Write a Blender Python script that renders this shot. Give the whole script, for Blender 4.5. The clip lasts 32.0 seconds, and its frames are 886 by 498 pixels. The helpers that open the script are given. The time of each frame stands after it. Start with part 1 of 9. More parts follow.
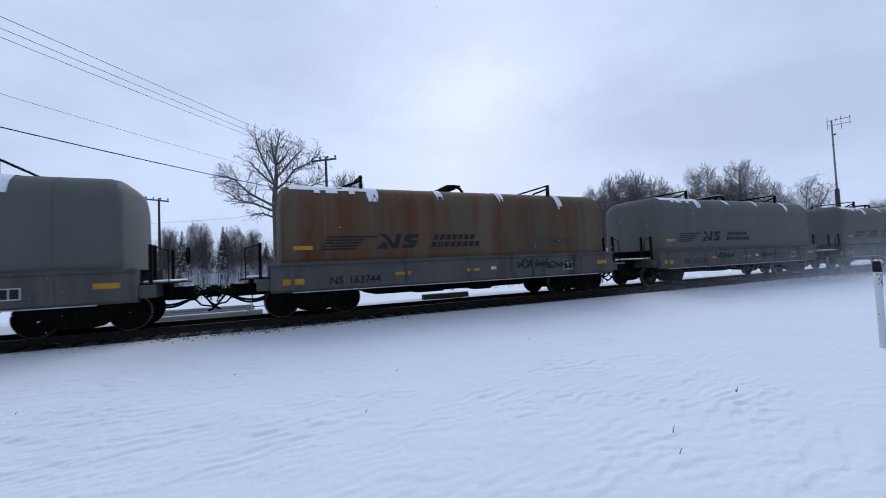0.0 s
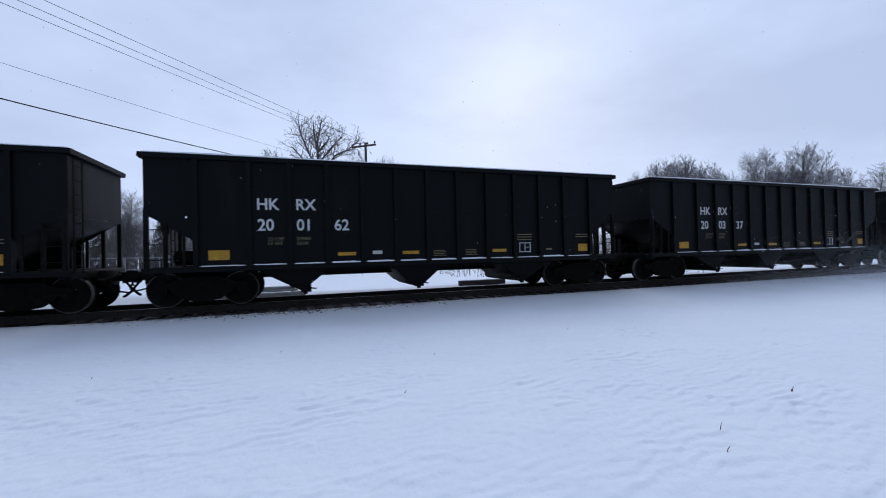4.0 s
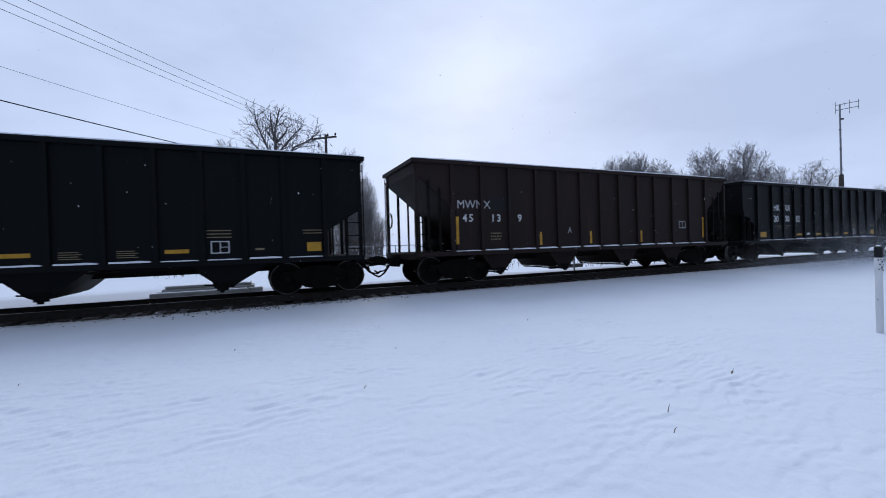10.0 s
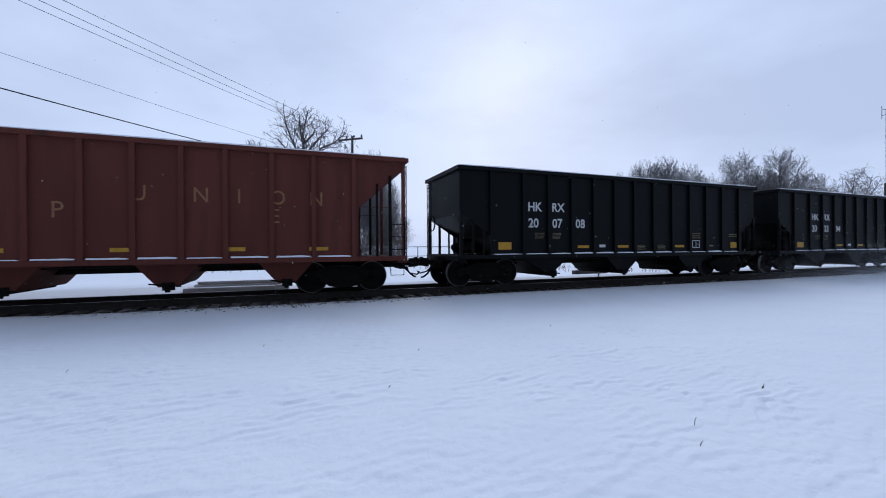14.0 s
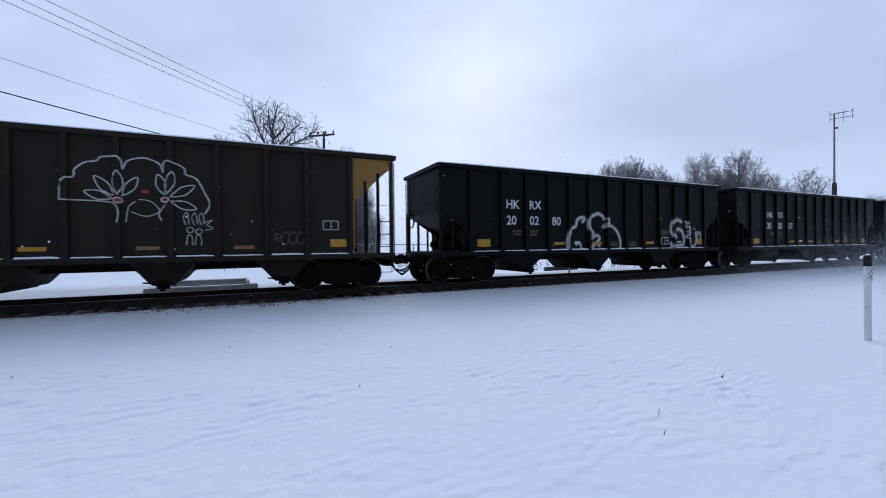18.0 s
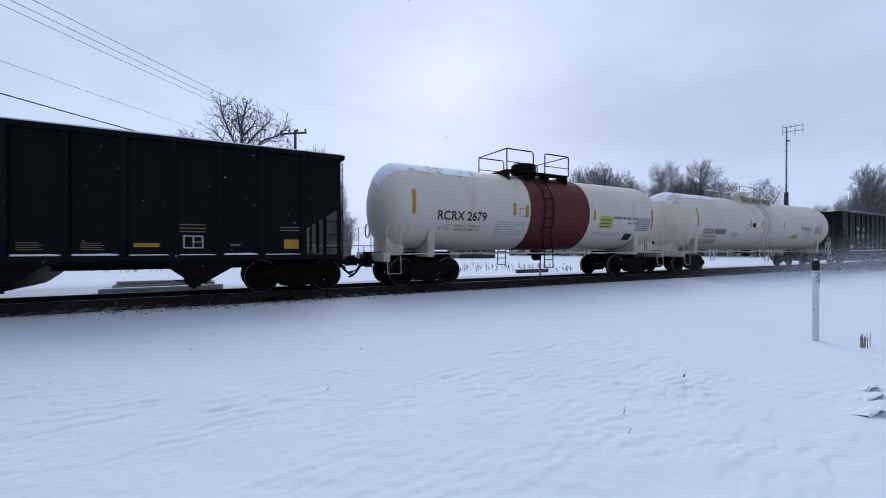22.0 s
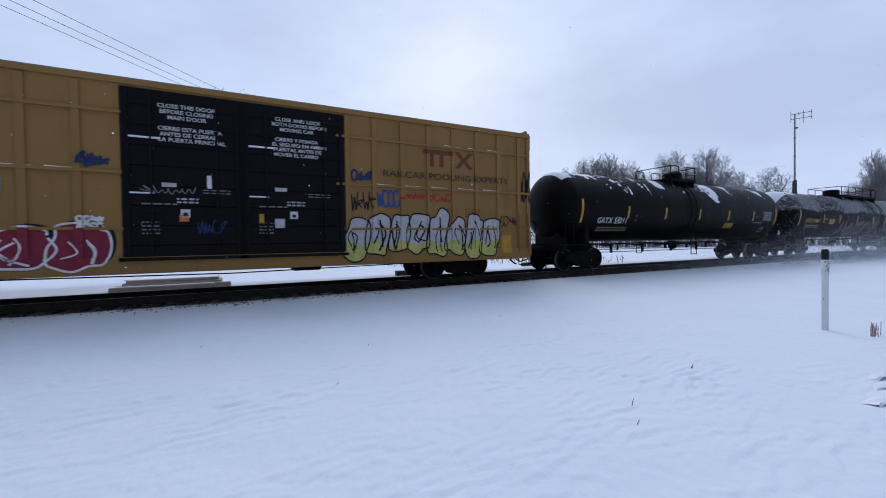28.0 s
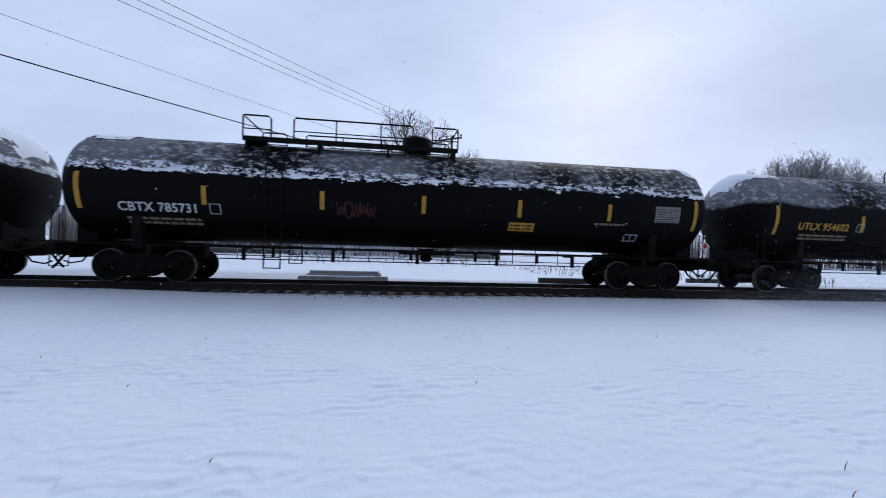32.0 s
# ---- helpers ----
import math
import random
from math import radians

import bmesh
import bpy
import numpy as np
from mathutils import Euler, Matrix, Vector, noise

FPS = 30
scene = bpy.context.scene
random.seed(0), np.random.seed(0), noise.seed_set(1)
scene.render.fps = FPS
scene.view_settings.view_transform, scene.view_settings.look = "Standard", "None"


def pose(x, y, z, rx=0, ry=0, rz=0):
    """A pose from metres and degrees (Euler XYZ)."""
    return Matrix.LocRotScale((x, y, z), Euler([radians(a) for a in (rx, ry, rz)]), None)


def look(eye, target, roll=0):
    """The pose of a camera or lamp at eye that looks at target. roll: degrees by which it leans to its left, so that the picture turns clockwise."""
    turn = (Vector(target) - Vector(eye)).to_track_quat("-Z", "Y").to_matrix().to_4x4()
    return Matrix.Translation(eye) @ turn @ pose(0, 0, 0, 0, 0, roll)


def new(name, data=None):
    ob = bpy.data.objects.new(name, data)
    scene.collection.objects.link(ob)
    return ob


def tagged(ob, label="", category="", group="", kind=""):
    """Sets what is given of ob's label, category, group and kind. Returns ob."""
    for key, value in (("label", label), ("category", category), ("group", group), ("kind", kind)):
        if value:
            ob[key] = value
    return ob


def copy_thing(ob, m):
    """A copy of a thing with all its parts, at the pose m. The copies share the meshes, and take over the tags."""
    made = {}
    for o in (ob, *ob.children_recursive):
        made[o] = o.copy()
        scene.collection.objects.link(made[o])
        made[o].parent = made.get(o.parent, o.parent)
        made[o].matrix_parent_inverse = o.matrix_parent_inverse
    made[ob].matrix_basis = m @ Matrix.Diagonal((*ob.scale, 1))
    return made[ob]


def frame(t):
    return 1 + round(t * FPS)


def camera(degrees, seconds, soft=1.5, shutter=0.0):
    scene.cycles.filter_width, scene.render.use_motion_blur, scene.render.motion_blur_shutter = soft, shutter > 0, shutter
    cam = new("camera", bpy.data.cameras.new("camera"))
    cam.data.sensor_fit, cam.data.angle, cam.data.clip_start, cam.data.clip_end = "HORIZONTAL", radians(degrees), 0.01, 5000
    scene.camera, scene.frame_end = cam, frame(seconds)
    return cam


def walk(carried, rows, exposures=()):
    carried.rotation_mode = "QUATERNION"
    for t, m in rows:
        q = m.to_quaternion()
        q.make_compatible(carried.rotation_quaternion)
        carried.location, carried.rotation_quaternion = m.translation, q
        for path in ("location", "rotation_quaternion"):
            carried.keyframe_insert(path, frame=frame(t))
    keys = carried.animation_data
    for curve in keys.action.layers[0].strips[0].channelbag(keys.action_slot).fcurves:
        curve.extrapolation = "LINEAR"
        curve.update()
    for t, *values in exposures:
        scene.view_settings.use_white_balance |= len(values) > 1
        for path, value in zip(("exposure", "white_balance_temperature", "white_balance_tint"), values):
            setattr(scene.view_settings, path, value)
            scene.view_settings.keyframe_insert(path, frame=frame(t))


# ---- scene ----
cam = camera(94.90, 32.0, 1.0, 0.05)
PATH = (  # seconds, place, yaw, pitch, roll; yaw 0 looks square at the track
    (0, 0.015, -0.006, 1.284, -24.38, 2.27, 2.51),
    (0.5, 0.019, -0.005, 1.285, -25.00, 1.97, 2.82),
    (1, 0.004, -0.013, 1.285, -25.49, 1.65, 2.83),
    (1.5, -0.005, -0.022, 1.282, -25.89, 1.50, 2.71),
    (2, 0.009, -0.022, 1.276, -26.15, 1.46, 2.56),
    (2.5, 0.025, -0.014, 1.270, -25.54, 1.42, 2.32),
    (3, 0.024, -0.007, 1.269, -23.63, 1.28, 2.09),
    (3.5, -0.023, -0.006, 1.283, -21.19, 0.97, 1.78),
    (5.5, -0.041, 0.016, 1.271, -17.06, -1.00, 0.23),
    (6, -0.053, 0.015, 1.278, -17.04, -1.22, 0.08),
    (6.5, -0.051, 0.023, 1.267, -17.22, -1.18, 0.07),
    (7, -0.047, 0.023, 1.268, -17.86, -1.09, 0.28),
    (7.5, -0.012, 0.044, 1.253, -19.11, -0.86, 0.63),
    (8, 0.009, 0.035, 1.259, -20.64, -0.56, 1.13),
    (8.5, 0.009, 0.012, 1.274, -21.73, -0.36, 1.54),
    (9, 0.007, 0.007, 1.272, -22.54, -0.31, 1.80),
    (9.5, -0.003, 0.012, 1.270, -23.29, -0.35, 1.93),
    (10, 0.030, 0.024, 1.258, -24.38, -0.41, 1.71),
    (10.5, 0.037, 0.012, 1.267, -25.79, -0.36, 1.39),
    (11, 0.051, 0.028, 1.258, -27.02, -0.30, 1.07),
    (11.5, 0.039, 0.017, 1.261, -27.89, -0.22, 0.74),
    (12, 0.014, -0.002, 1.273, -28.35, -0.29, 0.62),
    (12.5, 0.029, 0.012, 1.261, -28.66, -0.39, 0.66),
    (13, 0.013, -0.003, 1.273, -28.62, -0.51, 0.65),
    (13.5, -0.008, -0.023, 1.283, -27.61, -0.33, 0.68),
    (15.5, -0.167, -0.027, 1.301, 2.00, 0.07, -1.38),
    (16, -0.159, -0.028, 1.296, -0.23, 0.38, -1.26),
    (16.5, -0.056, -0.012, 1.292, -11.59, 0.28, -0.11),
    (17, -0.013, -0.016, 1.277, -20.41, -0.10, 0.39),
    (17.5, -0.000, -0.012, 1.273, -24.07, -0.43, 0.65),
    (18, 0.002, -0.006, 1.270, -24.96, -0.44, 0.58),
    (18.5, 0.009, 0.001, 1.263, -26.20, -0.41, 0.41),
    (19, 0.013, -0.001, 1.267, -27.60, -0.54, 0.13),
    (19.5, 0.011, -0.012, 1.273, -28.71, -0.62, 0.15),
    (20, 0.013, -0.003, 1.271, -29.53, -0.70, 0.17),
    (20.5, 0.029, 0.003, 1.267, -29.80, -0.73, 0.17),
    (21, 0.035, 0.010, 1.265, -29.70, -0.72, 0.05),
    (21.5, 0.025, 0.003, 1.264, -29.28, -0.52, -0.10),
    (22, 0.025, 0.009, 1.258, -28.72, -0.18, -0.04),
    (22.5, 0.034, 0.015, 1.254, -28.37, 0.20, 0.18),
    (23, 0.031, 0.004, 1.258, -28.47, 0.46, 0.45),
    (23.5, 0.032, 0.001, 1.262, -28.64, 0.45, 0.56),
    (24, 0.029, -0.009, 1.261, -27.67, 0.44, 0.72),
    (24.5, 0.027, -0.006, 1.263, -25.31, 0.39, 0.80),
    (26.5, 0.028, 0.004, 1.260, -25.62, -0.83, 0.98),
    (27, 0.008, -0.009, 1.270, -27.45, -0.92, 1.12),
    (27.5, 0.016, 0.011, 1.268, -27.79, -1.09, 0.83),
    (28, 0.008, 0.007, 1.269, -28.04, -1.02, 0.84),
    (28.5, 0.024, 0.013, 1.266, -28.12, -1.03, 0.69),
    (29, 0.010, -0.034, 1.275, -26.84, -0.70, 0.94),
    (29.5, -0.002, -0.034, 1.276, -22.97, -0.79, 0.41),
    (30, -0.040, -0.028, 1.281, -16.30, -0.86, -0.19),
    (30.5, -0.049, 0.019, 1.270, -6.91, -1.19, -0.86),
    (31, -0.024, 0.017, 1.267, 2.55, -1.32, -2.53),
    (31.5, -0.009, 0.024, 1.254, 2.58, -0.82, -2.50),
    (32, 0.003, 0.035, 1.234, -8.00, -0.33, -1.70),
)
walk(cam, [(t, pose(x, y, z, 90 + p, r, w)) for t, x, y, z, w, p, r in PATH])

SPEED = 20.168  # metres a second, towards -x
SLIP = [(0.0, 0.0), (0.5, 0.0), (1.0, 0.41), (1.5, -0.39), (2.0, 0.03), (2.5, -0.26), (3.0, 0.25), (3.5, -0.04), (5.5, 0.22), (6.0, 0.31), (6.5, -0.24), (7.0, -0.17), (7.5, -0.12), (8.0, 0.54), (8.5, -0.04), (9.0, -0.14), (10.0, -0.08), (11.0, -0.08), (12.0, -0.22), (13.0, 0.01), (16.0, 0.0), (17.0, 0.28), (18.0, 0.09), (19.0, -0.03), (20.0, 0.56), (21.0, -0.38), (22.0, -0.75), (23.0, -0.53), (24.0, 0.52), (24.5, 0.24), (26.5, -0.5), (27.0, -0.12), (27.5, -0.11), (28.0, -0.07), (29.0, 0.16), (30.0, 0.06), (31.0, 0.12), (32.0, 0.46)]  # seconds, metres run beyond the even pace

# ---- light ----
world = bpy.data.worlds.new("overcast_sky")
scene.world = world
world.use_nodes = True
wn, wl = world.node_tree.nodes, world.node_tree.links
wn.clear()
w_out = wn.new("ShaderNodeOutputWorld")
w_bg = wn.new("ShaderNodeBackground")
w_sky = wn.new("ShaderNodeTexSky")
w_sky.sky_type = "NISHITA"
w_sky.sun_disc = False
w_sky.sun_elevation, w_sky.sun_rotation = radians(24), radians(30)
w_sky.air_density, w_sky.dust_density = 1.0, 3.0
w_sc = wn.new("ShaderNodeVectorMath")
w_sc.operation = "SCALE"
w_sc.inputs["Scale"].default_value = 0.10
w_co = wn.new("ShaderNodeTexCoord")
w_map = wn.new("ShaderNodeMapping")
w_map.inputs["Scale"].default_value = (1.0, 1.0, 2.6)
w_no = wn.new("ShaderNodeTexNoise")
w_no.inputs["Scale"].default_value = 1.3
w_no.inputs["Detail"].default_value = 5.0
w_no.inputs["Roughness"].default_value = 0.55
w_ra = wn.new("ShaderNodeValToRGB")
w_ra.color_ramp.elements[0].position, w_ra.color_ramp.elements[0].color = 0.36, (0.515, 0.62, 0.875, 1)
w_ra.color_ramp.elements[1].position, w_ra.color_ramp.elements[1].color = 0.62, (0.655, 0.785, 1.08, 1)
w_mix = wn.new("ShaderNodeMix")
w_mix.data_type = "RGBA"
w_mix.inputs["Factor"].default_value = 0.965
wl.new(w_co.outputs["Generated"], w_map.inputs["Vector"])
wl.new(w_map.outputs["Vector"], w_no.inputs["Vector"])
wl.new(w_no.outputs["Fac"], w_ra.inputs["Fac"])
wl.new(w_sky.outputs["Color"], w_sc.inputs[0])
wl.new(w_sc.outputs["Vector"], w_mix.inputs["A"])
wl.new(w_ra.outputs["Color"], w_mix.inputs["B"])
# the cloud is heavier and darker to the south, where its light comes from least
w_dot = wn.new("ShaderNodeVectorMath")
w_dot.operation = "DOT_PRODUCT"
w_dot.inputs[1].default_value = (0.1, 0.86, 0.5)
w_gr = wn.new("ShaderNodeMapRange")
w_gr.interpolation_type = "SMOOTHSTEP"
w_gr.inputs["From Min"].default_value, w_gr.inputs["From Max"].default_value = -0.75, 0.45
w_gr.inputs["To Min"].default_value, w_gr.inputs["To Max"].default_value = 0.30, 1.0
w_mul = wn.new("ShaderNodeVectorMath")
w_mul.operation = "SCALE"
wl.new(w_co.outputs["Generated"], w_dot.inputs[0])
wl.new(w_dot.outputs["Value"], w_gr.inputs["Value"])
wl.new(w_mix.outputs["Result"], w_mul.inputs[0])
wl.new(w_gr.outputs["Result"], w_mul.inputs["Scale"])
wl.new(w_mul.outputs["Vector"], w_bg.inputs["Color"])
w_bg.inputs["Strength"].default_value = 0.95
wl.new(w_bg.outputs["Background"], w_out.inputs["Surface"])

sun = new("sun", bpy.data.lights.new("sun", "SUN"))
sun.data.energy, sun.data.angle, sun.data.color = 0.9, radians(30), (1.0, 0.97, 0.95)
sun.matrix_world = look((0, 0, 0), (-20, -36, -40))
scene.view_settings.exposure = 0.0


# ---- materials ----
def mat(name, color, rough=0.7, metal=0.0, vary=0.25, scale=3.0, dirt=None, dirt_amt=0.0, dirt_scale=1.2, bump=0.15, bump_scale=40.0,
        streak=False, spec=0.22):
    """A painted, dirty or natural surface: colour noise at two scales, patches of dirt, fine relief."""
    m = bpy.data.materials.new(name)
    m.use_nodes = True
    n, l = m.node_tree.nodes, m.node_tree.links
    b = n["Principled BSDF"]
    b.inputs["Metallic"].default_value = metal
    b.inputs["Specular IOR Level"].default_value = spec
    co = n.new("ShaderNodeTexCoord")
    src = co.outputs["Object"]
    if streak:
        mp = n.new("ShaderNodeMapping")
        mp.inputs["Scale"].default_value = (1.0, 1.0, 0.16)
        l.new(src, mp.inputs["Vector"])
        ssrc = mp.outputs["Vector"]
    else:
        ssrc = src
    oi = n.new("ShaderNodeObjectInfo")
    a = n.new("ShaderNodeTexNoise")
    a.noise_dimensions = "4D"
    a.inputs["Scale"].default_value = scale
    a.inputs["Detail"].default_value = 6
    l.new(ssrc, a.inputs["Vector"])
    mulr = n.new("ShaderNodeMath")
    mulr.operation = "MULTIPLY"
    mulr.inputs[1].default_value = 37.0
    l.new(oi.outputs["Random"], mulr.inputs[0])
    l.new(mulr.outputs[0], a.inputs["W"])
    r = n.new("ShaderNodeMapRange")
    r.inputs["From Min"].default_value, r.inputs["From Max"].default_value = 0.25, 0.75
    r.inputs["To Min"].default_value, r.inputs["To Max"].default_value = 1 - vary, 1 + vary
    l.new(a.outputs["Fac"], r.inputs["Value"])
    mu = n.new("ShaderNodeVectorMath")
    mu.operation = "SCALE"
    mu.inputs[0].default_value = color
    l.new(r.outputs["Result"], mu.inputs["Scale"])
    out = mu.outputs["Vector"]
    if dirt:
        dn = n.new("ShaderNodeTexNoise")
        dn.noise_dimensions = "4D"
        dn.inputs["Scale"].default_value = dirt_scale
        dn.inputs["Detail"].default_value = 8
        dn.inputs["Roughness"].default_value = 0.65
        l.new(ssrc, dn.inputs["Vector"])
        l.new(mulr.outputs[0], dn.inputs["W"])
        dr = n.new("ShaderNodeMapRange")
        lo = 0.72 - 0.42 * dirt_amt
        dr.inputs["From Min"].default_value, dr.inputs["From Max"].default_value = lo, lo + 0.16
        l.new(dn.outputs["Fac"], dr.inputs["Value"])
        mx = n.new("ShaderNodeMix")
        mx.data_type = "RGBA"
        l.new(dr.outputs["Result"], mx.inputs["Factor"])
        l.new(out, mx.inputs["A"])
        mx.inputs["B"].default_value = (*dirt, 1)
        out = mx.outputs["Result"]
    l.new(out, b.inputs["Base Color"])
    rr = n.new("ShaderNodeMapRange")
    rr.inputs["To Min"].default_value, rr.inputs["To Max"].default_value = max(0.05, rough - 0.12), min(1, rough + 0.12)
    l.new(a.outputs["Fac"], rr.inputs["Value"])
    l.new(rr.outputs["Result"], b.inputs["Roughness"])
    if bump:
        bn = n.new("ShaderNodeTexNoise")
        bn.inputs["Scale"].default_value = bump_scale
        bn.inputs["Detail"].default_value = 4
        l.new(src, bn.inputs["Vector"])
        bu = n.new("ShaderNodeBump")
        bu.inputs["Strength"].default_value = bump
        bu.inputs["Distance"].default_value = 0.02
        l.new(bn.outputs["Fac"], bu.inputs["Height"])
        l.new(bu.outputs["Normal"], b.inputs["Normal"])
    return m


M_BLACK = mat("black_car_paint", (0.0018, 0.0028, 0.0036), 0.55, vary=0.4, scale=1.5, dirt=(0.0058, 0.0066, 0.0074), dirt_amt=0.36, streak=True, bump=0.1, spec=0.13)
M_BROWN = mat("brown_black_car_paint", (0.0165, 0.0095, 0.0082), 0.7, vary=0.35, scale=1.5, dirt=(0.036, 0.018, 0.012), dirt_amt=0.35, streak=True)
M_OLIVE = mat("faded_black_car_paint", (0.015, 0.0125, 0.009), 0.7, vary=0.35, scale=1.5, dirt=(0.028, 0.018, 0.01), dirt_amt=0.35, streak=True)
M_RED = mat("oxide_red_car_paint", (0.105, 0.029, 0.021), 0.75, vary=0.3, scale=1.2, dirt=(0.05, 0.02, 0.016), dirt_amt=0.4, streak=True)
M_GREY = mat("grey_car_paint", (0.112, 0.118, 0.108), 0.6, vary=0.12, scale=1.0, dirt=(0.085, 0.085, 0.072), dirt_amt=0.35, streak=True, bump=0.05)
M_SILL = mat("dirty_grey_sill_paint", (0.10, 0.098, 0.093), 0.7, vary=0.25, scale=2.0, dirt=(0.045, 0.04, 0.035), dirt_amt=0.42, dirt_scale=1.6, streak=True, bump=0.1)
M_LIGHTGREY = mat("light_grey_car_paint", (0.165, 0.172, 0.168), 0.6, vary=0.1, scale=1.0, dirt=(0.16, 0.15, 0.14), dirt_amt=0.3, streak=True, bump=0.05)
M_RUSTY = mat("rust_stained_cover", (0.115, 0.09, 0.062), 0.75, vary=0.3, scale=0.8, dirt=(0.105, 0.036, 0.012), dirt_amt=0.66, dirt_scale=0.55, streak=True)
M_HOPPER = mat("rusty_weathered_hopper_paint", (0.195, 0.182, 0.165), 0.8, vary=0.25, scale=1.0, dirt=(0.080, 0.042, 0.026), dirt_amt=0.70, dirt_scale=1.6, streak=True)
M_WHITE = mat("white_tank_paint", (0.68, 0.615, 0.53), 0.5, vary=0.08, scale=0.7, dirt=(0.44, 0.36, 0.27), dirt_amt=0.32, streak=True, bump=0.02)
M_TANKRED = mat("dark_red_tank_band", (0.11, 0.025, 0.022), 0.6, vary=0.15)
M_TANK = mat("black_tank_paint", (0.0013, 0.0015, 0.0018), 0.5, vary=0.35, scale=1.0, dirt=(0.0052, 0.0054, 0.006), dirt_amt=0.3, streak=True, bump=0.03, spec=0.10)
M_YELLOW = mat("yellow_boxcar_paint", (0.42, 0.21, 0.023), 0.6, vary=0.14, scale=0.8, dirt=(0.22, 0.10, 0.02), dirt_amt=0.42, dirt_scale=1.4, streak=True, bump=0.05)
M_TAN = mat("tan_boxcar_paint", (0.27, 0.15, 0.047), 0.65, vary=0.1, scale=0.8, dirt=(0.2, 0.105, 0.04), dirt_amt=0.35, streak=True, bump=0.05)
M_IRON = mat("dirty_cast_iron", (0.0075, 0.0068, 0.0062), 0.85, vary=0.5, scale=6.0, dirt=(0.020, 0.0165, 0.014), dirt_amt=0.4, dirt_scale=4, bump=0.3, spec=0.10)
M_WHEEL = mat("worn_wheel_steel", (0.0095, 0.0085, 0.0080), 0.75, metal=0.0, vary=0.4, scale=8.0, bump=0.15, spec=0.12)
M_RIM = mat("bare_wheel_rim", (0.13, 0.125, 0.12), 0.5, vary=0.3, scale=10, bump=0.02)
M_TREAD = mat("polished_tread_steel", (0.14, 0.14, 0.145), 0.42, metal=0.8, vary=0.2, bump=0.02)
M_RAIL = mat("rusty_rail_web", (0.036, 0.031, 0.028), 0.8, vary=0.4, scale=9.0)
M_TIE = mat("creosoted_tie_wood", (0.04, 0.034, 0.03), 0.9, vary=0.4, scale=5.0, dirt=(0.5, 0.52, 0.56), dirt_amt=0.35, dirt_scale=3.0, bump=0.5)
M_PLATE = mat("yellow_reflective_strip", (0.46, 0.25, 0.028), 0.5, vary=0.25, scale=7)
M_LETTER = mat("white_stencil_paint", (0.55, 0.57, 0.58), 0.6, vary=0.12, scale=12)
M_LETTERDIM = mat("dirty_stencil_paint", (0.20, 0.17, 0.10), 0.7, vary=0.3, scale=15)
M_LETTERDARK = mat("dark_stencil_paint", (0.02, 0.022, 0.024), 0.6, vary=0.2, scale=10)
M_SPRAYWHITE = mat("white_spray_paint", (0.45, 0.45, 0.45), 0.6, vary=0.3, scale=8)
M_SNOW = mat("packed_snow", (0.80, 0.84, 0.90), 0.85, vary=0.05, scale=6.0, bump=0.6, bump_scale=18.0, spec=0.2)
M_DIRTSNOW = mat("thin_frost_snow", (0.5, 0.53, 0.57), 0.9, vary=0.3, scale=7.0, bump=0.6, bump_scale=25.0, spec=0.2)
M_BARK = mat("winter_bark", (0.11, 0.1, 0.095), 0.9, vary=0.35, scale=3.0, bump=0.5, bump_scale=12)
M_TWIG = mat("bare_twigs", (0.19, 0.185, 0.19), 0.9, vary=0.25, scale=2.0, bump=0)
M_CONIFER = mat("snowy_conifer_needles", (0.035, 0.045, 0.035), 0.9, vary=0.4, scale=2.0, dirt=(0.55, 0.58, 0.62), dirt_amt=0.3, dirt_scale=3, bump=0)
M_WOOD = mat("weathered_pole_wood", (0.07, 0.06, 0.055), 0.9, vary=0.3, scale=4.0, streak=True)
M_WIRE = mat("black_cable", (0.02, 0.02, 0.022), 0.6, vary=0.1, bump=0)
M_STEEL = mat("galvanised_steel", (0.22, 0.23, 0.25), 0.5, metal=0.6, vary=0.2)
M_CONCRETE = mat("weathered_concrete", (0.4, 0.4, 0.39), 0.9, vary=0.2, scale=3.0, dirt=(0.6, 0.62, 0.65), dirt_amt=0.35, bump=0.3)
M_POSTWHITE = mat("white_marker_plastic", (0.68, 0.69, 0.70), 0.5, vary=0.06)
M_POSTBLACK = mat("black_marker_cap", (0.012, 0.012, 0.013), 0.5, vary=0.2)


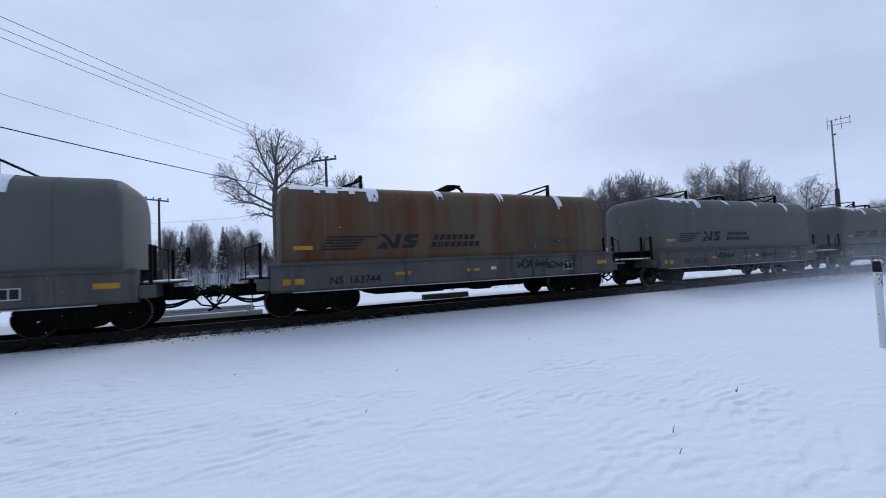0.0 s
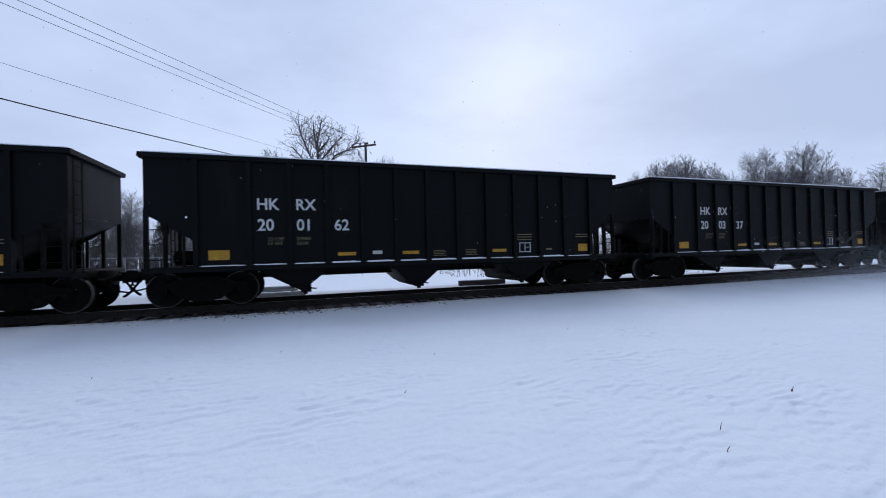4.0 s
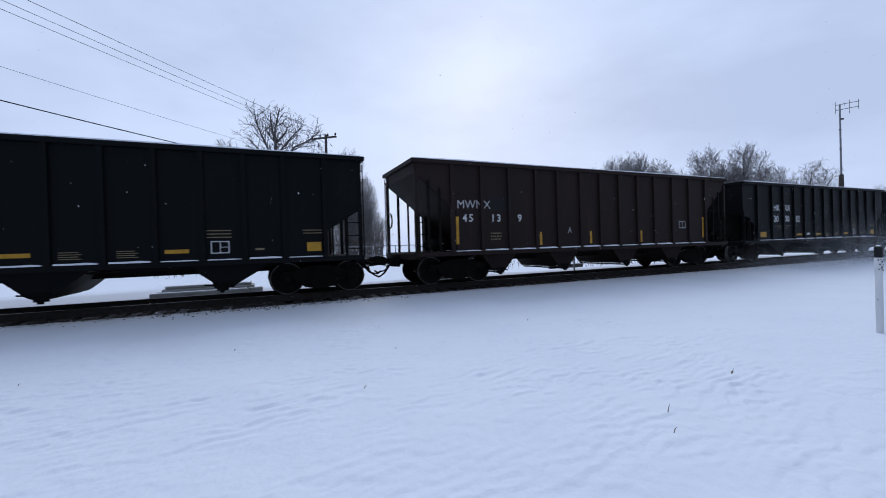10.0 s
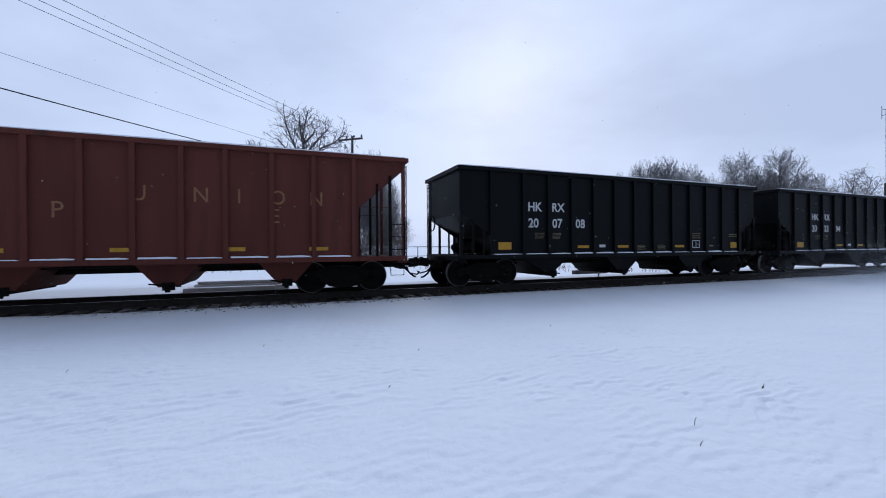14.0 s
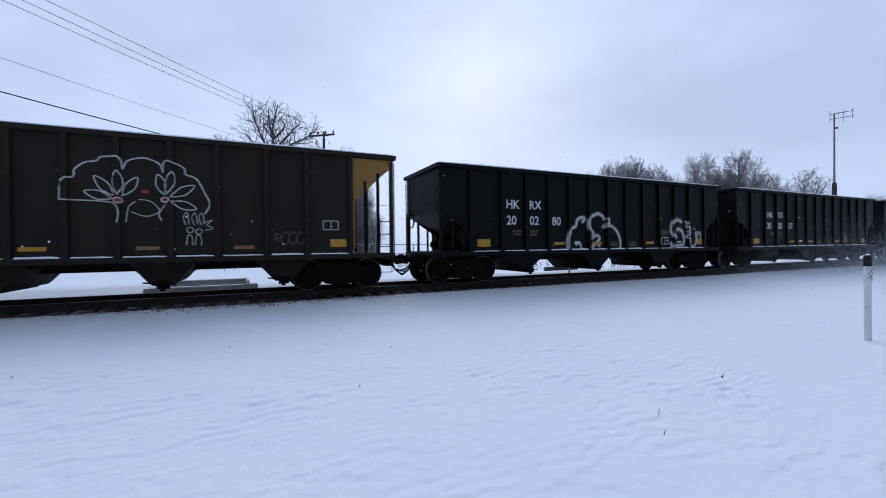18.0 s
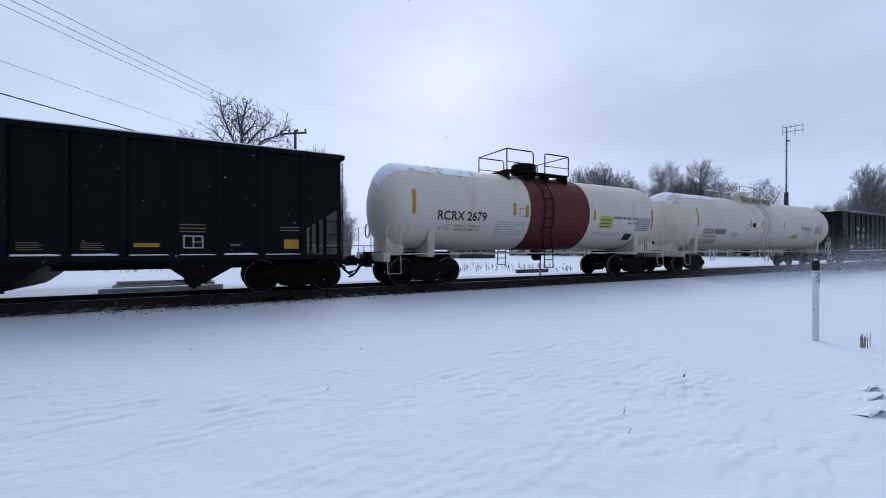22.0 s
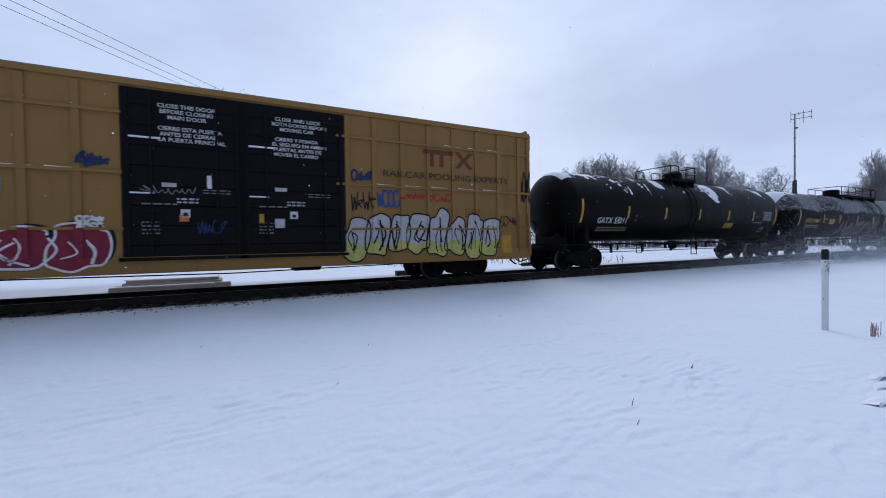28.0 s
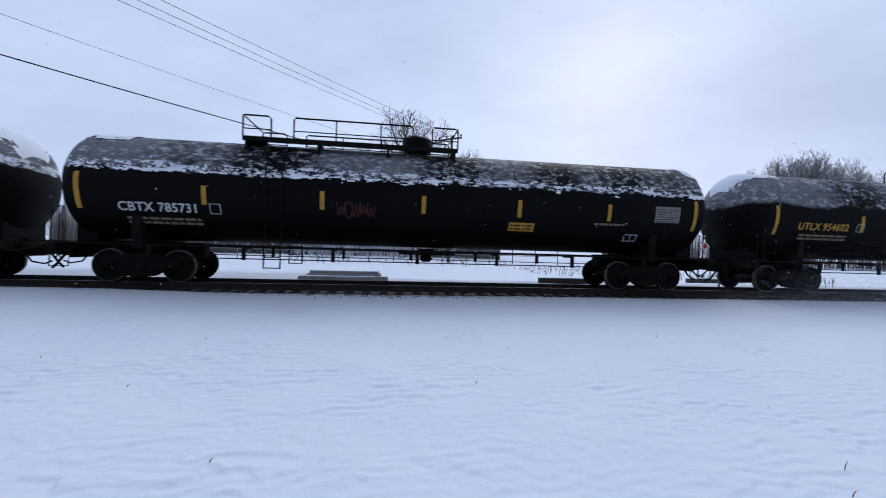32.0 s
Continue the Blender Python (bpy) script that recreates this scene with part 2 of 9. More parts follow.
# ---- mesh tools ----
class Geo:
    """Vertices and faces of one part."""

    def __init__(self):
        self.v, self.f = [], []

    def add(self, vs, fs):
        o = len(self.v)
        self.v += [tuple(p) for p in vs]
        self.f += [tuple(i + o for i in q) for q in fs]
        return self

    def box(self, x0, x1, y0, y1, z0, z1, c=0.0):
        if c <= 0:
            return self.add([(x, y, z) for z in (z0, z1) for y in (y0, y1) for x in (x0, x1)],
                            [(0, 2, 3, 1), (4, 5, 7, 6), (0, 1, 5, 4), (2, 6, 7, 3), (0, 4, 6, 2), (1, 3, 7, 5)])
        vs = []
        for z, k in ((z0, c), (z0 + c, 0), (z1 - c, 0), (z1, c)):
            for x, y in ((x0 + c, y0), (x1 - c, y0), (x1, y0 + c), (x1, y1 - c), (x1 - c, y1), (x0 + c, y1), (x0, y1 - c), (x0, y0 + c)):
                vs.append((min(max(x, x0 + k), x1 - k), min(max(y, y0 + k), y1 - k), z))
        fs = [tuple(range(7, -1, -1)), tuple(range(24, 32))]
        fs += [(8 * k + i, 8 * k + (i + 1) % 8, 8 * k + 8 + (i + 1) % 8, 8 * k + 8 + i) for k in range(3) for i in range(8)]
        return self.add(vs, fs)

    def prism(self, poly, y0, y1):
        """A polygon in x, z drawn out from y0 to y1."""
        n = len(poly)
        return self.add([(x, y0, z) for x, z in poly] + [(x, y1, z) for x, z in poly],
                        [tuple(range(n)), tuple(range(2 * n - 1, n - 1, -1))] + [(i, i + n, (i + 1) % n + n, (i + 1) % n) for i in range(n)])

    def prism_x(self, poly, x0, x1):
        """A polygon in y, z drawn out from x0 to x1."""
        n = len(poly)
        return self.add([(x0, y, z) for y, z in poly] + [(x1, y, z) for y, z in poly],
                        [tuple(range(n)), tuple(range(2 * n - 1, n - 1, -1))] + [(i, i + n, (i + 1) % n + n, (i + 1) % n) for i in range(n)])

    def tube(self, pts, r, n=6, r2=None):
        pts = [Vector(p) for p in pts]
        r2 = r if r2 is None else r2
        vs, fs = [], []
        for i, p in enumerate(pts):
            d = (pts[min(i + 1, len(pts) - 1)] - pts[max(i - 1, 0)]).normalized()
            a = d.cross(Vector((0, 0, 1)) if abs(d.z) < 0.9 else Vector((1, 0, 0))).normalized()
            b = d.cross(a)
            rad = r + (r2 - r) * i / max(1, len(pts) - 1)
            vs += [p + (a * math.cos(k * 2 * math.pi / n) + b * math.sin(k * 2 * math.pi / n)) * rad for k in range(n)]
            if i:
                o = (i - 1) * n
                fs += [(o + k, o + (k + 1) % n, o + n + (k + 1) % n, o + n + k) for k in range(n)]
        fs += [tuple(range(n - 1, -1, -1)), tuple(range(len(vs) - n, len(vs)))]
        return self.add(vs, fs)

    def lathe(self, prof, axis, at=(0, 0, 0), n=24, closed=True):
        """A profile of (along, radius) turned about an axis through at."""
        vs, fs = [], []
        for s, r in prof:
            for k in range(n):
                c, q = r * math.cos(k * 2 * math.pi / n), r * math.sin(k * 2 * math.pi / n)
                p = {"x": (s, c, q), "y": (c, s, q), "z": (c, q, s)}[axis]
                vs.append((p[0] + at[0], p[1] + at[1], p[2] + at[2]))
        for i in range(len(prof) - 1):
            o = i * n
            fs += [(o + k, o + (k + 1) % n, o + n + (k + 1) % n, o + n + k) for k in range(n)]
        if closed:
            fs += [tuple(range(n - 1, -1, -1)), tuple(range(len(vs) - n, len(vs)))]
        return self.add(vs, fs)

    def mesh(self, name, material, smooth=0):
        me = bpy.data.meshes.new(name)
        me.from_pydata(self.v, [], self.f)
        me.update()
        bm = bmesh.new()
        bm.from_mesh(me)
        bmesh.ops.recalc_face_normals(bm, faces=bm.faces)
        if smooth:
            for fc in bm.faces:
                fc.smooth = True
            for e in bm.edges:
                if len(e.link_faces) == 2 and e.calc_face_angle(0) > radians(smooth):
                    e.smooth = False
        bm.to_mesh(me)
        bm.free()
        me.materials.append(material)
        return me


def part(name, geo, material, parent=None, label="", smooth=0, at=None):
    """Links a Geo or a ready mesh as one object under a thing or a part."""
    me = geo if isinstance(geo, bpy.types.Mesh) else geo.mesh(name, material, smooth)
    ob = new(name, me)
    ob.parent = parent
    if at is not None:
        ob.matrix_basis = at if isinstance(at, Matrix) else Matrix.Translation(at)
    return tagged(ob, label) if label else ob


def G():
    return Geo()


LETTER_CACHE = {}


def lettering(parent, text, x, y, z, size, material, wide=1.0, label="", face=1, name="lettering", shear=0.0, bold=0.0, spacing=1.0):
    """Writing that stands upright at (x, y, z), its lower left corner, and faces -y (face 1) or +y."""
    key = (text, round(size, 3), material.name, wide, shear, bold, spacing)
    if key not in LETTER_CACHE:
        cu = bpy.data.curves.new("lettering", "FONT")
        cu.body, cu.size, cu.shear, cu.offset, cu.resolution_u = text, size * 1.37, shear, bold, 3
        cu.space_line, cu.space_character = 1.0, spacing
        tmp = bpy.data.objects.new("lettering", cu)
        me = bpy.data.meshes.new_from_object(tmp)
        bpy.data.objects.remove(tmp)
        bpy.data.curves.remove(cu)
        me.transform(Matrix.Diagonal((wide, 1, 1, 1)))
        me.transform(Matrix.Rotation(radians(90), 4, "X"))
        me.materials.clear()
        me.materials.append(material)
        LETTER_CACHE[key] = me
    m = Matrix.Translation((x, y, z))
    if face < 0:
        m = m @ Matrix.Rotation(math.pi, 4, "Z")
    return part(name, LETTER_CACHE[key], None, parent, label, at=m)


def thing(name, label, category, group="", at=(0, 0, 0)):
    ob = new(name)
    ob.empty_display_size = 0.3
    ob.matrix_basis = Matrix.Translation(at)
    return tagged(ob, label, category, group)


# ---- ground ----
def ramp(a, b, t):
    t = np.clip((t - a) / (b - a), 0, 1)
    return t * t * (3 - 2 * t)


def value_noise(x, y, seed):
    """Smooth noise of unit cell size for arrays, from -1 to 1."""
    xi, yi = np.floor(x).astype(np.int64), np.floor(y).astype(np.int64)
    fx, fy = x - xi, y - yi
    fx, fy = fx * fx * (3 - 2 * fx), fy * fy * (3 - 2 * fy)

    def h(i, j):
        q = (i * 374761393 + j * 668265263 + seed * 974634777) & 0x7FFFFFFF
        q = ((q ^ (q >> 13)) * 1274126177) & 0x7FFFFFFF
        return ((q ^ (q >> 16)) & 0xFFFF) / 32767.5 - 1

    a = h(xi, yi) * (1 - fx) + h(xi + 1, yi) * fx
    b = h(xi, yi + 1) * (1 - fx) + h(xi + 1, yi + 1) * fx
    return a * (1 - fy) + b * fy


def ledges(x, y, rows, seed):
    """Broken wavy ledges of wind-packed snow, one steep face towards -y and a long back in each row, 0 to 1."""
    p = y * rows + 0.75 * value_noise(x * 1.3, y * 1.1, seed) + 0.55 * value_noise(x * 5.2, y * 2.8, seed + 1) + 0.2 * value_noise(x * 9.5, y * 6.0, seed + 2)
    t = p - np.floor(p)
    saw = np.where(t < 0.13, t / 0.13, ((1 - t) / 0.87) ** 1.3)
    return saw * np.clip(0.6 + 0.6 * value_noise(x * 1.9, y * 2.4, seed + 3), 0.12, 1)


def scallops(x, y):
    """Wind-cut scallops on low drifts, calmer to the east."""
    v = y - 0.16 * x
    calm = 1 - 0.6 * ramp(2.5, 8.0, x - 0.35 * y)
    amp = calm * np.clip(0.9 + 0.35 * value_noise(x * 0.8, y * 1.1, 10), 0.5, 1.3)
    return 0.035 + RIPPLE * amp * (ledges(x, v, 4.4, 31) + 0.7 * ledges(x + 3.3, v, 7.3, 41)) + 0.010 * value_noise(x * 2.4 + 0.8 * y, y * 3.4, 3)


RIPPLE = 0.024


def ground_height(x, y):
    """The lie of the snow: a verge, a slight bank up to the track, level ground beyond it."""
    z = -0.42 + 0.26 * ramp(7.4, 11.0, y) - 0.10 * ramp(11.35, 11.75, y) + 0.02 * ramp(15.0, 15.8, y) - 0.14 * ramp(16.5, 22, y)
    z = z + 0.10 * ramp(-3, -9, x) * ramp(6.5, 10.2, y) * ramp(12.0, 11.3, y)
    near = 1 - ramp(30, 90, np.hypot(x, y))
    open_ = 1 - ramp(8.6, 9.6, y) * (1 - ramp(15.2, 16.0, y)) * 0.72
    z = z + near * open_ * (0.035 * value_noise(x * 0.45, y * 0.6, 1) + scallops(x, y) + 0.004 * value_noise(x * 11.0, y * 14.0, 4))
    z = z + (1 - near) * 0.8 * value_noise(x / 60, y / 60, 5) * ramp(30, 90, y)
    return z


def spaced(lo, hi, step, far_lo, far_hi, grow=1.13):
    s = list(np.arange(lo, hi, step))
    d, p = step, hi
    while p < far_hi:
        s.append(p)
        d *= grow
        p += d
    s.append(far_hi)
    d, p, pre = step, lo, []
    while p > far_lo:
        d *= grow
        p -= d
        pre.append(max(p, far_lo))
    return np.array(pre[::-1] + s)


def build_ground():
    gx, gy = spaced(-9, 12, 0.034, -1500, 1800, 1.04), spaced(0.9, 9.6, 0.025, -300, 1800, 1.045)
    xx, yy = np.meshgrid(gx, gy)
    zz = ground_height(xx, yy)
    n, m = len(gx), len(gy)
    i = (np.arange(m - 1)[:, None] * n + np.arange(n - 1)[None, :]).ravel()
    faces = np.stack([i, i + 1, i + n + 1, i + n], 1)
    me = bpy.data.meshes.new("ground")
    me.vertices.add(n * m)
    me.vertices.foreach_set("co", np.stack([xx, yy, zz], -1).ravel().astype(np.float32))
    me.loops.add(faces.size)
    me.loops.foreach_set("vertex_index", faces.ravel().astype(np.int32))
    me.polygons.add(len(faces))
    me.polygons.foreach_set("loop_start", np.arange(0, faces.size, 4).astype(np.int32))
    me.update()
    me.validate()
    me.polygons.foreach_set("use_smooth", np.ones(len(faces), bool))
    me.materials.append(M_GROUND)
    ob = new("ground", me)
    return tagged(ob, "wind-rippled white snow over a railway verge", "snow ground", kind="structure")


def ground_material():
    """Snow, thin and grey with ballast grit along the track bed."""
    m = bpy.data.materials.new("verge_snow")
    m.use_nodes = True
    n, l = m.node_tree.nodes, m.node_tree.links
    b = n["Principled BSDF"]
    b.inputs["Specular IOR Level"].default_value = 0.25
    b.inputs["Roughness"].default_value = 0.8
    co = n.new("ShaderNodeTexCoord")
    sep = n.new("ShaderNodeSeparateXYZ")
    l.new(co.outputs["Object"], sep.inputs[0])
    big = n.new("ShaderNodeTexNoise")
    big.inputs["Scale"].default_value = 0.6
    big.inputs["Detail"].default_value = 5
    l.new(co.outputs["Object"], big.inputs["Vector"])
    snow = n.new("ShaderNodeMix")
    snow.data_type = "RGBA"
    snow.inputs["A"].default_value, snow.inputs["B"].default_value = (0.71, 0.775, 0.86, 1), (0.775, 0.825, 0.89, 1)
    l.new(big.outputs["Fac"], snow.inputs["Factor"])
    # a band of sooty, swept snow along the track
    so = n.new("ShaderNodeMath")
    so.operation = "MULTIPLY_ADD"
    so.inputs[1].default_value = 1.6
    l.new(big.outputs["Fac"], so.inputs[0])
    l.new(sep.outputs["Y"], so.inputs[2])
    so1 = n.new("ShaderNodeMapRange")
    so1.interpolation_type = "SMOOTHSTEP"
    so1.inputs["From Min"].default_value, so1.inputs["From Max"].default_value = 8.0, 13.2
    l.new(so.outputs[0], so1.inputs["Value"])
    so2 = n.new("ShaderNodeMapRange")
    so2.interpolation_type = "SMOOTHSTEP"
    so2.inputs["From Min"].default_value, so2.inputs["From Max"].default_value = 15.6, 19.0
    so2.inputs["To Min"].default_value, so2.inputs["To Max"].default_value = 1.0, 0.0
    l.new(sep.outputs["Y"], so2.inputs["Value"])
    so3 = n.new("ShaderNodeMath")
    so3.operation = "MULTIPLY"
    l.new(so1.outputs["Result"], so3.inputs[0])
    l.new(so2.outputs["Result"], so3.inputs[1])
    # beyond the track the snow is thin and grey on the western side only
    fa = n.new("ShaderNodeMapRange")
    fa.interpolation_type = "SMOOTHSTEP"
    fa.inputs["From Min"].default_value, fa.inputs["From Max"].default_value = 0.5, -5.0
    l.new(sep.outputs["X"], fa.inputs["Value"])
    fb = n.new("ShaderNodeMapRange")
    fb.interpolation_type = "SMOOTHSTEP"
    fb.inputs["From Min"].default_value, fb.inputs["From Max"].default_value = 20.0, 25.0
    fb.inputs["To Min"].default_value, fb.inputs["To Max"].default_value = 0.75, 0.0
    l.new(so.outputs[0], fb.inputs["Value"])
    fc = n.new("ShaderNodeMath")
    fc.operation = "MULTIPLY"
    l.new(fa.outputs["Result"], fc.inputs[0])
    l.new(fb.outputs["Result"], fc.inputs[1])
    fd = n.new("ShaderNodeMath")
    fd.operation = "MULTIPLY"
    l.new(fc.outputs[0], fd.inputs[0])
    l.new(so1.outputs["Result"], fd.inputs[1])
    fe = n.new("ShaderNodeMath")
    fe.operation = "MAXIMUM"
    l.new(fd.outputs[0], fe.inputs[0])
    l.new(so3.outputs[0], fe.inputs[1])
    soot = n.new("ShaderNodeMix")
    soot.data_type = "RGBA"
    l.new(fe.outputs[0], soot.inputs["Factor"])
    l.new(snow.outputs["Result"], soot.inputs["A"])
    soot.inputs["B"].default_value = (0.42, 0.435, 0.46, 1)
    # grit: strongest between the rails, thinning over the shoulders
    gap = n.new("ShaderNodeMath")
    gap.operation = "SUBTRACT"
    gap.inputs[1].default_value = 13.15
    l.new(sep.outputs["Y"], gap.inputs[0])
    ab = n.new("ShaderNodeMath")
    ab.operation = "ABSOLUTE"
    l.new(gap.outputs[0], ab.inputs[0])
    bed = n.new("ShaderNodeMapRange")
    bed.inputs["From Min"].default_value, bed.inputs["From Max"].default_value = 1.3, 3.1
    bed.inputs["To Min"].default_value, bed.inputs["To Max"].default_value = 0.66, 0.0
    l.new(ab.outputs[0], bed.inputs["Value"])
    gn = n.new("ShaderNodeTexNoise")
    gn.inputs["Scale"].default_value = 5.0
    gn.inputs["Detail"].default_value = 9
    gn.inputs["Roughness"].default_value = 0.7
    l.new(co.outputs["Object"], gn.inputs["Vector"])
    add = n.new("ShaderNodeMath")
    add.operation = "ADD"
    l.new(bed.outputs["Result"], add.inputs[0])
    l.new(gn.outputs["Fac"], add.inputs[1])
    cut = n.new("ShaderNodeMapRange")
    cut.inputs["From Min"].default_value, cut.inputs["From Max"].default_value = 0.88, 1.15
    l.new(add.outputs[0], cut.inputs["Value"])
    mx = n.new("ShaderNodeMix")
    mx.data_type = "RGBA"
    l.new(cut.outputs["Result"], mx.inputs["Factor"])
    l.new(soot.outputs["Result"], mx.inputs["A"])
    mx.inputs["B"].default_value = (0.075, 0.07, 0.067, 1)
    l.new(mx.outputs["Result"], b.inputs["Base Color"])
    bn = n.new("ShaderNodeTexNoise")
    bn.inputs["Scale"].default_value = 11
    bn.inputs["Detail"].default_value = 10
    bn.inputs["Roughness"].default_value = 0.62
    l.new(co.outputs["Object"], bn.inputs["Vector"])
    bu = n.new("ShaderNodeBump")
    bu.inputs["Strength"].default_value = 0.3
    bu.inputs["Distance"].default_value = 0.05
    l.new(bn.outputs["Fac"], bu.inputs["Height"])
    l.new(bu.outputs["Normal"], b.inputs["Normal"])
    return m


M_GROUND = ground_material()
build_ground()

# ---- track ----
TRACK_Y = 13.32


def build_track():
    track = tagged(new("railway_track"), "single railway track of steel rails on snow-dusted wooden ties", "railway track", kind="structure")
    prof = [(-0.07, -0.185), (0.07, -0.185), (0.07, -0.17), (0.012, -0.155), (0.012, -0.04), (0.036, -0.03), (0.036, -0.004), (0.03, 0.0),
            (-0.03, 0.0), (-0.036, -0.004), (-0.036, -0.03), (-0.012, -0.04), (-0.012, -0.155), (-0.07, -0.17)]
    for s in (-1, 1):
        part("rail", G().prism_x([(TRACK_Y + s * 0.755 + y, z) for y, z in prof], -600, 900), M_RAIL, track, "rusty steel rail with a worn head")
        part("rail_head", G().box(-600, 900, TRACK_Y + s * 0.755 - 0.027, TRACK_Y + s * 0.755 + 0.027, -0.002, 0.002), M_TREAD, track, "bright polished running surface")
    tie = G().box(-0.11, 0.11, -1.3, 1.3, -0.17, 0, 0.012).mesh("tie", M_TIE)
    for i in range(180):
        part("tie", tie, None, track, at=Matrix.Translation((-24 + i * 0.51, TRACK_Y + random.uniform(-0.05, 0.05), -0.187)) @ Matrix.Rotation(random.uniform(-0.02, 0.02), 4, "Z"))
    plate = G().box(-0.09, 0.09, -0.17, 0.17, -0.008, 0.008).mesh("tie_plate", M_RAIL)
    for i in range(20, 120):
        part("tie_plate", plate, None, track, at=(-24 + i * 0.51, TRACK_Y - 0.755, -0.181))


build_track()


# ---- running gear ----
WHEEL_R = 0.457


def wheelset_mesh():
    g = G()
    g.lathe([(-0.95, 0.07), (-0.84, 0.08), (0.84, 0.08), (0.95, 0.07)], "y", n=12)
    for s in (-1, 1):
        g.lathe([(s * 0.69, 0.10), (s * 0.69, 0.17), (s * 0.735, 0.20), (s * 0.755, 0.35), (s * 0.70, 0.385), (s * 0.685, 0.44), (s * 0.685, 0.482),
                 (s * 0.712, 0.482), (s * 0.725, WHEEL_R)], "y", n=32, closed=False)
        g.lathe([(s * 0.815, WHEEL_R - 0.006), (s * 0.83, WHEEL_R - 0.02), (s * 0.83, 0.395), (s * 0.79, 0.375), (s * 0.775, 0.22), (s * 0.82, 0.16), (s * 0.83, 0.10)],
                "y", n=32, closed=False)
        for k in range(3):
            a = k * 2.094
            g.lathe([(s * 0.955, 0.016), (s * 0.975, 0.014)], "y", (0.045 * math.cos(a), 0, 0.045 * math.sin(a)), n=6)
    k = len(g.f)
    for s in (-1, 1):
        g.lathe([(s * 0.725, WHEEL_R), (s * 0.815, WHEEL_R - 0.006)], "y", n=32, closed=False)
        g.lathe([(s * 0.832, 0.432), (s * 0.832, 0.449)], "y", n=32, closed=False)
    me = bpy.data.meshes.new("wheelset")
    me.from_pydata(g.v, [], g.f)
    me.materials.append(M_WHEEL)
    me.materials.append(M_RIM)
    for i, p in enumerate(me.polygons):
        p.material_index = 1 if i >= k else 0
        p.use_smooth = len(p.vertices) == 4
    me.update()
    return me


WHEELSET = wheelset_mesh()
FRAME = G().prism([(-1.06, 0.55), (-1.0, 0.64), (-0.74, 0.66), (-0.35, 0.80), (0.35, 0.80), (0.74, 0.66), (1.0, 0.64), (1.06, 0.55), (1.05, 0.38),
                   (0.98, 0.38), (0.98, 0.50), (0.76, 0.50), (0.70, 0.40), (0.42, 0.20), (0.2, 0.16), (-0.2, 0.16), (-0.42, 0.20), (-0.70, 0.40), (-0.76, 0.50), (-0.98, 0.50),
                   (-0.98, 0.38), (-1.05, 0.38)], -0.07, 0.07).mesh("sideframe", M_IRON)
BEARING = G().lathe([(-0.09, 0.06), (-0.09, 0.095), (0.06, 0.10), (0.07, 0.055), (0.085, 0.05)], "y", n=14).mesh("bearing_cap", M_IRON, 40)
COIL = G()
for _k in range(3):
    for _j in range(5):
        COIL.lathe([(0.24 + _j * 0.045, 0.055), (0.26 + _j * 0.045, 0.068), (0.28 + _j * 0.045, 0.055)], "z", ((_k - 1) * 0.15, 0, 0), n=10)
SPRING = COIL.mesh("spring_group", M_IRON)
BOLSTER = G().box(-0.2, 0.2, -0.95, 0.95, 0.46, 0.72, 0.03).lathe([(0.70, 0.19), (0.80, 0.19)], "z", n=16).mesh("truck", M_IRON)
SHOE = G().prism([(-0.06, 0.30), (0.02, 0.27), (0.05, 0.45), (0.02, 0.62), (-0.06, 0.60)], -0.06, 0.06).mesh("brake_shoe", M_IRON)
BRAKEBEAM = G().tube([(0, -0.75, 0.36), (0, 0, 0.40), (0, 0.75, 0.36)], 0.035).mesh("brake_beam", M_IRON)


def truck(parent, x):
    """A two-axle freight truck under a car."""
    t = part("truck", BOLSTER, None, parent, "dark cast-iron two-axle freight truck", at=(x, 0, 0))
    for s in (-1, 1):
        part("sideframe", FRAME, None, t, at=(0, s * 0.99, 0))
        part("spring_group", SPRING, None, t, at=(0, s * 0.99, 0))
        part("wheelset", WHEELSET, None, t, "steel wheelset with worn bright treads", at=(s * 0.89, 0, WHEEL_R))
        part("brake_beam", BRAKEBEAM, None, t, at=(s * 0.36, 0, 0))
        for q in (-1, 1):
            part("bearing_cap", BEARING, None, t, at=Matrix.Translation((s * 0.89, q * 1.02, WHEEL_R)) @ Matrix.Rotation(0 if q > 0 else math.pi, 4, "Z"))
            part("brake_shoe", SHOE, None, t, at=Matrix.Translation((s * 0.40, q * 0.75, 0)) @ Matrix.Rotation(0 if s > 0 else math.pi, 4, "Z"))


COUPLER = G().box(-0.75, -0.28, -0.09, 0.09, 0.72, 0.9, 0.02).prism([(-0.3, 0.66), (-0.02, 0.70), (0.03, 0.76), (0.03, 0.92), (-0.05, 0.97), (-0.3, 0.96)], -0.17, 0.13).box(
    -0.12, -0.02, -0.05, 0.05, 0.95, 1.0).tube([(-0.45, -0.1, 0.88), (-0.45, -0.9, 0.80), (-0.45, -1.2, 0.84)], 0.018).mesh("coupler", M_IRON)
HOSE = G().tube([(-0.5, 0.22, 0.82), (-0.36, 0.3, 0.66), (-0.2, 0.3, 0.44), (-0.06, 0.26, 0.33), (0.0, 0.2, 0.31)], 0.034, 6).mesh("brake_hose", M_IRON, 50)


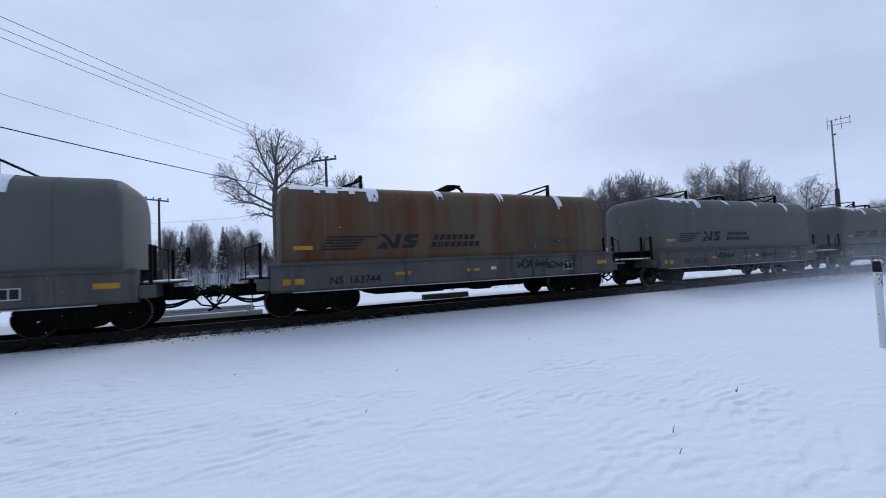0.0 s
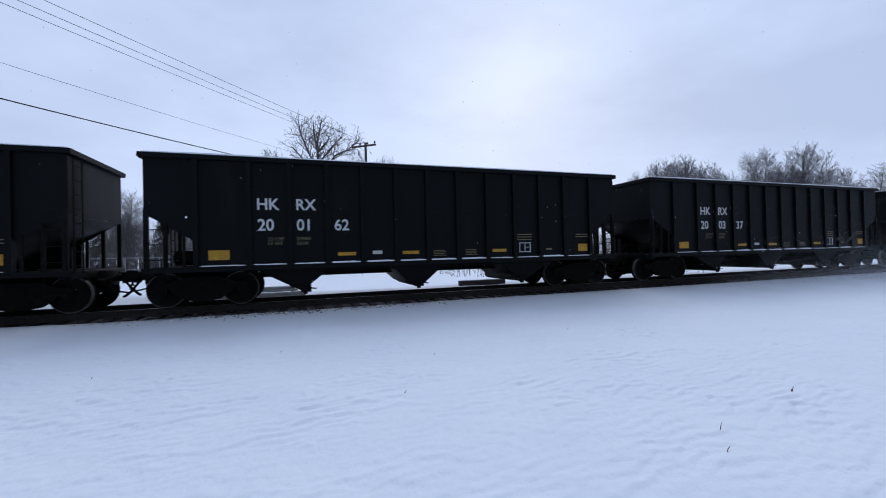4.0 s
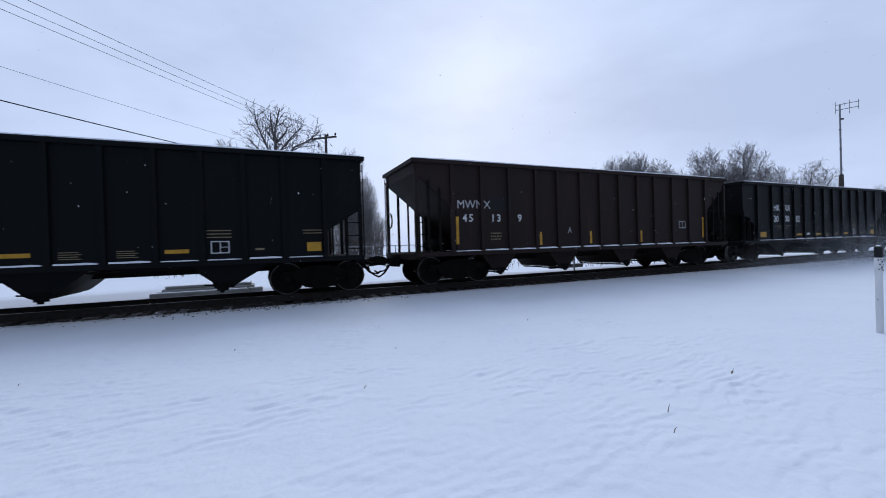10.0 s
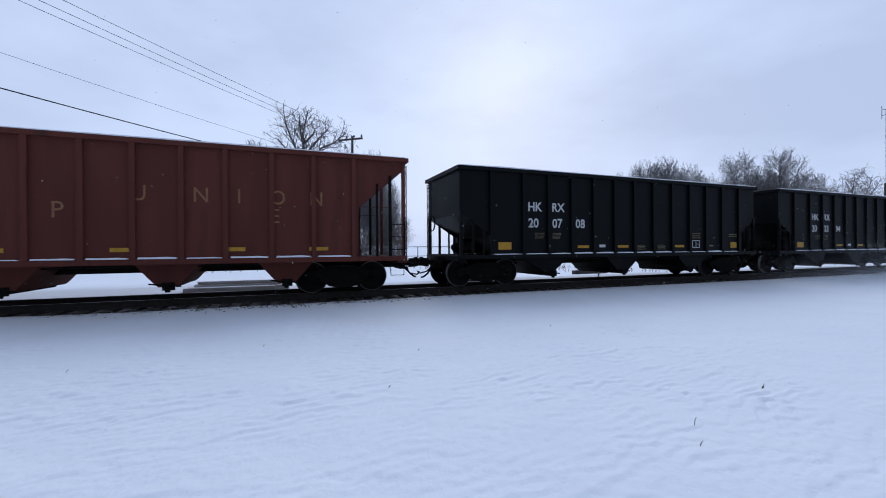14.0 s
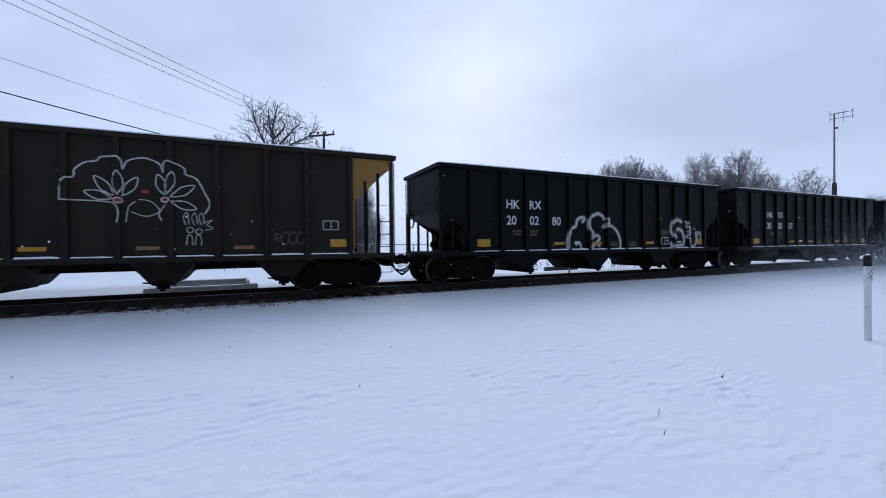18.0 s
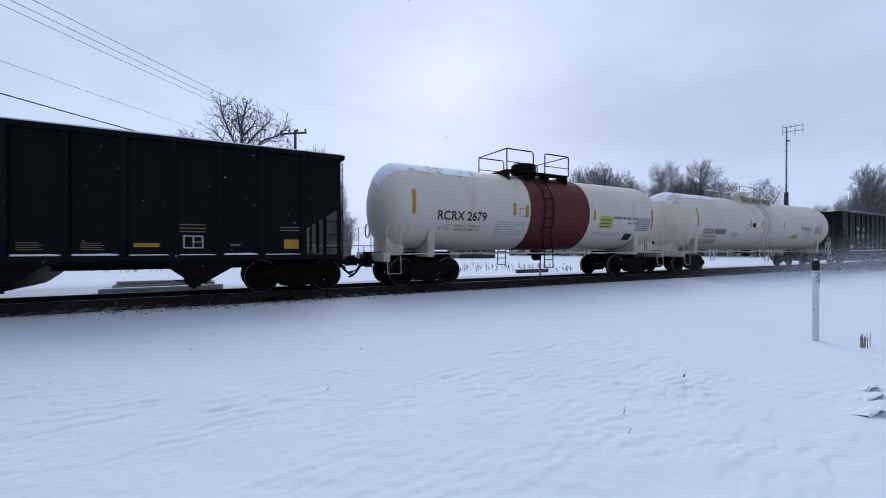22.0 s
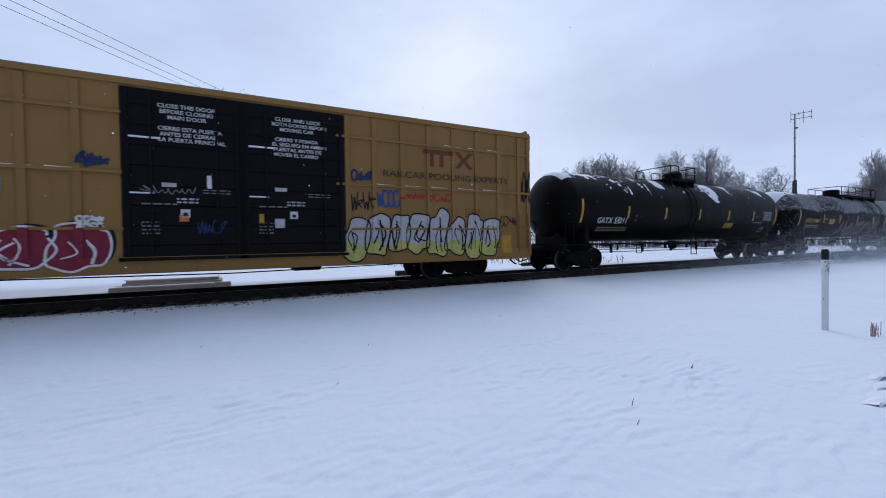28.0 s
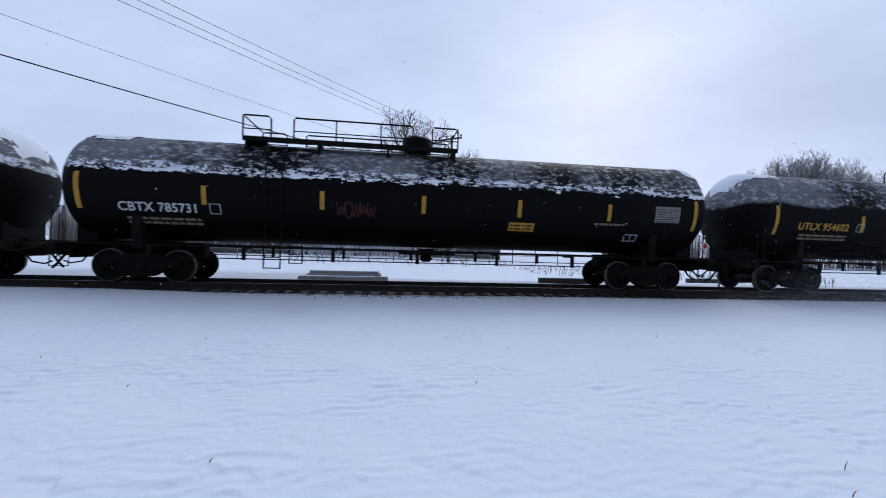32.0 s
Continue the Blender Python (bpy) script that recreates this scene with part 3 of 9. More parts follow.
DRAFT = G().box(-0.72, -0.55, -0.42, 0.42, 0.62, 1.02, 0.02).tube([(-0.58, 0.35, 0.98), (-0.3, 0.42, 0.78), (-0.22, 0.4, 0.55)], 0.022, 5).tube(
    [(-0.6, -0.3, 0.7), (-0.4, -0.36, 0.48), (-0.12, -0.3, 0.42), (0.0, -0.2, 0.5)], 0.026, 6).mesh("draft_gear", M_IRON, 50)


def coupler(parent, x):
    turn = Matrix.Rotation(0 if x > 0 else math.pi, 4, "Z")
    part("coupler", COUPLER, None, parent, "dark cast knuckle coupler", at=Matrix.Translation((x, 0, 0)) @ turn)
    part("brake_hose", HOSE, None, parent, "black rubber brake hose", at=Matrix.Translation((x, 0, 0)) @ turn)
    part("draft_gear", DRAFT, None, parent, at=Matrix.Translation((x, 0, 0)) @ turn)


PLATES = {}


def plate(parent, x, z, w, h, material=None, y=-1.508, name="reflective_strip", label=""):
    material = material or M_PLATE
    key = (round(w, 3), round(h, 3), material.name)
    if key not in PLATES:
        PLATES[key] = G().box(0, w, -0.003, 0.003, 0, h).mesh(name, material)
    return part(name, PLATES[key], None, parent, label, at=(x, y, z))


def ladder(parent, x, y, z0, z1, w=0.42, n=6, along="x", r=0.013, material=None):
    g = G()
    for k in range(n):
        z = z0 + (z1 - z0) * (k + 0.5) / n
        if along == "x":
            g.tube([(x, y, z), (x, y - 0.06 * (1 if y < 0 else -1) * -1, z)], r)
            g.tube([(x - w / 2, y, z), (x + w / 2, y, z)], r, 5)
        else:
            g.tube([(x, y - w / 2, z), (x, y + w / 2, z)], r, 5)
    for s in (-1, 1):
        if along == "x":
            g.box(x + s * w / 2 - 0.02, x + s * w / 2 + 0.02, y - 0.012, y + 0.012, z0, z1)
        else:
            g.box(x - 0.012, x + 0.012, y + s * w / 2 - 0.02, y + s * w / 2 + 0.02, z0, z1)
    return part("ladder", g, material or M_IRON, parent)


# ---- open hopper cars ----
RIBS = (-6.03, -4.8, -3.79, -2.8, -1.82, -0.84, 0.13, 1.11, 2.12, 3.1, 4.06, 5.03, 6.1)
SNOWBIT = G().prism([(-0.4, 0.0), (0.4, 0.0), (0.41, 0.02), (0.2, 0.035), (-0.1, 0.028), (-0.38, 0.03)], -0.05, 0.04).mesh("snow_strip", M_SNOW)


POCKETS = ((((-4.75, 0.97), (-3.62, 0.36), (-3.5, 0.31), (-3.3, 0.34), (-3.26, 0.5), (-2.98, 0.72), (-2.8, 0.97)), -3.42),
           (((-1.0, 0.97), (-0.38, 0.38), (-0.25, 0.32), (0.0, 0.32), (0.1, 0.38), (0.8, 0.97)), -0.12),
           (((2.8, 0.97), (2.98, 0.72), (3.26, 0.5), (3.3, 0.33), (3.7, 0.34), (4.75, 0.97)), 3.48))
POCKETS4 = tuple((((c - 0.75, 0.97), (c - 0.28, 0.42), (c - 0.2, 0.35), (c + 0.2, 0.35), (c + 0.28, 0.42), (c + 0.75, 0.97)), c) for c in (-4.45, -1.6, 1.6, 4.4))


def hopper(paint, label, ribs=RIBS, half=7.15, top=3.93, cut=(6.05, 2.42, 1.71), end_paint=None, pockets=None):
    """A ribbed open-top hopper car, its middle over the origin."""
    car = thing("open_hopper_car", label, "freight car", "cars of the freight train")
    ep = end_paint or paint
    pockets = pockets or POCKETS
    a, zt, zb = cut
    side = [(-half, top - 0.08), (-half, zt), (-a, zb), (-a, 1.08), (a, 1.08), (a, zb), (half, zt), (half, top - 0.08)]
    rib = G().prism_x([(-1.49, 1.0), (-1.585, 1.06), (-1.585, top - 0.13), (-1.49, top - 0.1)], -0.06, 0.06).mesh("side_rib", paint)
    rib2 = G().prism_x([(1.49, 1.0), (1.585, 1.06), (1.585, top - 0.13), (1.49, top - 0.1)], -0.06, 0.06).mesh("side_rib", paint)
    for s in (-1, 1):
        part("side_sheet", G().prism(side, s * 1.5, s * 1.48), paint, car)
        part("top_chord", G().box(-half - 0.1, half + 0.1, *sorted((s * 1.6, s * 1.44)), top - 0.13, top, 0.015), paint, car)
        part("snow_strip", G().prism([(-half, top), (half, top), (half, top + 0.02), (half * 0.4, top + 0.035), (-half * 0.2, top + 0.022), (-half * 0.8, top + 0.04), (-half, top + 0.02)],
                                     s * 1.58, s * 1.46), M_SNOW, car, "thin line of snow on the top edge")
        part("side_sill", G().box(-half - 0.05, half + 0.05, *sorted((s * 1.58, s * 1.3)), 0.93, 1.07, 0.01), paint, car)
        for r in ribs:
            part("side_rib", rib if s < 0 else rib2, None, car, at=(r, 0, 0))
        for r0, r1 in zip(ribs, ribs[1:]):
            part("snow_strip", SNOWBIT, None, car, at=Matrix.Translation(((r0 + r1) / 2, s * 1.54, 1.072)) @ Matrix.Diagonal(((r1 - r0 - 0.16) / 0.84, 1, random.uniform(0.7, 1.6), 1)))
        part("weld_seam", G().box(-a, half - 0.2, *sorted((s * 1.503, s * 1.499)), 2.50, 2.515), paint, car)
    for s in (-1, 1):
        e = s * half
        part("end_sheet", G().prism([(e, zt - 0.05), (e, top - 0.1), (e - s * 0.03, top - 0.1), (e - s * 0.03, zt - 0.05)], -1.48, 1.48), ep, car)
        part("slope_sheet", G().prism([(e, zt - 0.03), (e, zt + 0.02), (s * (a - 1.7), 1.12), (s * (a - 1.7), 1.02)], -1.47, 1.47), ep, car)
        part("end_chord", G().box(*sorted((e + s * 0.1, e - s * 0.05)), -1.58, 1.58, top - 0.13, top, 0.012), paint, car)
        part("end_sill", G().box(*sorted((e + s * 0.06, e - s * 0.22)), -1.5, 1.5, 0.86, 1.06, 0.012), paint, car)
        part("end_platform", G().box(*sorted((e, s * a)), -1.45, 1.45, 1.05, 1.075), M_IRON, car)
        for y in (-1.5, 1.5):
            part("corner_post", G().box(*sorted((e, e - s * 0.1)), y - 0.05, y + 0.05, 1.05, zt + 0.1), paint, car)
            part("stanchion", G().box(*sorted((e - s * 0.42, e - s * 0.50)), y - 0.035, y + 0.035, 1.05, zt - 0.25), M_IRON, car)
            part("stanchion", G().box(*sorted((e - s * 0.82, e - s * 0.88)), y - 0.03, y + 0.03, 1.05, zt - 0.5), M_IRON, car)
            part("inner_bulkhead", G().box(*sorted((s * a, s * a - s * 0.03)), *sorted((y, y * 0.8)), 1.05, zb), paint, car)
        ladder(car, e + s * 0.07, -1.2 * s, 1.0, top - 0.2, 0.42, 8, "y")
        ladder(car, e - s * 0.24, -1.56, 1.08, 2.2, 0.4, 3)
        part("stirrup", G().tube([(e - s * 0.05, -1.5, 0.95), (e - s * 0.05, -1.52, 0.5), (e - s * 0.45, -1.52, 0.5), (e - s * 0.45, -1.5, 0.95)], 0.016, 5), M_IRON, car)
        coupler(car, s * (half + 0.87))
        truck(car, s * 5.99)
    part("brake_cylinder", G().lathe([(-6.75, 0.1), (-6.7, 0.2), (-6.3, 0.2), (-6.2, 0.1)], "x", (0, -0.6, 1.3), n=14), M_IRON, car)
    part("air_reservoir", G().lathe([(-6.6, 0.08), (-6.5, 0.17), (-5.9, 0.17), (-5.8, 0.08)], "x", (0, 0.5, 1.32), n=14), M_IRON, car)
    part("brake_wheel", G().lathe([(-half - 0.16, 0.27), (-half - 0.13, 0.29), (-half - 0.10, 0.27)], "x", (0, 0.7, 2.2), n=20, closed=False), M_IRON, car)
    part("centre_sill", G().box(-half - 0.1, half + 0.1, -0.17, 0.17, 0.68, 0.98), M_IRON, car)
    for poly, xl in pockets:
        part("hopper_pocket", G().prism(poly, -1.22, 1.22), paint, car)
        part("door_latch", G().box(xl - 0.12, xl + 0.16, -1.26, -1.22, 0.27, 0.47).box(xl - 0.05, xl + 0.06, -1.28, -1.22, 0.22, 0.3).tube([(xl - 0.4, -1.25, 0.44), (xl + 0.3, -1.25, 0.36)], 0.022), M_IRON, car)
        part("door_bar", G().tube([(xl - 0.06, -1.3, 0.30), (xl - 0.06, 1.3, 0.30)], 0.03, 6), M_IRON, car)
    part("train_line_pipe", G().tube([(-5, -1.1, 0.88), (0, -1.1, 0.86), (5, -1.1, 0.88)], 0.02, 5), M_IRON, car)
    return car




# ---- coil cars ----
def curve(pts, n=6):
    """A smooth line through points."""
    out = []
    for i in range(len(pts) - 1):
        p0, p1, p2, p3 = (Vector(pts[max(0, min(len(pts) - 1, k))]) for k in (i - 1, i, i + 1, i + 2))
        for k in range(n):
            t = k / n
            out.append(0.5 * (2 * p1 + (p2 - p0) * t + (2 * p0 - 5 * p1 + 4 * p2 - p3) * t * t + (3 * p1 - p0 - 3 * p2 + p3) * t ** 3))
    return out + [Vector(pts[-1])]


def arch(w, z0, z1, r, n=8):
    """Half outline of a cover in y, z: straight sides, rounded shoulders, gently crowned top."""
    pts = [(-w, z0), (-w, z1 - r)]
    for k in range(1, n + 1):
        a = k / n * math.pi / 2
        pts.append((-w + r - r * math.cos(a), z1 - r + r * math.sin(a)))
    pts += [(-w * 0.3, z1 + 0.02)]
    return pts + [(-y, z) for y, z in pts[::-1]]


def coil_car(cover_paint, sill_paint, label, H=3.75):
    car = thing("coil_car", label, "freight car", "cars of the freight train")
    L = 5.86
    outline = arch(1.54, 1.52, H, 0.62)
    n = len(outline)
    g = G()
    segs = [-L, -L + 0.04, -L + 0.13, -L + 0.32, L - 0.32, L - 0.13, L - 0.04, L]
    for x, k in zip(segs, (0.87, 0.94, 0.982, 1, 1, 0.982, 0.94, 0.87)):
        g.v += [(x, y * k, 1.52 + (z - 1.52) * k) for y, z in outline]
    for i in range(7):
        g.f += [(i * n + j, i * n + j + 1, i * n + n + j + 1, i * n + n + j) for j in range(n - 1)]
    g.f += [tuple(range(n)), tuple(range(7 * n, 8 * n))]
    part("cover", g, cover_paint, car, "long steel coil cover with rounded shoulders", 35)
    for x in (-4.7, -3.5, -2.42, -1.15, 0.02, 1.2, 2.32, 3.55, 4.6):
        s = G()
        o2 = arch(1.545, 1.53, H + 0.006, 0.62)
        s.v = [(x + d, y, z) for d in (-0.007, 0.007) for y, z in o2]
        s.f = [(j, j + 1, n + j + 1, n + j) for j in range(n - 1)]
        part("cover_seam", s, M_SILL, car)
    for x, h in ((-3.55, 0.36), (3.53, 0.36)):
        part("lifting_bracket", G().box(x - 0.045, x + 0.045, -1.2, -1.1, H - 0.55, H + h).tube([(x - 0.5, -0.9, H + 0.04), (x, -1.1, H + h * 0.6)], 0.035).tube(
            [(x, -1.05, H - 0.02 + h), (x, 0.9, H - 0.02 + h)], 0.03).tube([(x, 0.9, H - 0.02), (x, 0.9, H - 0.02 + h)], 0.05), M_IRON, car, "dark lifting bracket on the cover")
    s = G()
    for q in (-0.55, 0.55):
        pts = [(-0.12 + 0.36 * math.cos(a), q * 1.0, H + 0.3 * math.sin(a)) for a in [k * math.pi / 8 for k in range(9)]]
        s.tube(pts, 0.05, 6)
    s.box(-0.4, 0.16, -0.6, 0.6, H + 0.26, H + 0.32, 0.02)
    part("crane_guide", s, M_IRON, car, "arched crane guide with snow on top")
    part("snow_cap", G().box(-0.36, 0.12, -0.55, 0.55, H + 0.32, H + 0.345, 0.01), M_SNOW, car)
    for x0, x1, y0 in ((-5.62, -3.3, -1.19), (-1.2, -0.95, -1.2), (1.12, 1.38, -1.2), (-3.45, -3.1, -1.3), (3.6, 3.85, -1.25)):
        part("snow_patch", snow_patch_arch(outline, x0, x1, y0), M_SNOW, car)
    for q in (-1, 1):
        part("side_sill", G().prism_x([(q * 1.56, 0.72), (q * 1.60, 0.78), (q * 1.60, 1.42), (q * 1.66, 1.46), (q * 1.66, 1.52), (q * 1.3, 1.52), (q * 1.3, 0.72)], -6.15, 6.15), sill_paint, car)
        part("running_board", G().box(-5.9, 5.9, *sorted((q * 1.585, q * 1.68)), 1.52, 1.535), sill_paint, car)
        for x in (-5.6, -2.35, -0.1, 2.35, 4.6):
            part("sill_rib", G().box(x - 0.05, x + 0.05, *sorted((q * 1.60, q * 1.625)), 0.76, 1.44), sill_paint, car)
        part("snow_strip", G().box(-5.6, 5.4, *sorted((q * 1.585, q * 1.61)), 0.70, 0.725), M_DIRTSNOW, car)
    for e in (-1, 1):
        part("end_sill", G().box(*sorted((e * 6.15, e * 6.5)), -1.5, 1.5, 0.8, 1.12, 0.015), sill_paint, car)
        part("end_platform", G().box(*sorted((e * 6.15, e * 6.9)), -1.4, 1.4, 1.12, 1.15), M_IRON, car)
        part("snow_cap", G().box(*sorted((e * 6.2, e * 6.8)), -1.3, 1.3, 1.15, 1.22, 0.03), M_SNOW, car)
        for y in (-1.42, -0.95, 1.42):
            part("stanchion", G().box(*sorted((e * 6.35, e * 6.43)), y - 0.035, y + 0.035, 0.8, 2.1), M_IRON, car)
        part("handrail", G().tube([(e * 6.75, -1.4, 1.15), (e * 6.75, -1.4, 1.95), (e * 6.4, -1.4, 2.05)], 0.018, 5), M_IRON, car)
        part("stirrup", G().tube([(e * 6.2, -1.5, 0.8), (e * 6.2, -1.55, 0.42), (e * 6.6, -1.55, 0.42), (e * 6.6, -1.5, 0.8)], 0.016, 5), M_IRON, car)
        for y, d in ((-0.62, 0.0), (-0.45, 0.14)):
            part("air_hose", G().tube(curve([(e * 5.7, y, 1.0), (e * (6.15 + d), y - 0.05, 0.62), (e * 6.7, y, 0.5 + d * 0.4), (e * 7.2, y + 0.1, 0.72), (e * 7.72, y + 0.2, 0.95)], 5), 0.032, 6), M_IRON, car, "black rubber air hose in a long loop")
        part("cushion_unit", G().box(*sorted((e * 6.5, e * 7.15)), -0.3, 0.3, 0.66, 1.0, 0.03).box(*sorted((e * 6.55, e * 6.7)), -0.75, -0.3, 0.78, 1.14, 0.03), M_IRON, car)
        part("snow_cap", G().box(*sorted((e * 6.55, e * 7.1)), -0.26, 0.22, 1.0, 1.04, 0.015), M_SNOW, car)
        coupler(car, e * 7.72)
        truck(car, e * 4.95)
    part("brake_wheel", G().lathe([(6.84, 0.25), (6.87, 0.27), (6.9, 0.25)], "x", (0, 0.8, 1.9), n=20, closed=False), M_IRON, car)
    part("centre_sill", G().box(-7.1, 7.1, -0.2, 0.2, 0.66, 0.9), M_IRON, car)
    part("fish_belly", G().prism([(-3.9, 0.8), (-3.1, 0.46), (2.4, 0.46), (3.6, 0.8)], -0.75, 0.75), M_IRON, car, "deep dark underframe girder")
    part("brake_rigging", G().tube([(-3.5, -1.0, 0.6), (-1.0, -1.0, 0.52), (3.4, -1.0, 0.6)], 0.02).box(-1.9, -0.9, -1.2, -0.5, 0.45, 0.68, 0.05).box(0.2, 0.9, -1.2, -0.6, 0.42, 0.66, 0.06).box(
        1.3, 1.9, -1.1, -0.5, 0.48, 0.68, 0.06), M_IRON, car)
    return car


def snow_patch_arch(outline, x0, x1, y0):
    """Snow that lies on a cover's crown and slides down one shoulder."""
    pts = [(y, z) for y, z in outline if y0 - 0.3 <= y <= 0.6 and z > 2.9]
    g = G()
    nx = 14
    for i in range(nx + 1):
        x = x0 + (x1 - x0) * i / nx
        k = 0.75 + 0.25 * noise.noise((x * 4, y0, 0.3))
        for j, (y, z) in enumerate(pts):
            f = max(0.0, 1 - (j / len(pts) < (1 - k)) * 0.02)
            g.v.append((x, y * 1.008, z + 0.012 * f + 0.004))
    m = len(pts)
    for i in range(nx):
        for j in range(m - 1):
            if noise.noise((i * 0.5 + x0 * 3, j * 0.9, y0)) > -0.32 + (0.5 if j == 0 else 0) or 2 < j < m - 3:
                g.f.append((i * m + j, i * m + j + 1, (i + 1) * m + j + 1, (i + 1) * m + j))
    return g


# ---- tank cars ----
def tank_car(paint, label, half, R=1.5, zc=2.68, truck_x=7.0, pull=10.0, light=False, name="tank_car"):
    car = thing(name, label, "tank car", "cars of the freight train")
    trim = M_TRIMWHITE if light else M_IRON
    prof = [(-half, 0.02)] + [(-half + 0.72 * (1 - math.cos(a)), R * math.sin(a)) for a in [k / 9 * math.pi / 2 for k in range(1, 10)]]
    full = prof + [(-x, r) for x, r in prof[::-1]]
    part("shell", G().lathe(full, "x", (0, 0, zc), n=56), paint, car, "cylindrical tank shell with domed ends", 30)
    for x in np.linspace(-half + 1.0, half - 1.0, 7):
        part("shell_seam", G().lathe([(x - 0.02, R + 0.003), (x + 0.02, R + 0.003)], "x", (0, 0, zc), n=56, closed=False), paint, car, smooth=30)
    for e in (-1, 1):
        part("saddle", G().prism_x([(-1.2, 0.95), (1.2, 0.95), (1.25, 1.9), (1.05, 1.55), (0.6, 1.28), (0, 1.2), (-0.6, 1.28), (-1.05, 1.55), (-1.25, 1.9)], e * truck_x - 0.12, e * truck_x + 0.12), trim, car)
        part("stub_sill", G().box(*sorted((e * (truck_x - 1.3), e * (pull - 0.6))), -0.2, 0.2, 0.72, 1.12), M_IRON, car)
        part("end_platform", G().box(*sorted((e * (half - 0.55), e * (pull - 0.75))), -1.45, 1.45, 1.02, 1.09, 0.012), trim, car)
        part("end_sill", G().box(*sorted((e * (pull - 0.95), e * (pull - 0.75))), -1.45, 1.45, 0.82, 1.04, 0.012), trim, car)
        part("head_bracket", G().prism([(e * (half - 0.9), 1.08), (e * (half - 0.35), 1.08), (e * (half - 0.35), 1.7), (e * (half - 0.6), 2.1), (e * (half - 0.9), 1.6)], -0.7, 0.7), paint, car)
        xa, xb = e * (half - 0.5), e * (pull - 0.82)
        part("handrail", G().tube([(xa, -1.42, 1.08), (xa, -1.42, 2.0), (xb - e * 0.2, -1.42, 2.0), (xb - e * 0.03, -1.42, 1.9), (xb, -1.42, 1.08)], 0.02, 6).tube([(xa, 1.42, 1.08), (xa, 1.42, 2.0), (xb, 1.42, 2.0), (xb, 1.42, 1.08)], 0.02, 5), trim, car)
        part("stirrup", G().tube([(e * (pull - 0.85), -1.45, 1.0), (e * (pull - 0.85), -1.5, 0.45), (e * (pull - 1.3), -1.5, 0.45), (e * (pull - 1.3), -1.45, 1.0)], 0.018, 5), trim, car)
        coupler(car, e * pull)
        truck(car, e * truck_x)
    part("brake_wheel", G().lathe([(-pull + 0.86, 0.24), (-pull + 0.89, 0.26), (-pull + 0.92, 0.24)], "x", (0, 0.6, 1.85), n=18, closed=False), trim, car)
    for q in (-1, 1):
        part("side_handrail", G().tube([(-half + 0.4, q * 1.47, 1.06), (half - 0.4, q * 1.47, 1.06)], 0.022, 6), trim, car)
        for x in np.linspace(-half + 2.6, half - 2.6, 7):
            g = G().box(x - 0.05, x + 0.05, *sorted((q * 1.48, q * 0.9)), 1.0, 1.07)
            part("rail_bracket", g if light else g.box(x - 0.05, x + 0.05, *sorted((q * 1.5, q * 1.44)), 0.7, 1.07), trim, car)
        if light:
            continue
        part("lower_rail", G().tube([(-half + 1.8, q * 1.46, 0.74), (half - 1.8, q * 1.46, 0.74)], 0.016, 5), trim, car)
    part("bottom_outlet", G().lathe([(0.72, 0.12), (0.8, 0.2), (1.0, 0.2), (1.15, 0.3)], "z", (0.4, 0, 0), n=16).box(-0.5, 1.3, -0.4, 0.4, 0.95, 1.02), M_IRON, car)
    return car, trim


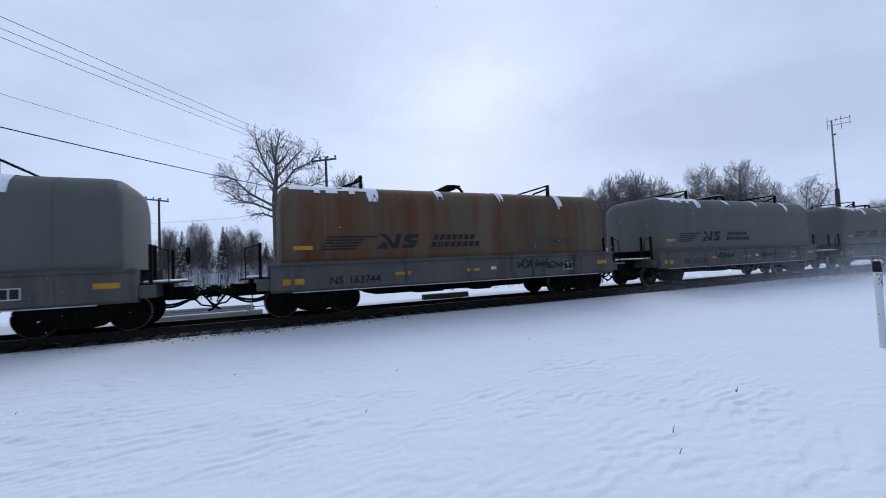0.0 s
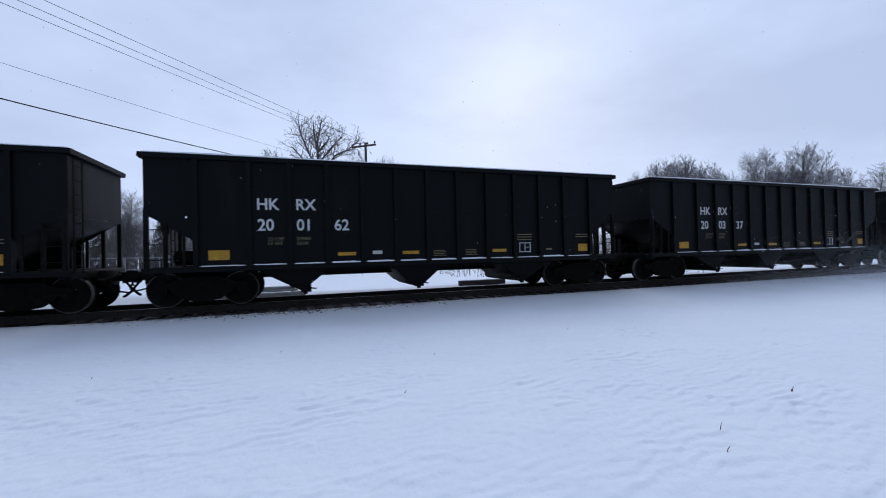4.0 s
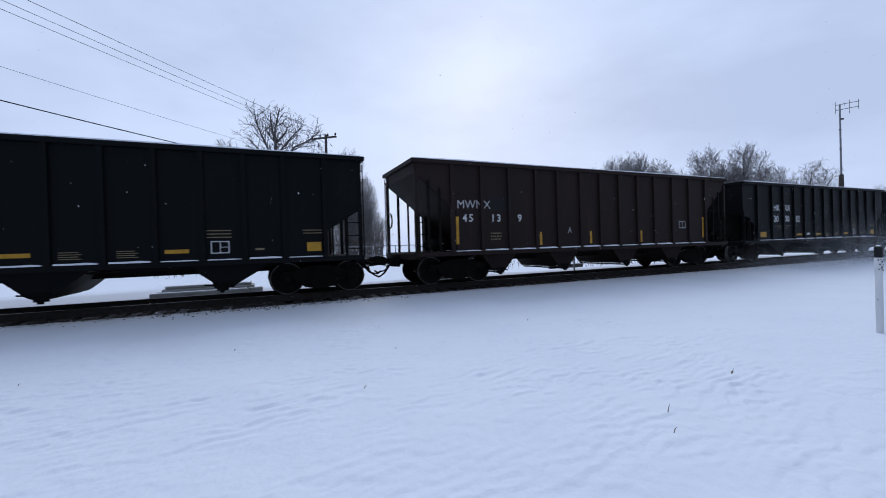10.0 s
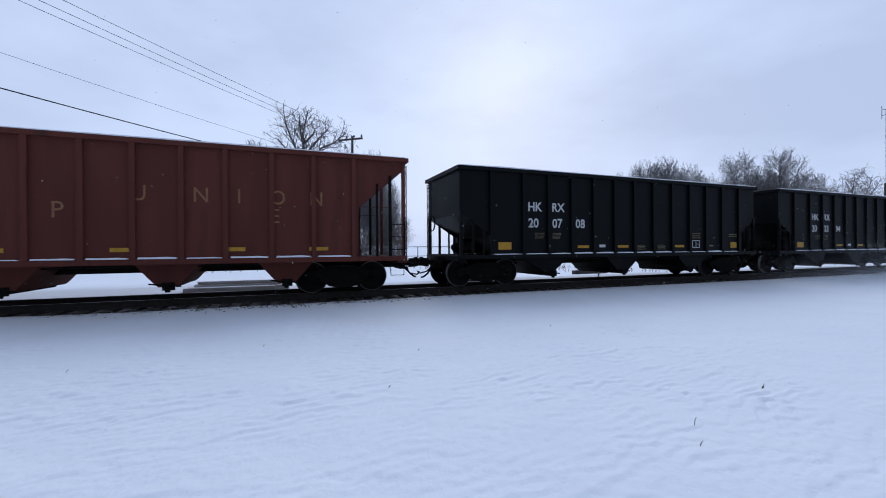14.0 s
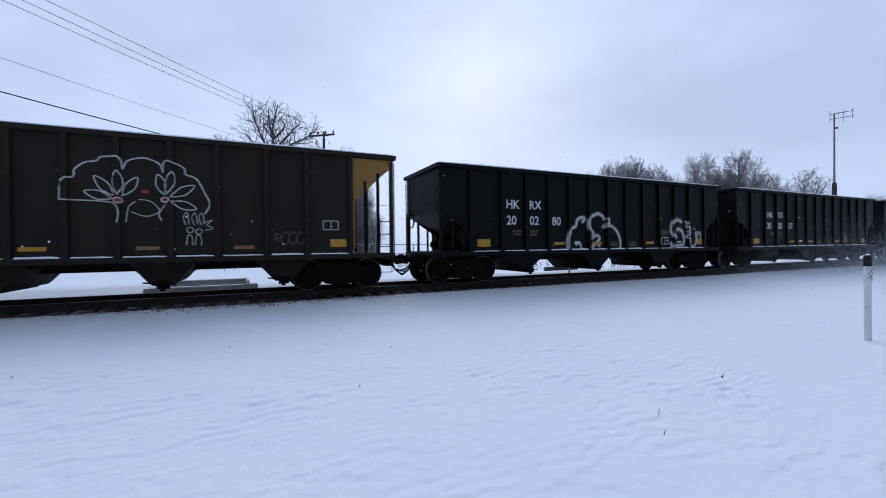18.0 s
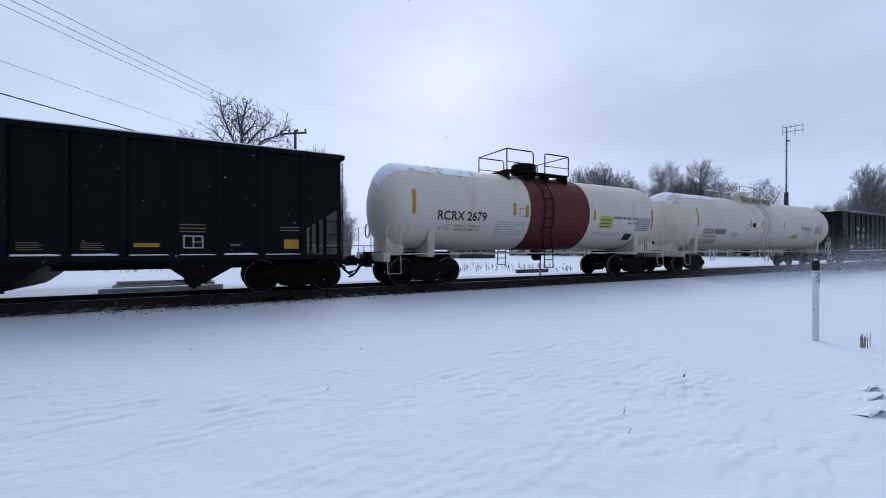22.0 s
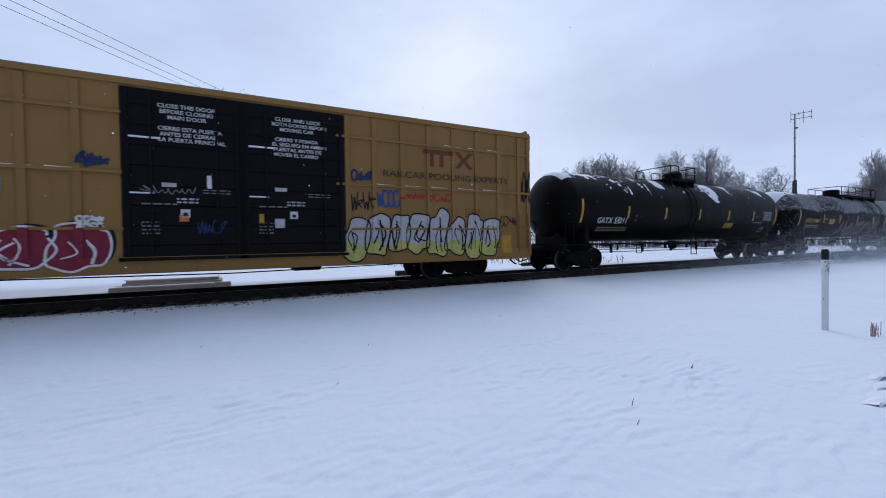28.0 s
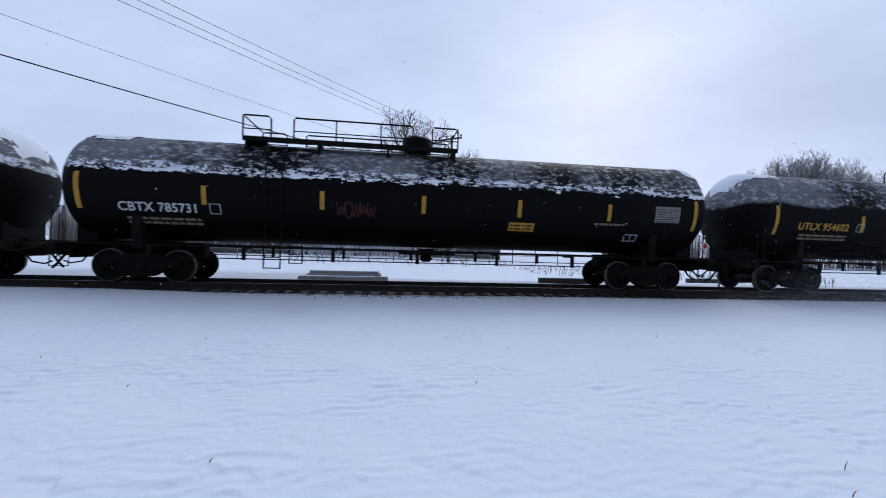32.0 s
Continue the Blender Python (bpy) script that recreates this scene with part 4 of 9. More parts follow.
def dome(car, trim, paint, x0, x1, xh, R=1.5, zc=2.68, rail=0.66, xl=None, cuts=None, beam=True, r=0.46):
    """The platform over the fittings, its railing, the fittings' housing and the side ladders."""
    top = zc + R
    part("housing", G().lathe([(top - 0.1, r), (top + 0.36, r + 0.02), (top + 0.46, r + 0.02), (top + 0.50, r - 0.01), (top + 0.54, r - 0.08), (top + 0.55, 0.1)], "z", (xh, 0, 0), n=24), paint, car,
         "cylindrical fittings housing on top of the tank", 35)
    part("dome_platform", G().box(x0, x1, -0.95, -0.45, top + 0.02, top + 0.07).box(x0, x1, 0.45, 0.95, top + 0.02, top + 0.07).box(x0, x0 + 0.5, -0.95, 0.95, top + 0.02, top + 0.065), trim, car)
    for y in (-0.97, 0.97) if beam else ():
        part("platform_beam", G().box(x0, x1, y - 0.03, y + 0.03, top - 0.07, top + 0.05), trim, car)
    for x in np.linspace(x0 + 0.1, x1 - 0.1, 4):
        part("platform_bracket", G().box(x - 0.04, x + 0.04, -0.95, 0.95, top - 0.35, top + 0.02), trim, car)
    xl = (x0 + x1) / 2 if xl is None else xl
    for y in (-0.95, 0.95):
        g = G()
        for a, b in cuts or ((x0, xl - 0.3), (xl + 0.3, x1)):
            g.tube([(a, y, top + 0.05), (a, y, top + rail - 0.04), (a + 0.05, y, top + rail), (b - 0.08, y, top + rail), (b, y, top + rail - 0.07), (b, y, top + 0.05)], 0.025, 6)
            g.tube([(a, y, top + rail * 0.42), (b, y, top + rail * 0.42)], 0.017, 5)
            for x in np.arange(a + 1.2, b - 0.6, 1.3):
                g.tube([(x, y, top + 0.05), (x, y, top + rail)], 0.02, 5)
        part("top_railing", g, trim, car, smooth=60)
    for x in (x0, x1):
        part("end_railing", G().tube([(x, -0.95, top + rail), (x, 0.95, top + rail)], 0.022, 5), trim, car)
    for q in (-1, 1):
        g = G()
        for dx in (-0.22, 0.22):
            g.tube([(xl + dx, q * (R + 0.06) * math.sin(a), zc + (R + 0.06) * math.cos(a)) for a in [radians(32 + k * 11) for k in range(9)]] + [(xl + dx, q * 1.5, 1.0), (xl + dx, q * 1.5, 0.48)], 0.022, 5)
        for k in range(7):
            a = radians(44 + k * 14)
            g.tube([(xl - 0.22, q * (R + 0.06) * math.sin(a), zc + (R + 0.06) * math.cos(a)), (xl + 0.22, q * (R + 0.06) * math.sin(a), zc + (R + 0.06) * math.cos(a))], 0.016, 5)
        for z in (0.5, 0.8, 1.1):
            g.tube([(xl - 0.22, q * 1.5, z), (xl + 0.22, q * 1.5, z)], 0.016, 5)
        part("side_ladder", g, trim, car, smooth=60)


def bent(me, R, zc):
    """A copy of a mesh of writing, laid on the tank's side."""
    b = me.copy()
    for v in b.vertices:
        dz = v.co.z - zc
        v.co.y = -math.sqrt(max(0.01, R * R - dz * dz)) - 0.006
    return b


def on_tank(car, text, x, z, size, material, wide=1.0, R=1.5, zc=2.68, shear=0.0, bold=0.0, spacing=1.0, label=""):
    ob = lettering(car, text, x, 0, z, size, material, wide, label, shear=shear, bold=bold, spacing=spacing)
    me = ob.data.copy()
    me.transform(Matrix.Translation((0, 0, z)))
    ob.data = bent(me, R, zc)
    ob.location = (x, 0, 0)
    return ob


def tank_strip(car, x, z0, z1, w, material, R=1.5, zc=2.68, name="reflective_strip"):
    g = G()
    n = max(3, int((z1 - z0) / 0.06))
    for k in range(n + 1):
        z = z0 + (z1 - z0) * k / n
        y = -math.sqrt(R * R - (z - zc) ** 2) - 0.005
        g.v += [(x - w / 2, y, z), (x + w / 2, y, z)]
    g.f = [(2 * k, 2 * k + 1, 2 * k + 3, 2 * k + 2) for k in range(n)]
    return part(name, g, material, car)


def tank_snow(car, half, a0, a1, thr, seed, R=1.5, zc=2.68, x0=None, x1=None, material=None, step=0.06, lift=0.02, name="snow_cover"):
    """Frozen snow on the shell between two angles from the crown (degrees, near side positive), ragged by noise."""
    g = G()
    x0, x1 = (-half + 0.3, half - 0.3) if x0 is None else (x0, x1)
    nx, na = int((x1 - x0) / step) + 1, max(4, int(radians(a1 - a0) * R / step))
    idx = {}
    for i in range(nx + 1):
        x = x0 + (x1 - x0) * i / nx
        e = half - abs(x)
        rr = R if e > 0.72 else R * math.sqrt(max(0.0, 1 - ((0.72 - e) / 0.72) ** 2))
        for j in range(na + 1):
            a = radians(a0 + (a1 - a0) * j / na)
            h = lift * (0.5 + 0.8 * max(0, noise.noise((x * 3.1, a * 5, seed)) + 0.3))
            idx[i, j] = len(g.v)
            g.v.append((x, -(rr + h) * math.sin(a), zc + (rr + h) * math.cos(a)))
    for i in range(nx):
        x = x0 + (x1 - x0) * i / nx
        for j in range(na):
            t = (j + 0.5) / na
            edge = min(t, 1 - t) * 3.0
            q = noise.noise((x * 1.3, t * 2.5, seed)) + 0.6 * noise.noise((x * 5.3, t * 9, seed + 3)) + 0.35 * noise.noise((x * 13, t * 19, seed + 7))
            if q + min(1.0, edge) * 0.75 > thr:
                g.f.append((idx[i, j], idx[i + 1, j], idx[i + 1, j + 1], idx[i, j + 1]))
    if g.f:
        return part(name, g, material or M_SNOW, car, "frozen snow clinging to the tank", 50)


M_TRIMWHITE = mat("white_trim_paint", (0.55, 0.50, 0.44), 0.6, vary=0.15, scale=4.0, dirt=(0.25, 0.23, 0.2), dirt_amt=0.3)


def crusted_tank(name, edge, lip, thin):
    """Black tank paint under wind-packed snow: grey rime on the crown, broken crust, a ragged white lip at the height edge."""
    m = mat(name, (0.0013, 0.0015, 0.0018), 0.6, vary=0.35, scale=1.0, dirt=(0.0052, 0.0054, 0.006), dirt_amt=0.3, streak=True, bump=0.05, spec=0.10)
    n, l = m.node_tree.nodes, m.node_tree.links
    b = n["Principled BSDF"]
    base = b.inputs["Base Color"].links[0].from_socket
    co, oi = n.new("ShaderNodeTexCoord"), n.new("ShaderNodeObjectInfo")
    sep = n.new("ShaderNodeSeparateXYZ")
    l.new(co.outputs["Object"], sep.inputs[0])

    def math_(op, a, c, clamp=False):
        q = n.new("ShaderNodeMath")
        q.operation, q.use_clamp = op, clamp
        for k, v in enumerate((a, c)):
            if isinstance(v, (int, float)):
                q.inputs[k].default_value = v
            else:
                l.new(v, q.inputs[k])
        return q.outputs[0]

    def smooth(v, lo, hi):
        q = n.new("ShaderNodeMapRange")
        q.interpolation_type = "SMOOTHSTEP"
        q.inputs["From Min"].default_value, q.inputs["From Max"].default_value = lo, hi
        l.new(v, q.inputs["Value"])
        return q.outputs["Result"]

    def grain(scale, detail, rough, stretch):
        mp, q = n.new("ShaderNodeMapping"), n.new("ShaderNodeTexNoise")
        mp.inputs["Scale"].default_value = stretch
        q.noise_dimensions = "4D"
        q.inputs["Scale"].default_value, q.inputs["Detail"].default_value, q.inputs["Roughness"].default_value = scale, detail, rough
        l.new(co.outputs["Object"], mp.inputs["Vector"])
        l.new(mp.outputs["Vector"], q.inputs["Vector"])
        l.new(math_("MULTIPLY", oi.outputs["Random"], 53.0), q.inputs["W"])
        return q.outputs["Fac"]

    def mix(f, a, c):
        q = n.new("ShaderNodeMix")
        q.data_type = "RGBA"
        l.new(f, q.inputs["Factor"])
        l.new(a, q.inputs["A"])
        q.inputs["B"].default_value = (*c, 1)
        return q.outputs["Result"]

    wave = grain(0.55, 3, 0.5, (1, 1, 0.6))
    e = math_("ADD", math_("SUBTRACT", sep.outputs["Z"], edge), math_("MULTIPLY", math_("SUBTRACT", wave, 0.5), 0.7))
    over = smooth(e, -0.06, 0.10)
    crust = grain(4.2, 7, 0.68, (1, 1, 1.9))
    scales = grain(13, 3, 0.6, (0.8, 1, 2.2))
    field = math_("ADD", math_("MULTIPLY", crust, 0.62), math_("MULTIPLY", scales, 0.38))
    sheet = grain(0.42, 1, 0.3, (1, 0.2, 0.2))
    rime = math_("MULTIPLY", over, smooth(math_("ADD", math_("MULTIPLY", sheet, 0.75), math_("MULTIPLY", crust, 0.45)), 0.50 - thin, 0.68 - thin))
    col = mix(rime, base, (0.15, 0.158, 0.17))
    col = mix(math_("MULTIPLY", over, smooth(field, 0.515, 0.60)), col, (0.42, 0.445, 0.475))
    band = math_("SUBTRACT", 1.0, math_("MULTIPLY", math_("ABSOLUTE", math_("SUBTRACT", e, 0.09), 0.0), 1.0 / 0.15), True)
    col = mix(math_("MULTIPLY", smooth(band, 0.0, 0.5), smooth(field, 0.56 - lip, 0.62 - lip)), col, (0.74, 0.78, 0.83))
    l.new(col, b.inputs["Base Color"])
    bu = n.new("ShaderNodeBump")
    bu.inputs["Strength"].default_value, bu.inputs["Distance"].default_value = 0.7, 0.05
    l.new(math_("MULTIPLY", over, field), bu.inputs["Height"])
    l.new(bu.outputs["Normal"], b.inputs["Normal"])
    return m


# ---- box cars ----
DEEP_POSTS = (-9.68, -9.2, -8.6, -7.65, -6.75, -5.82, -4.9, -3.95, -3.05, 3.0, 3.81, 4.72, 5.63, 6.54, 7.45, 8.36, 9.25, 9.68)
BOX_POSTS = (-9.68, -9.05, -8.2, -7.3, -6.45, -5.62, -4.83, -4.0, -3.18, 3.0, 3.75, 4.65, 5.55, 6.42, 7.42, 8.2, 9.05, 9.68)


def box_car(paint, label, half=9.75, top=5.18, bottom=0.62, door=(-2.25, 2.67), ribs=True, truck_x=7.0, pull=10.5, deep=False, frame=None):
    car = thing("box_car", label, "box car", "cars of the freight train")
    w = 1.52
    part("body", G().box(-half, half, -w, w, bottom + 0.38, top - 0.03), paint, car)
    part("roof", G().prism_x([(-w - 0.03, top - 0.05), (-w - 0.03, top), (0, top + 0.07), (w + 0.03, top), (w + 0.03, top - 0.05)], -half - 0.02, half + 0.02), M_STEEL, car, "galvanised ribbed roof")
    for q in (-1, 1):
        part("side_sill", G().box(-half, half, *sorted((q * 1.57, q * 1.4)), bottom, bottom + 0.4, 0.012), paint, car)
        part("top_chord", G().box(-half, half, *sorted((q * 1.57, q * 1.5)), top - 0.16, top - 0.02, 0.01), paint, car)
        xs_ = DEEP_POSTS if deep else BOX_POSTS
        rib = G().prism_x([(q * w, bottom + 0.4), (q * (w + 0.05), bottom + 0.44), (q * (w + 0.05), top - 0.2), (q * w, top - 0.16)], -0.05 if not deep else -0.075, 0.05 if not deep else 0.075).mesh("side_post", paint)
        for x in xs_:
            part("side_post", rib, None, car, at=(x, 0, 0))
        if deep:
            for z in (1.65, 2.95, 4.33):
                for sgn in (-1, 1):
                    x0, x1 = (-half, door[0]) if sgn < 0 else (door[1], half)
                    part("side_belt", G().box(x0, x1, *sorted((q * w, q * (w + (0.035 if z < 2 else 0.065)))), z, z + 0.07), paint, car)
    for e in (-1, 1):
        for k in range(9):
            z = bottom + 0.6 + k * 0.47
            part("end_corrugation", G().prism([(e * half, z), (e * (half + 0.07), z + 0.08), (e * (half + 0.07), z + 0.24), (e * half, z + 0.36)], -1.4, 1.4), paint, car)
        part("end_sill", G().box(*sorted((e * half, e * (half + 0.12))), -1.5, 1.5, bottom + 0.1, bottom + 0.5, 0.012), paint, car)
        part("stub_sill", G().box(*sorted((e * (half - 1.5), e * (pull - 0.5))), -0.2, 0.2, 0.68, 1.02), M_IRON, car)
        ladder(car, e * (half + 0.09), -1.2 * e, bottom, top - 0.4 if deep else 2.6, 0.42, 9 if deep else 4, "y")
        ladder(car, e * (half - 0.3), -1.6, bottom + 0.2, 2.3, 0.42, 4, "x", material=paint)
        part("stirrup", G().tube([(e * (half - 0.05), -1.5, bottom), (e * (half - 0.05), -1.53, 0.4), (e * (half - 0.5), -1.53, 0.4), (e * (half - 0.5), -1.5, bottom)], 0.018, 5), M_IRON, car)
        coupler(car, e * pull)
        truck(car, e * truck_x)
    part("brake_wheel", G().lathe([(-half - 0.2, 0.25), (-half - 0.17, 0.27), (-half - 0.14, 0.25)], "x", (0, 0.7, 2.4), n=18, closed=False), M_IRON, car)
    part("centre_sill", G().box(-half, half, -0.25, 0.25, 0.66, 1.0), M_IRON, car)
    part("brake_rigging", G().tube([(-5.5, -1.2, 0.6), (0, -1.2, 0.52), (5.5, -1.2, 0.6)], 0.018).box(1.5, 2.3, -1.1, -0.5, 0.5, 0.72, 0.05), M_IRON, car)
    return car


def plug_door(car, paint, x0, x1, z0, z1, bars=(), y=-1.52, levels=()):
    """A sliding plug door with its frame, ridges, locking bars and handles."""
    d = part("door", G().box(x0, x1, y - 0.045, y, z0, z1, 0.012), paint, car, "steel plug door with locking bars")
    for z in levels or np.linspace(z0 + 0.25, z1 - 0.4, 8):
        part("door_ridge", G().prism_x([(y - 0.045, z), (y - 0.075, z + 0.03), (y - 0.075, z + 0.09), (y - 0.045, z + 0.12)], x0 + 0.08, x1 - 0.08), paint, d)
    for x in (x0, x1):
        # black strip in place of the shadow in the gap beside the door
        part("door_seal", G().box(x - 0.035, x + 0.035, y - 0.012, y + 0.01, z0, z1), M_POSTBLACK, d, "black strip painted as the shade in the door gap")
        part("door_edge", G().box(*sorted((x + (0.05 if x == x0 else -0.05), x + (0.13 if x == x0 else -0.13))), y - 0.085, y - 0.04, z0 + 0.02, z1 - 0.02, 0.008), paint, d)
    for x in bars or (x0 + 0.55, x1 - 0.55):
        part("locking_bar", G().tube([(x, y - 0.1, z0 + 0.05), (x, y - 0.1, z1 - 0.1)], 0.024, 6), paint, d)
        part("locking_handle", G().box(x - 0.22, x + 0.22, y - 0.12, y - 0.08, z0 + 1.05, z0 + 1.12), paint, d)
    part("door_track", G().box(x0 - 0.1, x1 + 0.1, y - 0.10, y - 0.02, z0 - 0.1, z0 - 0.02), paint, d)
    part("snow_strip", G().box(x0 + 0.1, x0 + 0.6, y - 0.078, y - 0.046, z0 + 1.485, z0 + 1.52), M_SNOW, d)
    part("snow_strip", G().box(x0 + 0.1, x0 + 0.75, y - 0.078, y - 0.046, z1 - 1.16, z1 - 1.12), M_SNOW, d)
    return d


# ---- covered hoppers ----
# dirt and the recess shade of the end slopes, mixed into one dark colour
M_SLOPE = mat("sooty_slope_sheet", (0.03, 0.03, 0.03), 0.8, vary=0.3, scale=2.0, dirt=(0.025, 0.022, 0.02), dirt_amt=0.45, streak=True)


def covered_hopper(paint, label, half=8.15, top=4.45, ribs=True, round_side=False, cut=2.1):
    car = thing("covered_hopper_car", label, "freight car", "cars of the freight train")
    hw = 1.55
    if round_side:
        oy = [(-1.46, 1.05), (-1.53, 1.6), (-1.56, 2.4), (-1.54, 3.2), (-1.47, 3.9), (-1.30, 4.25), (-0.9, top - 0.12), (0, top)]
    else:
        oy = [(-1.48, 1.05), (-1.5, 4.0), (-1.5, 4.18), (-0.9, top - 0.1), (0, top)]
    oy = oy + [(-y, z) for y, z in oy[-2::-1]]
    n = len(oy)
    g = G()
    xs_ = (-half, -half + cut, half - cut, half)
    for x in xs_:
        inner = abs(x) < half - 0.01
        g.v += [(x, y, z if inner else max(z, 3.55)) for y, z in oy]
    for i in range(3):
        g.f += [(i * n + j, i * n + j + 1, i * n + n + j + 1, i * n + n + j) for j in range(n - 1)]
    g.f += [tuple(range(n)), tuple(range(3 * n, 4 * n)), (0, n, 2 * n - 1, n - 1), (2 * n, 3 * n, 4 * n - 1, 3 * n - 1), (n, 2 * n, 3 * n - 1, 2 * n - 1)]
    part("body", g, paint, car, "hopper body with sloped ends", 40 if round_side else 0)
    for q in (-1, 1):
        part("side_sill", G().box(-half - 0.2, half + 0.2, *sorted((q * 1.55, q * 1.35)), 0.9, 1.12, 0.012), paint, car)
        part("top_chord", G().box(-half, half, *sorted((q * 1.56, q * 1.46)), 4.0, 4.2, 0.012), paint, car) if not round_side else part(
            "side_belt", G().box(-half + 0.4, half - 0.4, *sorted((q * 1.575, q * 1.54)), 3.95, 4.02), paint, car)
        if ribs:
            rib = G().prism_x([(q * 1.47, 1.1), (q * 1.555, 1.15), (q * 1.555, 3.95), (q * 1.48, 4.0)], -0.05, 0.05).mesh("side_rib", paint)
            for x in np.linspace(-half + cut, half - cut, 16):
                part("side_rib", rib, None, car, at=(x, 0, 0))
        for e in (-1, 1):
            part("corner_post", G().box(*sorted((e * half, e * (half - 0.12))), *sorted((q * 1.5, q * 1.4)), 1.1, 3.7), paint, car)
            part("end_brace", G().prism([(e * (half - 0.1), 3.5), (e * half, 3.5), (e * (half - cut + 0.15), 1.15), (e * (half - cut), 1.15)], q * 1.42, q * 1.34), paint, car)
    for e in (-1, 1):
        # thin dark sheet that carries the shade under the sloped end
        part("slope_sheet", G().prism([(e * (half - cut + 0.03), 1.08), (e * (half - 0.02), 3.5), (e * (half + 0.02), 3.48), (e * (half - cut + 0.09), 1.08)], -1.42, 1.42), M_SLOPE, car, "end slope sheet coloured dark for dirt and shade")
        part("end_sill", G().box(*sorted((e * (half + 0.2), e * half)), -1.5, 1.5, 0.85, 1.12, 0.012), paint, car)
        part("end_platform", G().box(*sorted((e * half, e * (half - cut))), -1.4, 1.4, 1.1, 1.13), M_IRON, car)
        ladder(car, e * (half + 0.03), -1.2 * e, 1.1, top - 0.1, 0.42, 9, "y", material=paint)
        ladder(car, e * (half - 0.35), -1.56, 1.1, 3.6, 0.45, 6, "x", material=paint)
        part("roof_crossover", G().box(*sorted((e * (half - 0.15), e * (half + 0.28))), -1.25, 1.25, top - 0.16, top - 0.13), M_IRON, car)
        for y in (-1.25, 1.25):
            part("crossover_bracket", G().tube([(e * (half + 0.26), y, top - 0.16), (e * (half + 0.03), y, top - 0.5)], 0.025, 5), M_IRON, car)
        part("stirrup", G().tube([(e * half, -1.5, 0.9), (e * half, -1.53, 0.45), (e * (half - 0.45), -1.53, 0.45), (e * (half - 0.45), -1.5, 0.9)], 0.018, 5), M_IRON, car)
        part("stub_sill", G().box(*sorted((e * (half - 2.5), e * (half + 0.5))), -0.2, 0.2, 0.68, 1.0), M_IRON, car)
        coupler(car, e * (half + 0.98))
        truck(car, e * (half - 1.55))
    part("brake_wheel", G().lathe([(half + 0.14, 0.25), (half + 0.17, 0.27), (half + 0.20, 0.25)], "x", (0, 0.7, 2.2), n=18, closed=False), M_IRON, car)
    part("centre_sill", G().box(-half, half, -0.2, 0.2, 0.7, 1.0), M_IRON, car)
    part("running_board", G().box(-half, half, -0.35, 0.35, top + 0.06, top + 0.1), M_IRON, car, "dark roof walkway grating")
    for x in np.linspace(-half + 0.6, half - 0.6, 9):
        part("walkway_bracket", G().box(x - 0.04, x + 0.04, -0.8, 0.8, top - 0.06, top + 0.06), M_IRON, car)
    for c in (-4.0, 0.0, 4.0):
        # pockets take the same darkened colour as the slope sheets
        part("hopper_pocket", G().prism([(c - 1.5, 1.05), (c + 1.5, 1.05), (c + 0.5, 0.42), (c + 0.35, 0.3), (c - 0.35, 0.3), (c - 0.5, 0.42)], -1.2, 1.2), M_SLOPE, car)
        part("outlet_gate", G().box(c - 0.55, c + 0.55, -1.05, 1.05, 0.24, 0.34), M_IRON, car)
    return car


# ---- the cars of the train ----
CARS = []  # car, its middle along the train


def hopper_marks(car, number):
    y = -1.507
    lettering(car, "HK", -4.62, y, 2.55, 0.31, M_LETTER, 0.95, "white stencilled marks", bold=0.008)
    lettering(car, "RX", -3.64, y, 2.55, 0.31, M_LETTER, 0.95, bold=0.008)
    for k, x in enumerate((-4.6, -3.62, -2.62)):
        lettering(car, number[2 * k:2 * k + 2], x, y, 1.99, 0.32, M_LETTER, 0.95, bold=0.008)
    lettering(car, "LD LMT\nLT WT", -4.35, y, 1.72, 0.09, M_LETTERDIM)
    lettering(car, random.choice(("229700", "230000", "229600")) + "\n" + random.choice(("56100", "56200", "56000")), -3.62, y, 1.72, 0.09, M_LETTERDIM)
    plate(car, -5.76, 1.23, 0.49, 0.25)
    plate(car, 5.6, 1.23, 0.38, 0.25)
    for x, m in ((-2.53, 1), (-0.66, 1), (0.3, 2), (1.35, 2), (2.3, 1)):
        if m == 1:
            plate(car, x, 1.27, 0.5, 0.095)
        else:
            for k in range(4):
                plate(car, x, 1.2 + k * 0.05, 0.42 - 0.06 * (k % 2), 0.016, M_LETTERDIM, name="stencil_line")
    plate(car, -1.55, 1.29, 0.28, 0.10, M_LETTER, name="data_plate")
    plate(car, 4.3, 1.3, 0.22, 0.05, M_LETTERDIM, name="data_plate")
    for x0, x1, z0, z1 in ((3.28, 3.70, 1.24, 1.265), (3.28, 3.70, 1.53, 1.555), (3.28, 3.305, 1.24, 1.55), (3.675, 3.70, 1.24, 1.55), (3.48, 3.50, 1.24, 1.55), (3.48, 3.70, 1.39, 1.405)):
        plate(car, x0, z0, x1 - x0, z1 - z0, M_LETTER, name="inspection_frame")
    for k in range(3):
        plate(car, 3.2, 1.64 + 0.085 * k, 0.55, 0.025, M_LETTERDIM, name="stencil_line")
    for k in range(2):
        plate(car, 5.5, 1.72 + 0.08 * k, 0.5, 0.022, M_LETTERDIM, name="stencil_line")


def place(car, u):
    CARS.append((car, u))
    return car


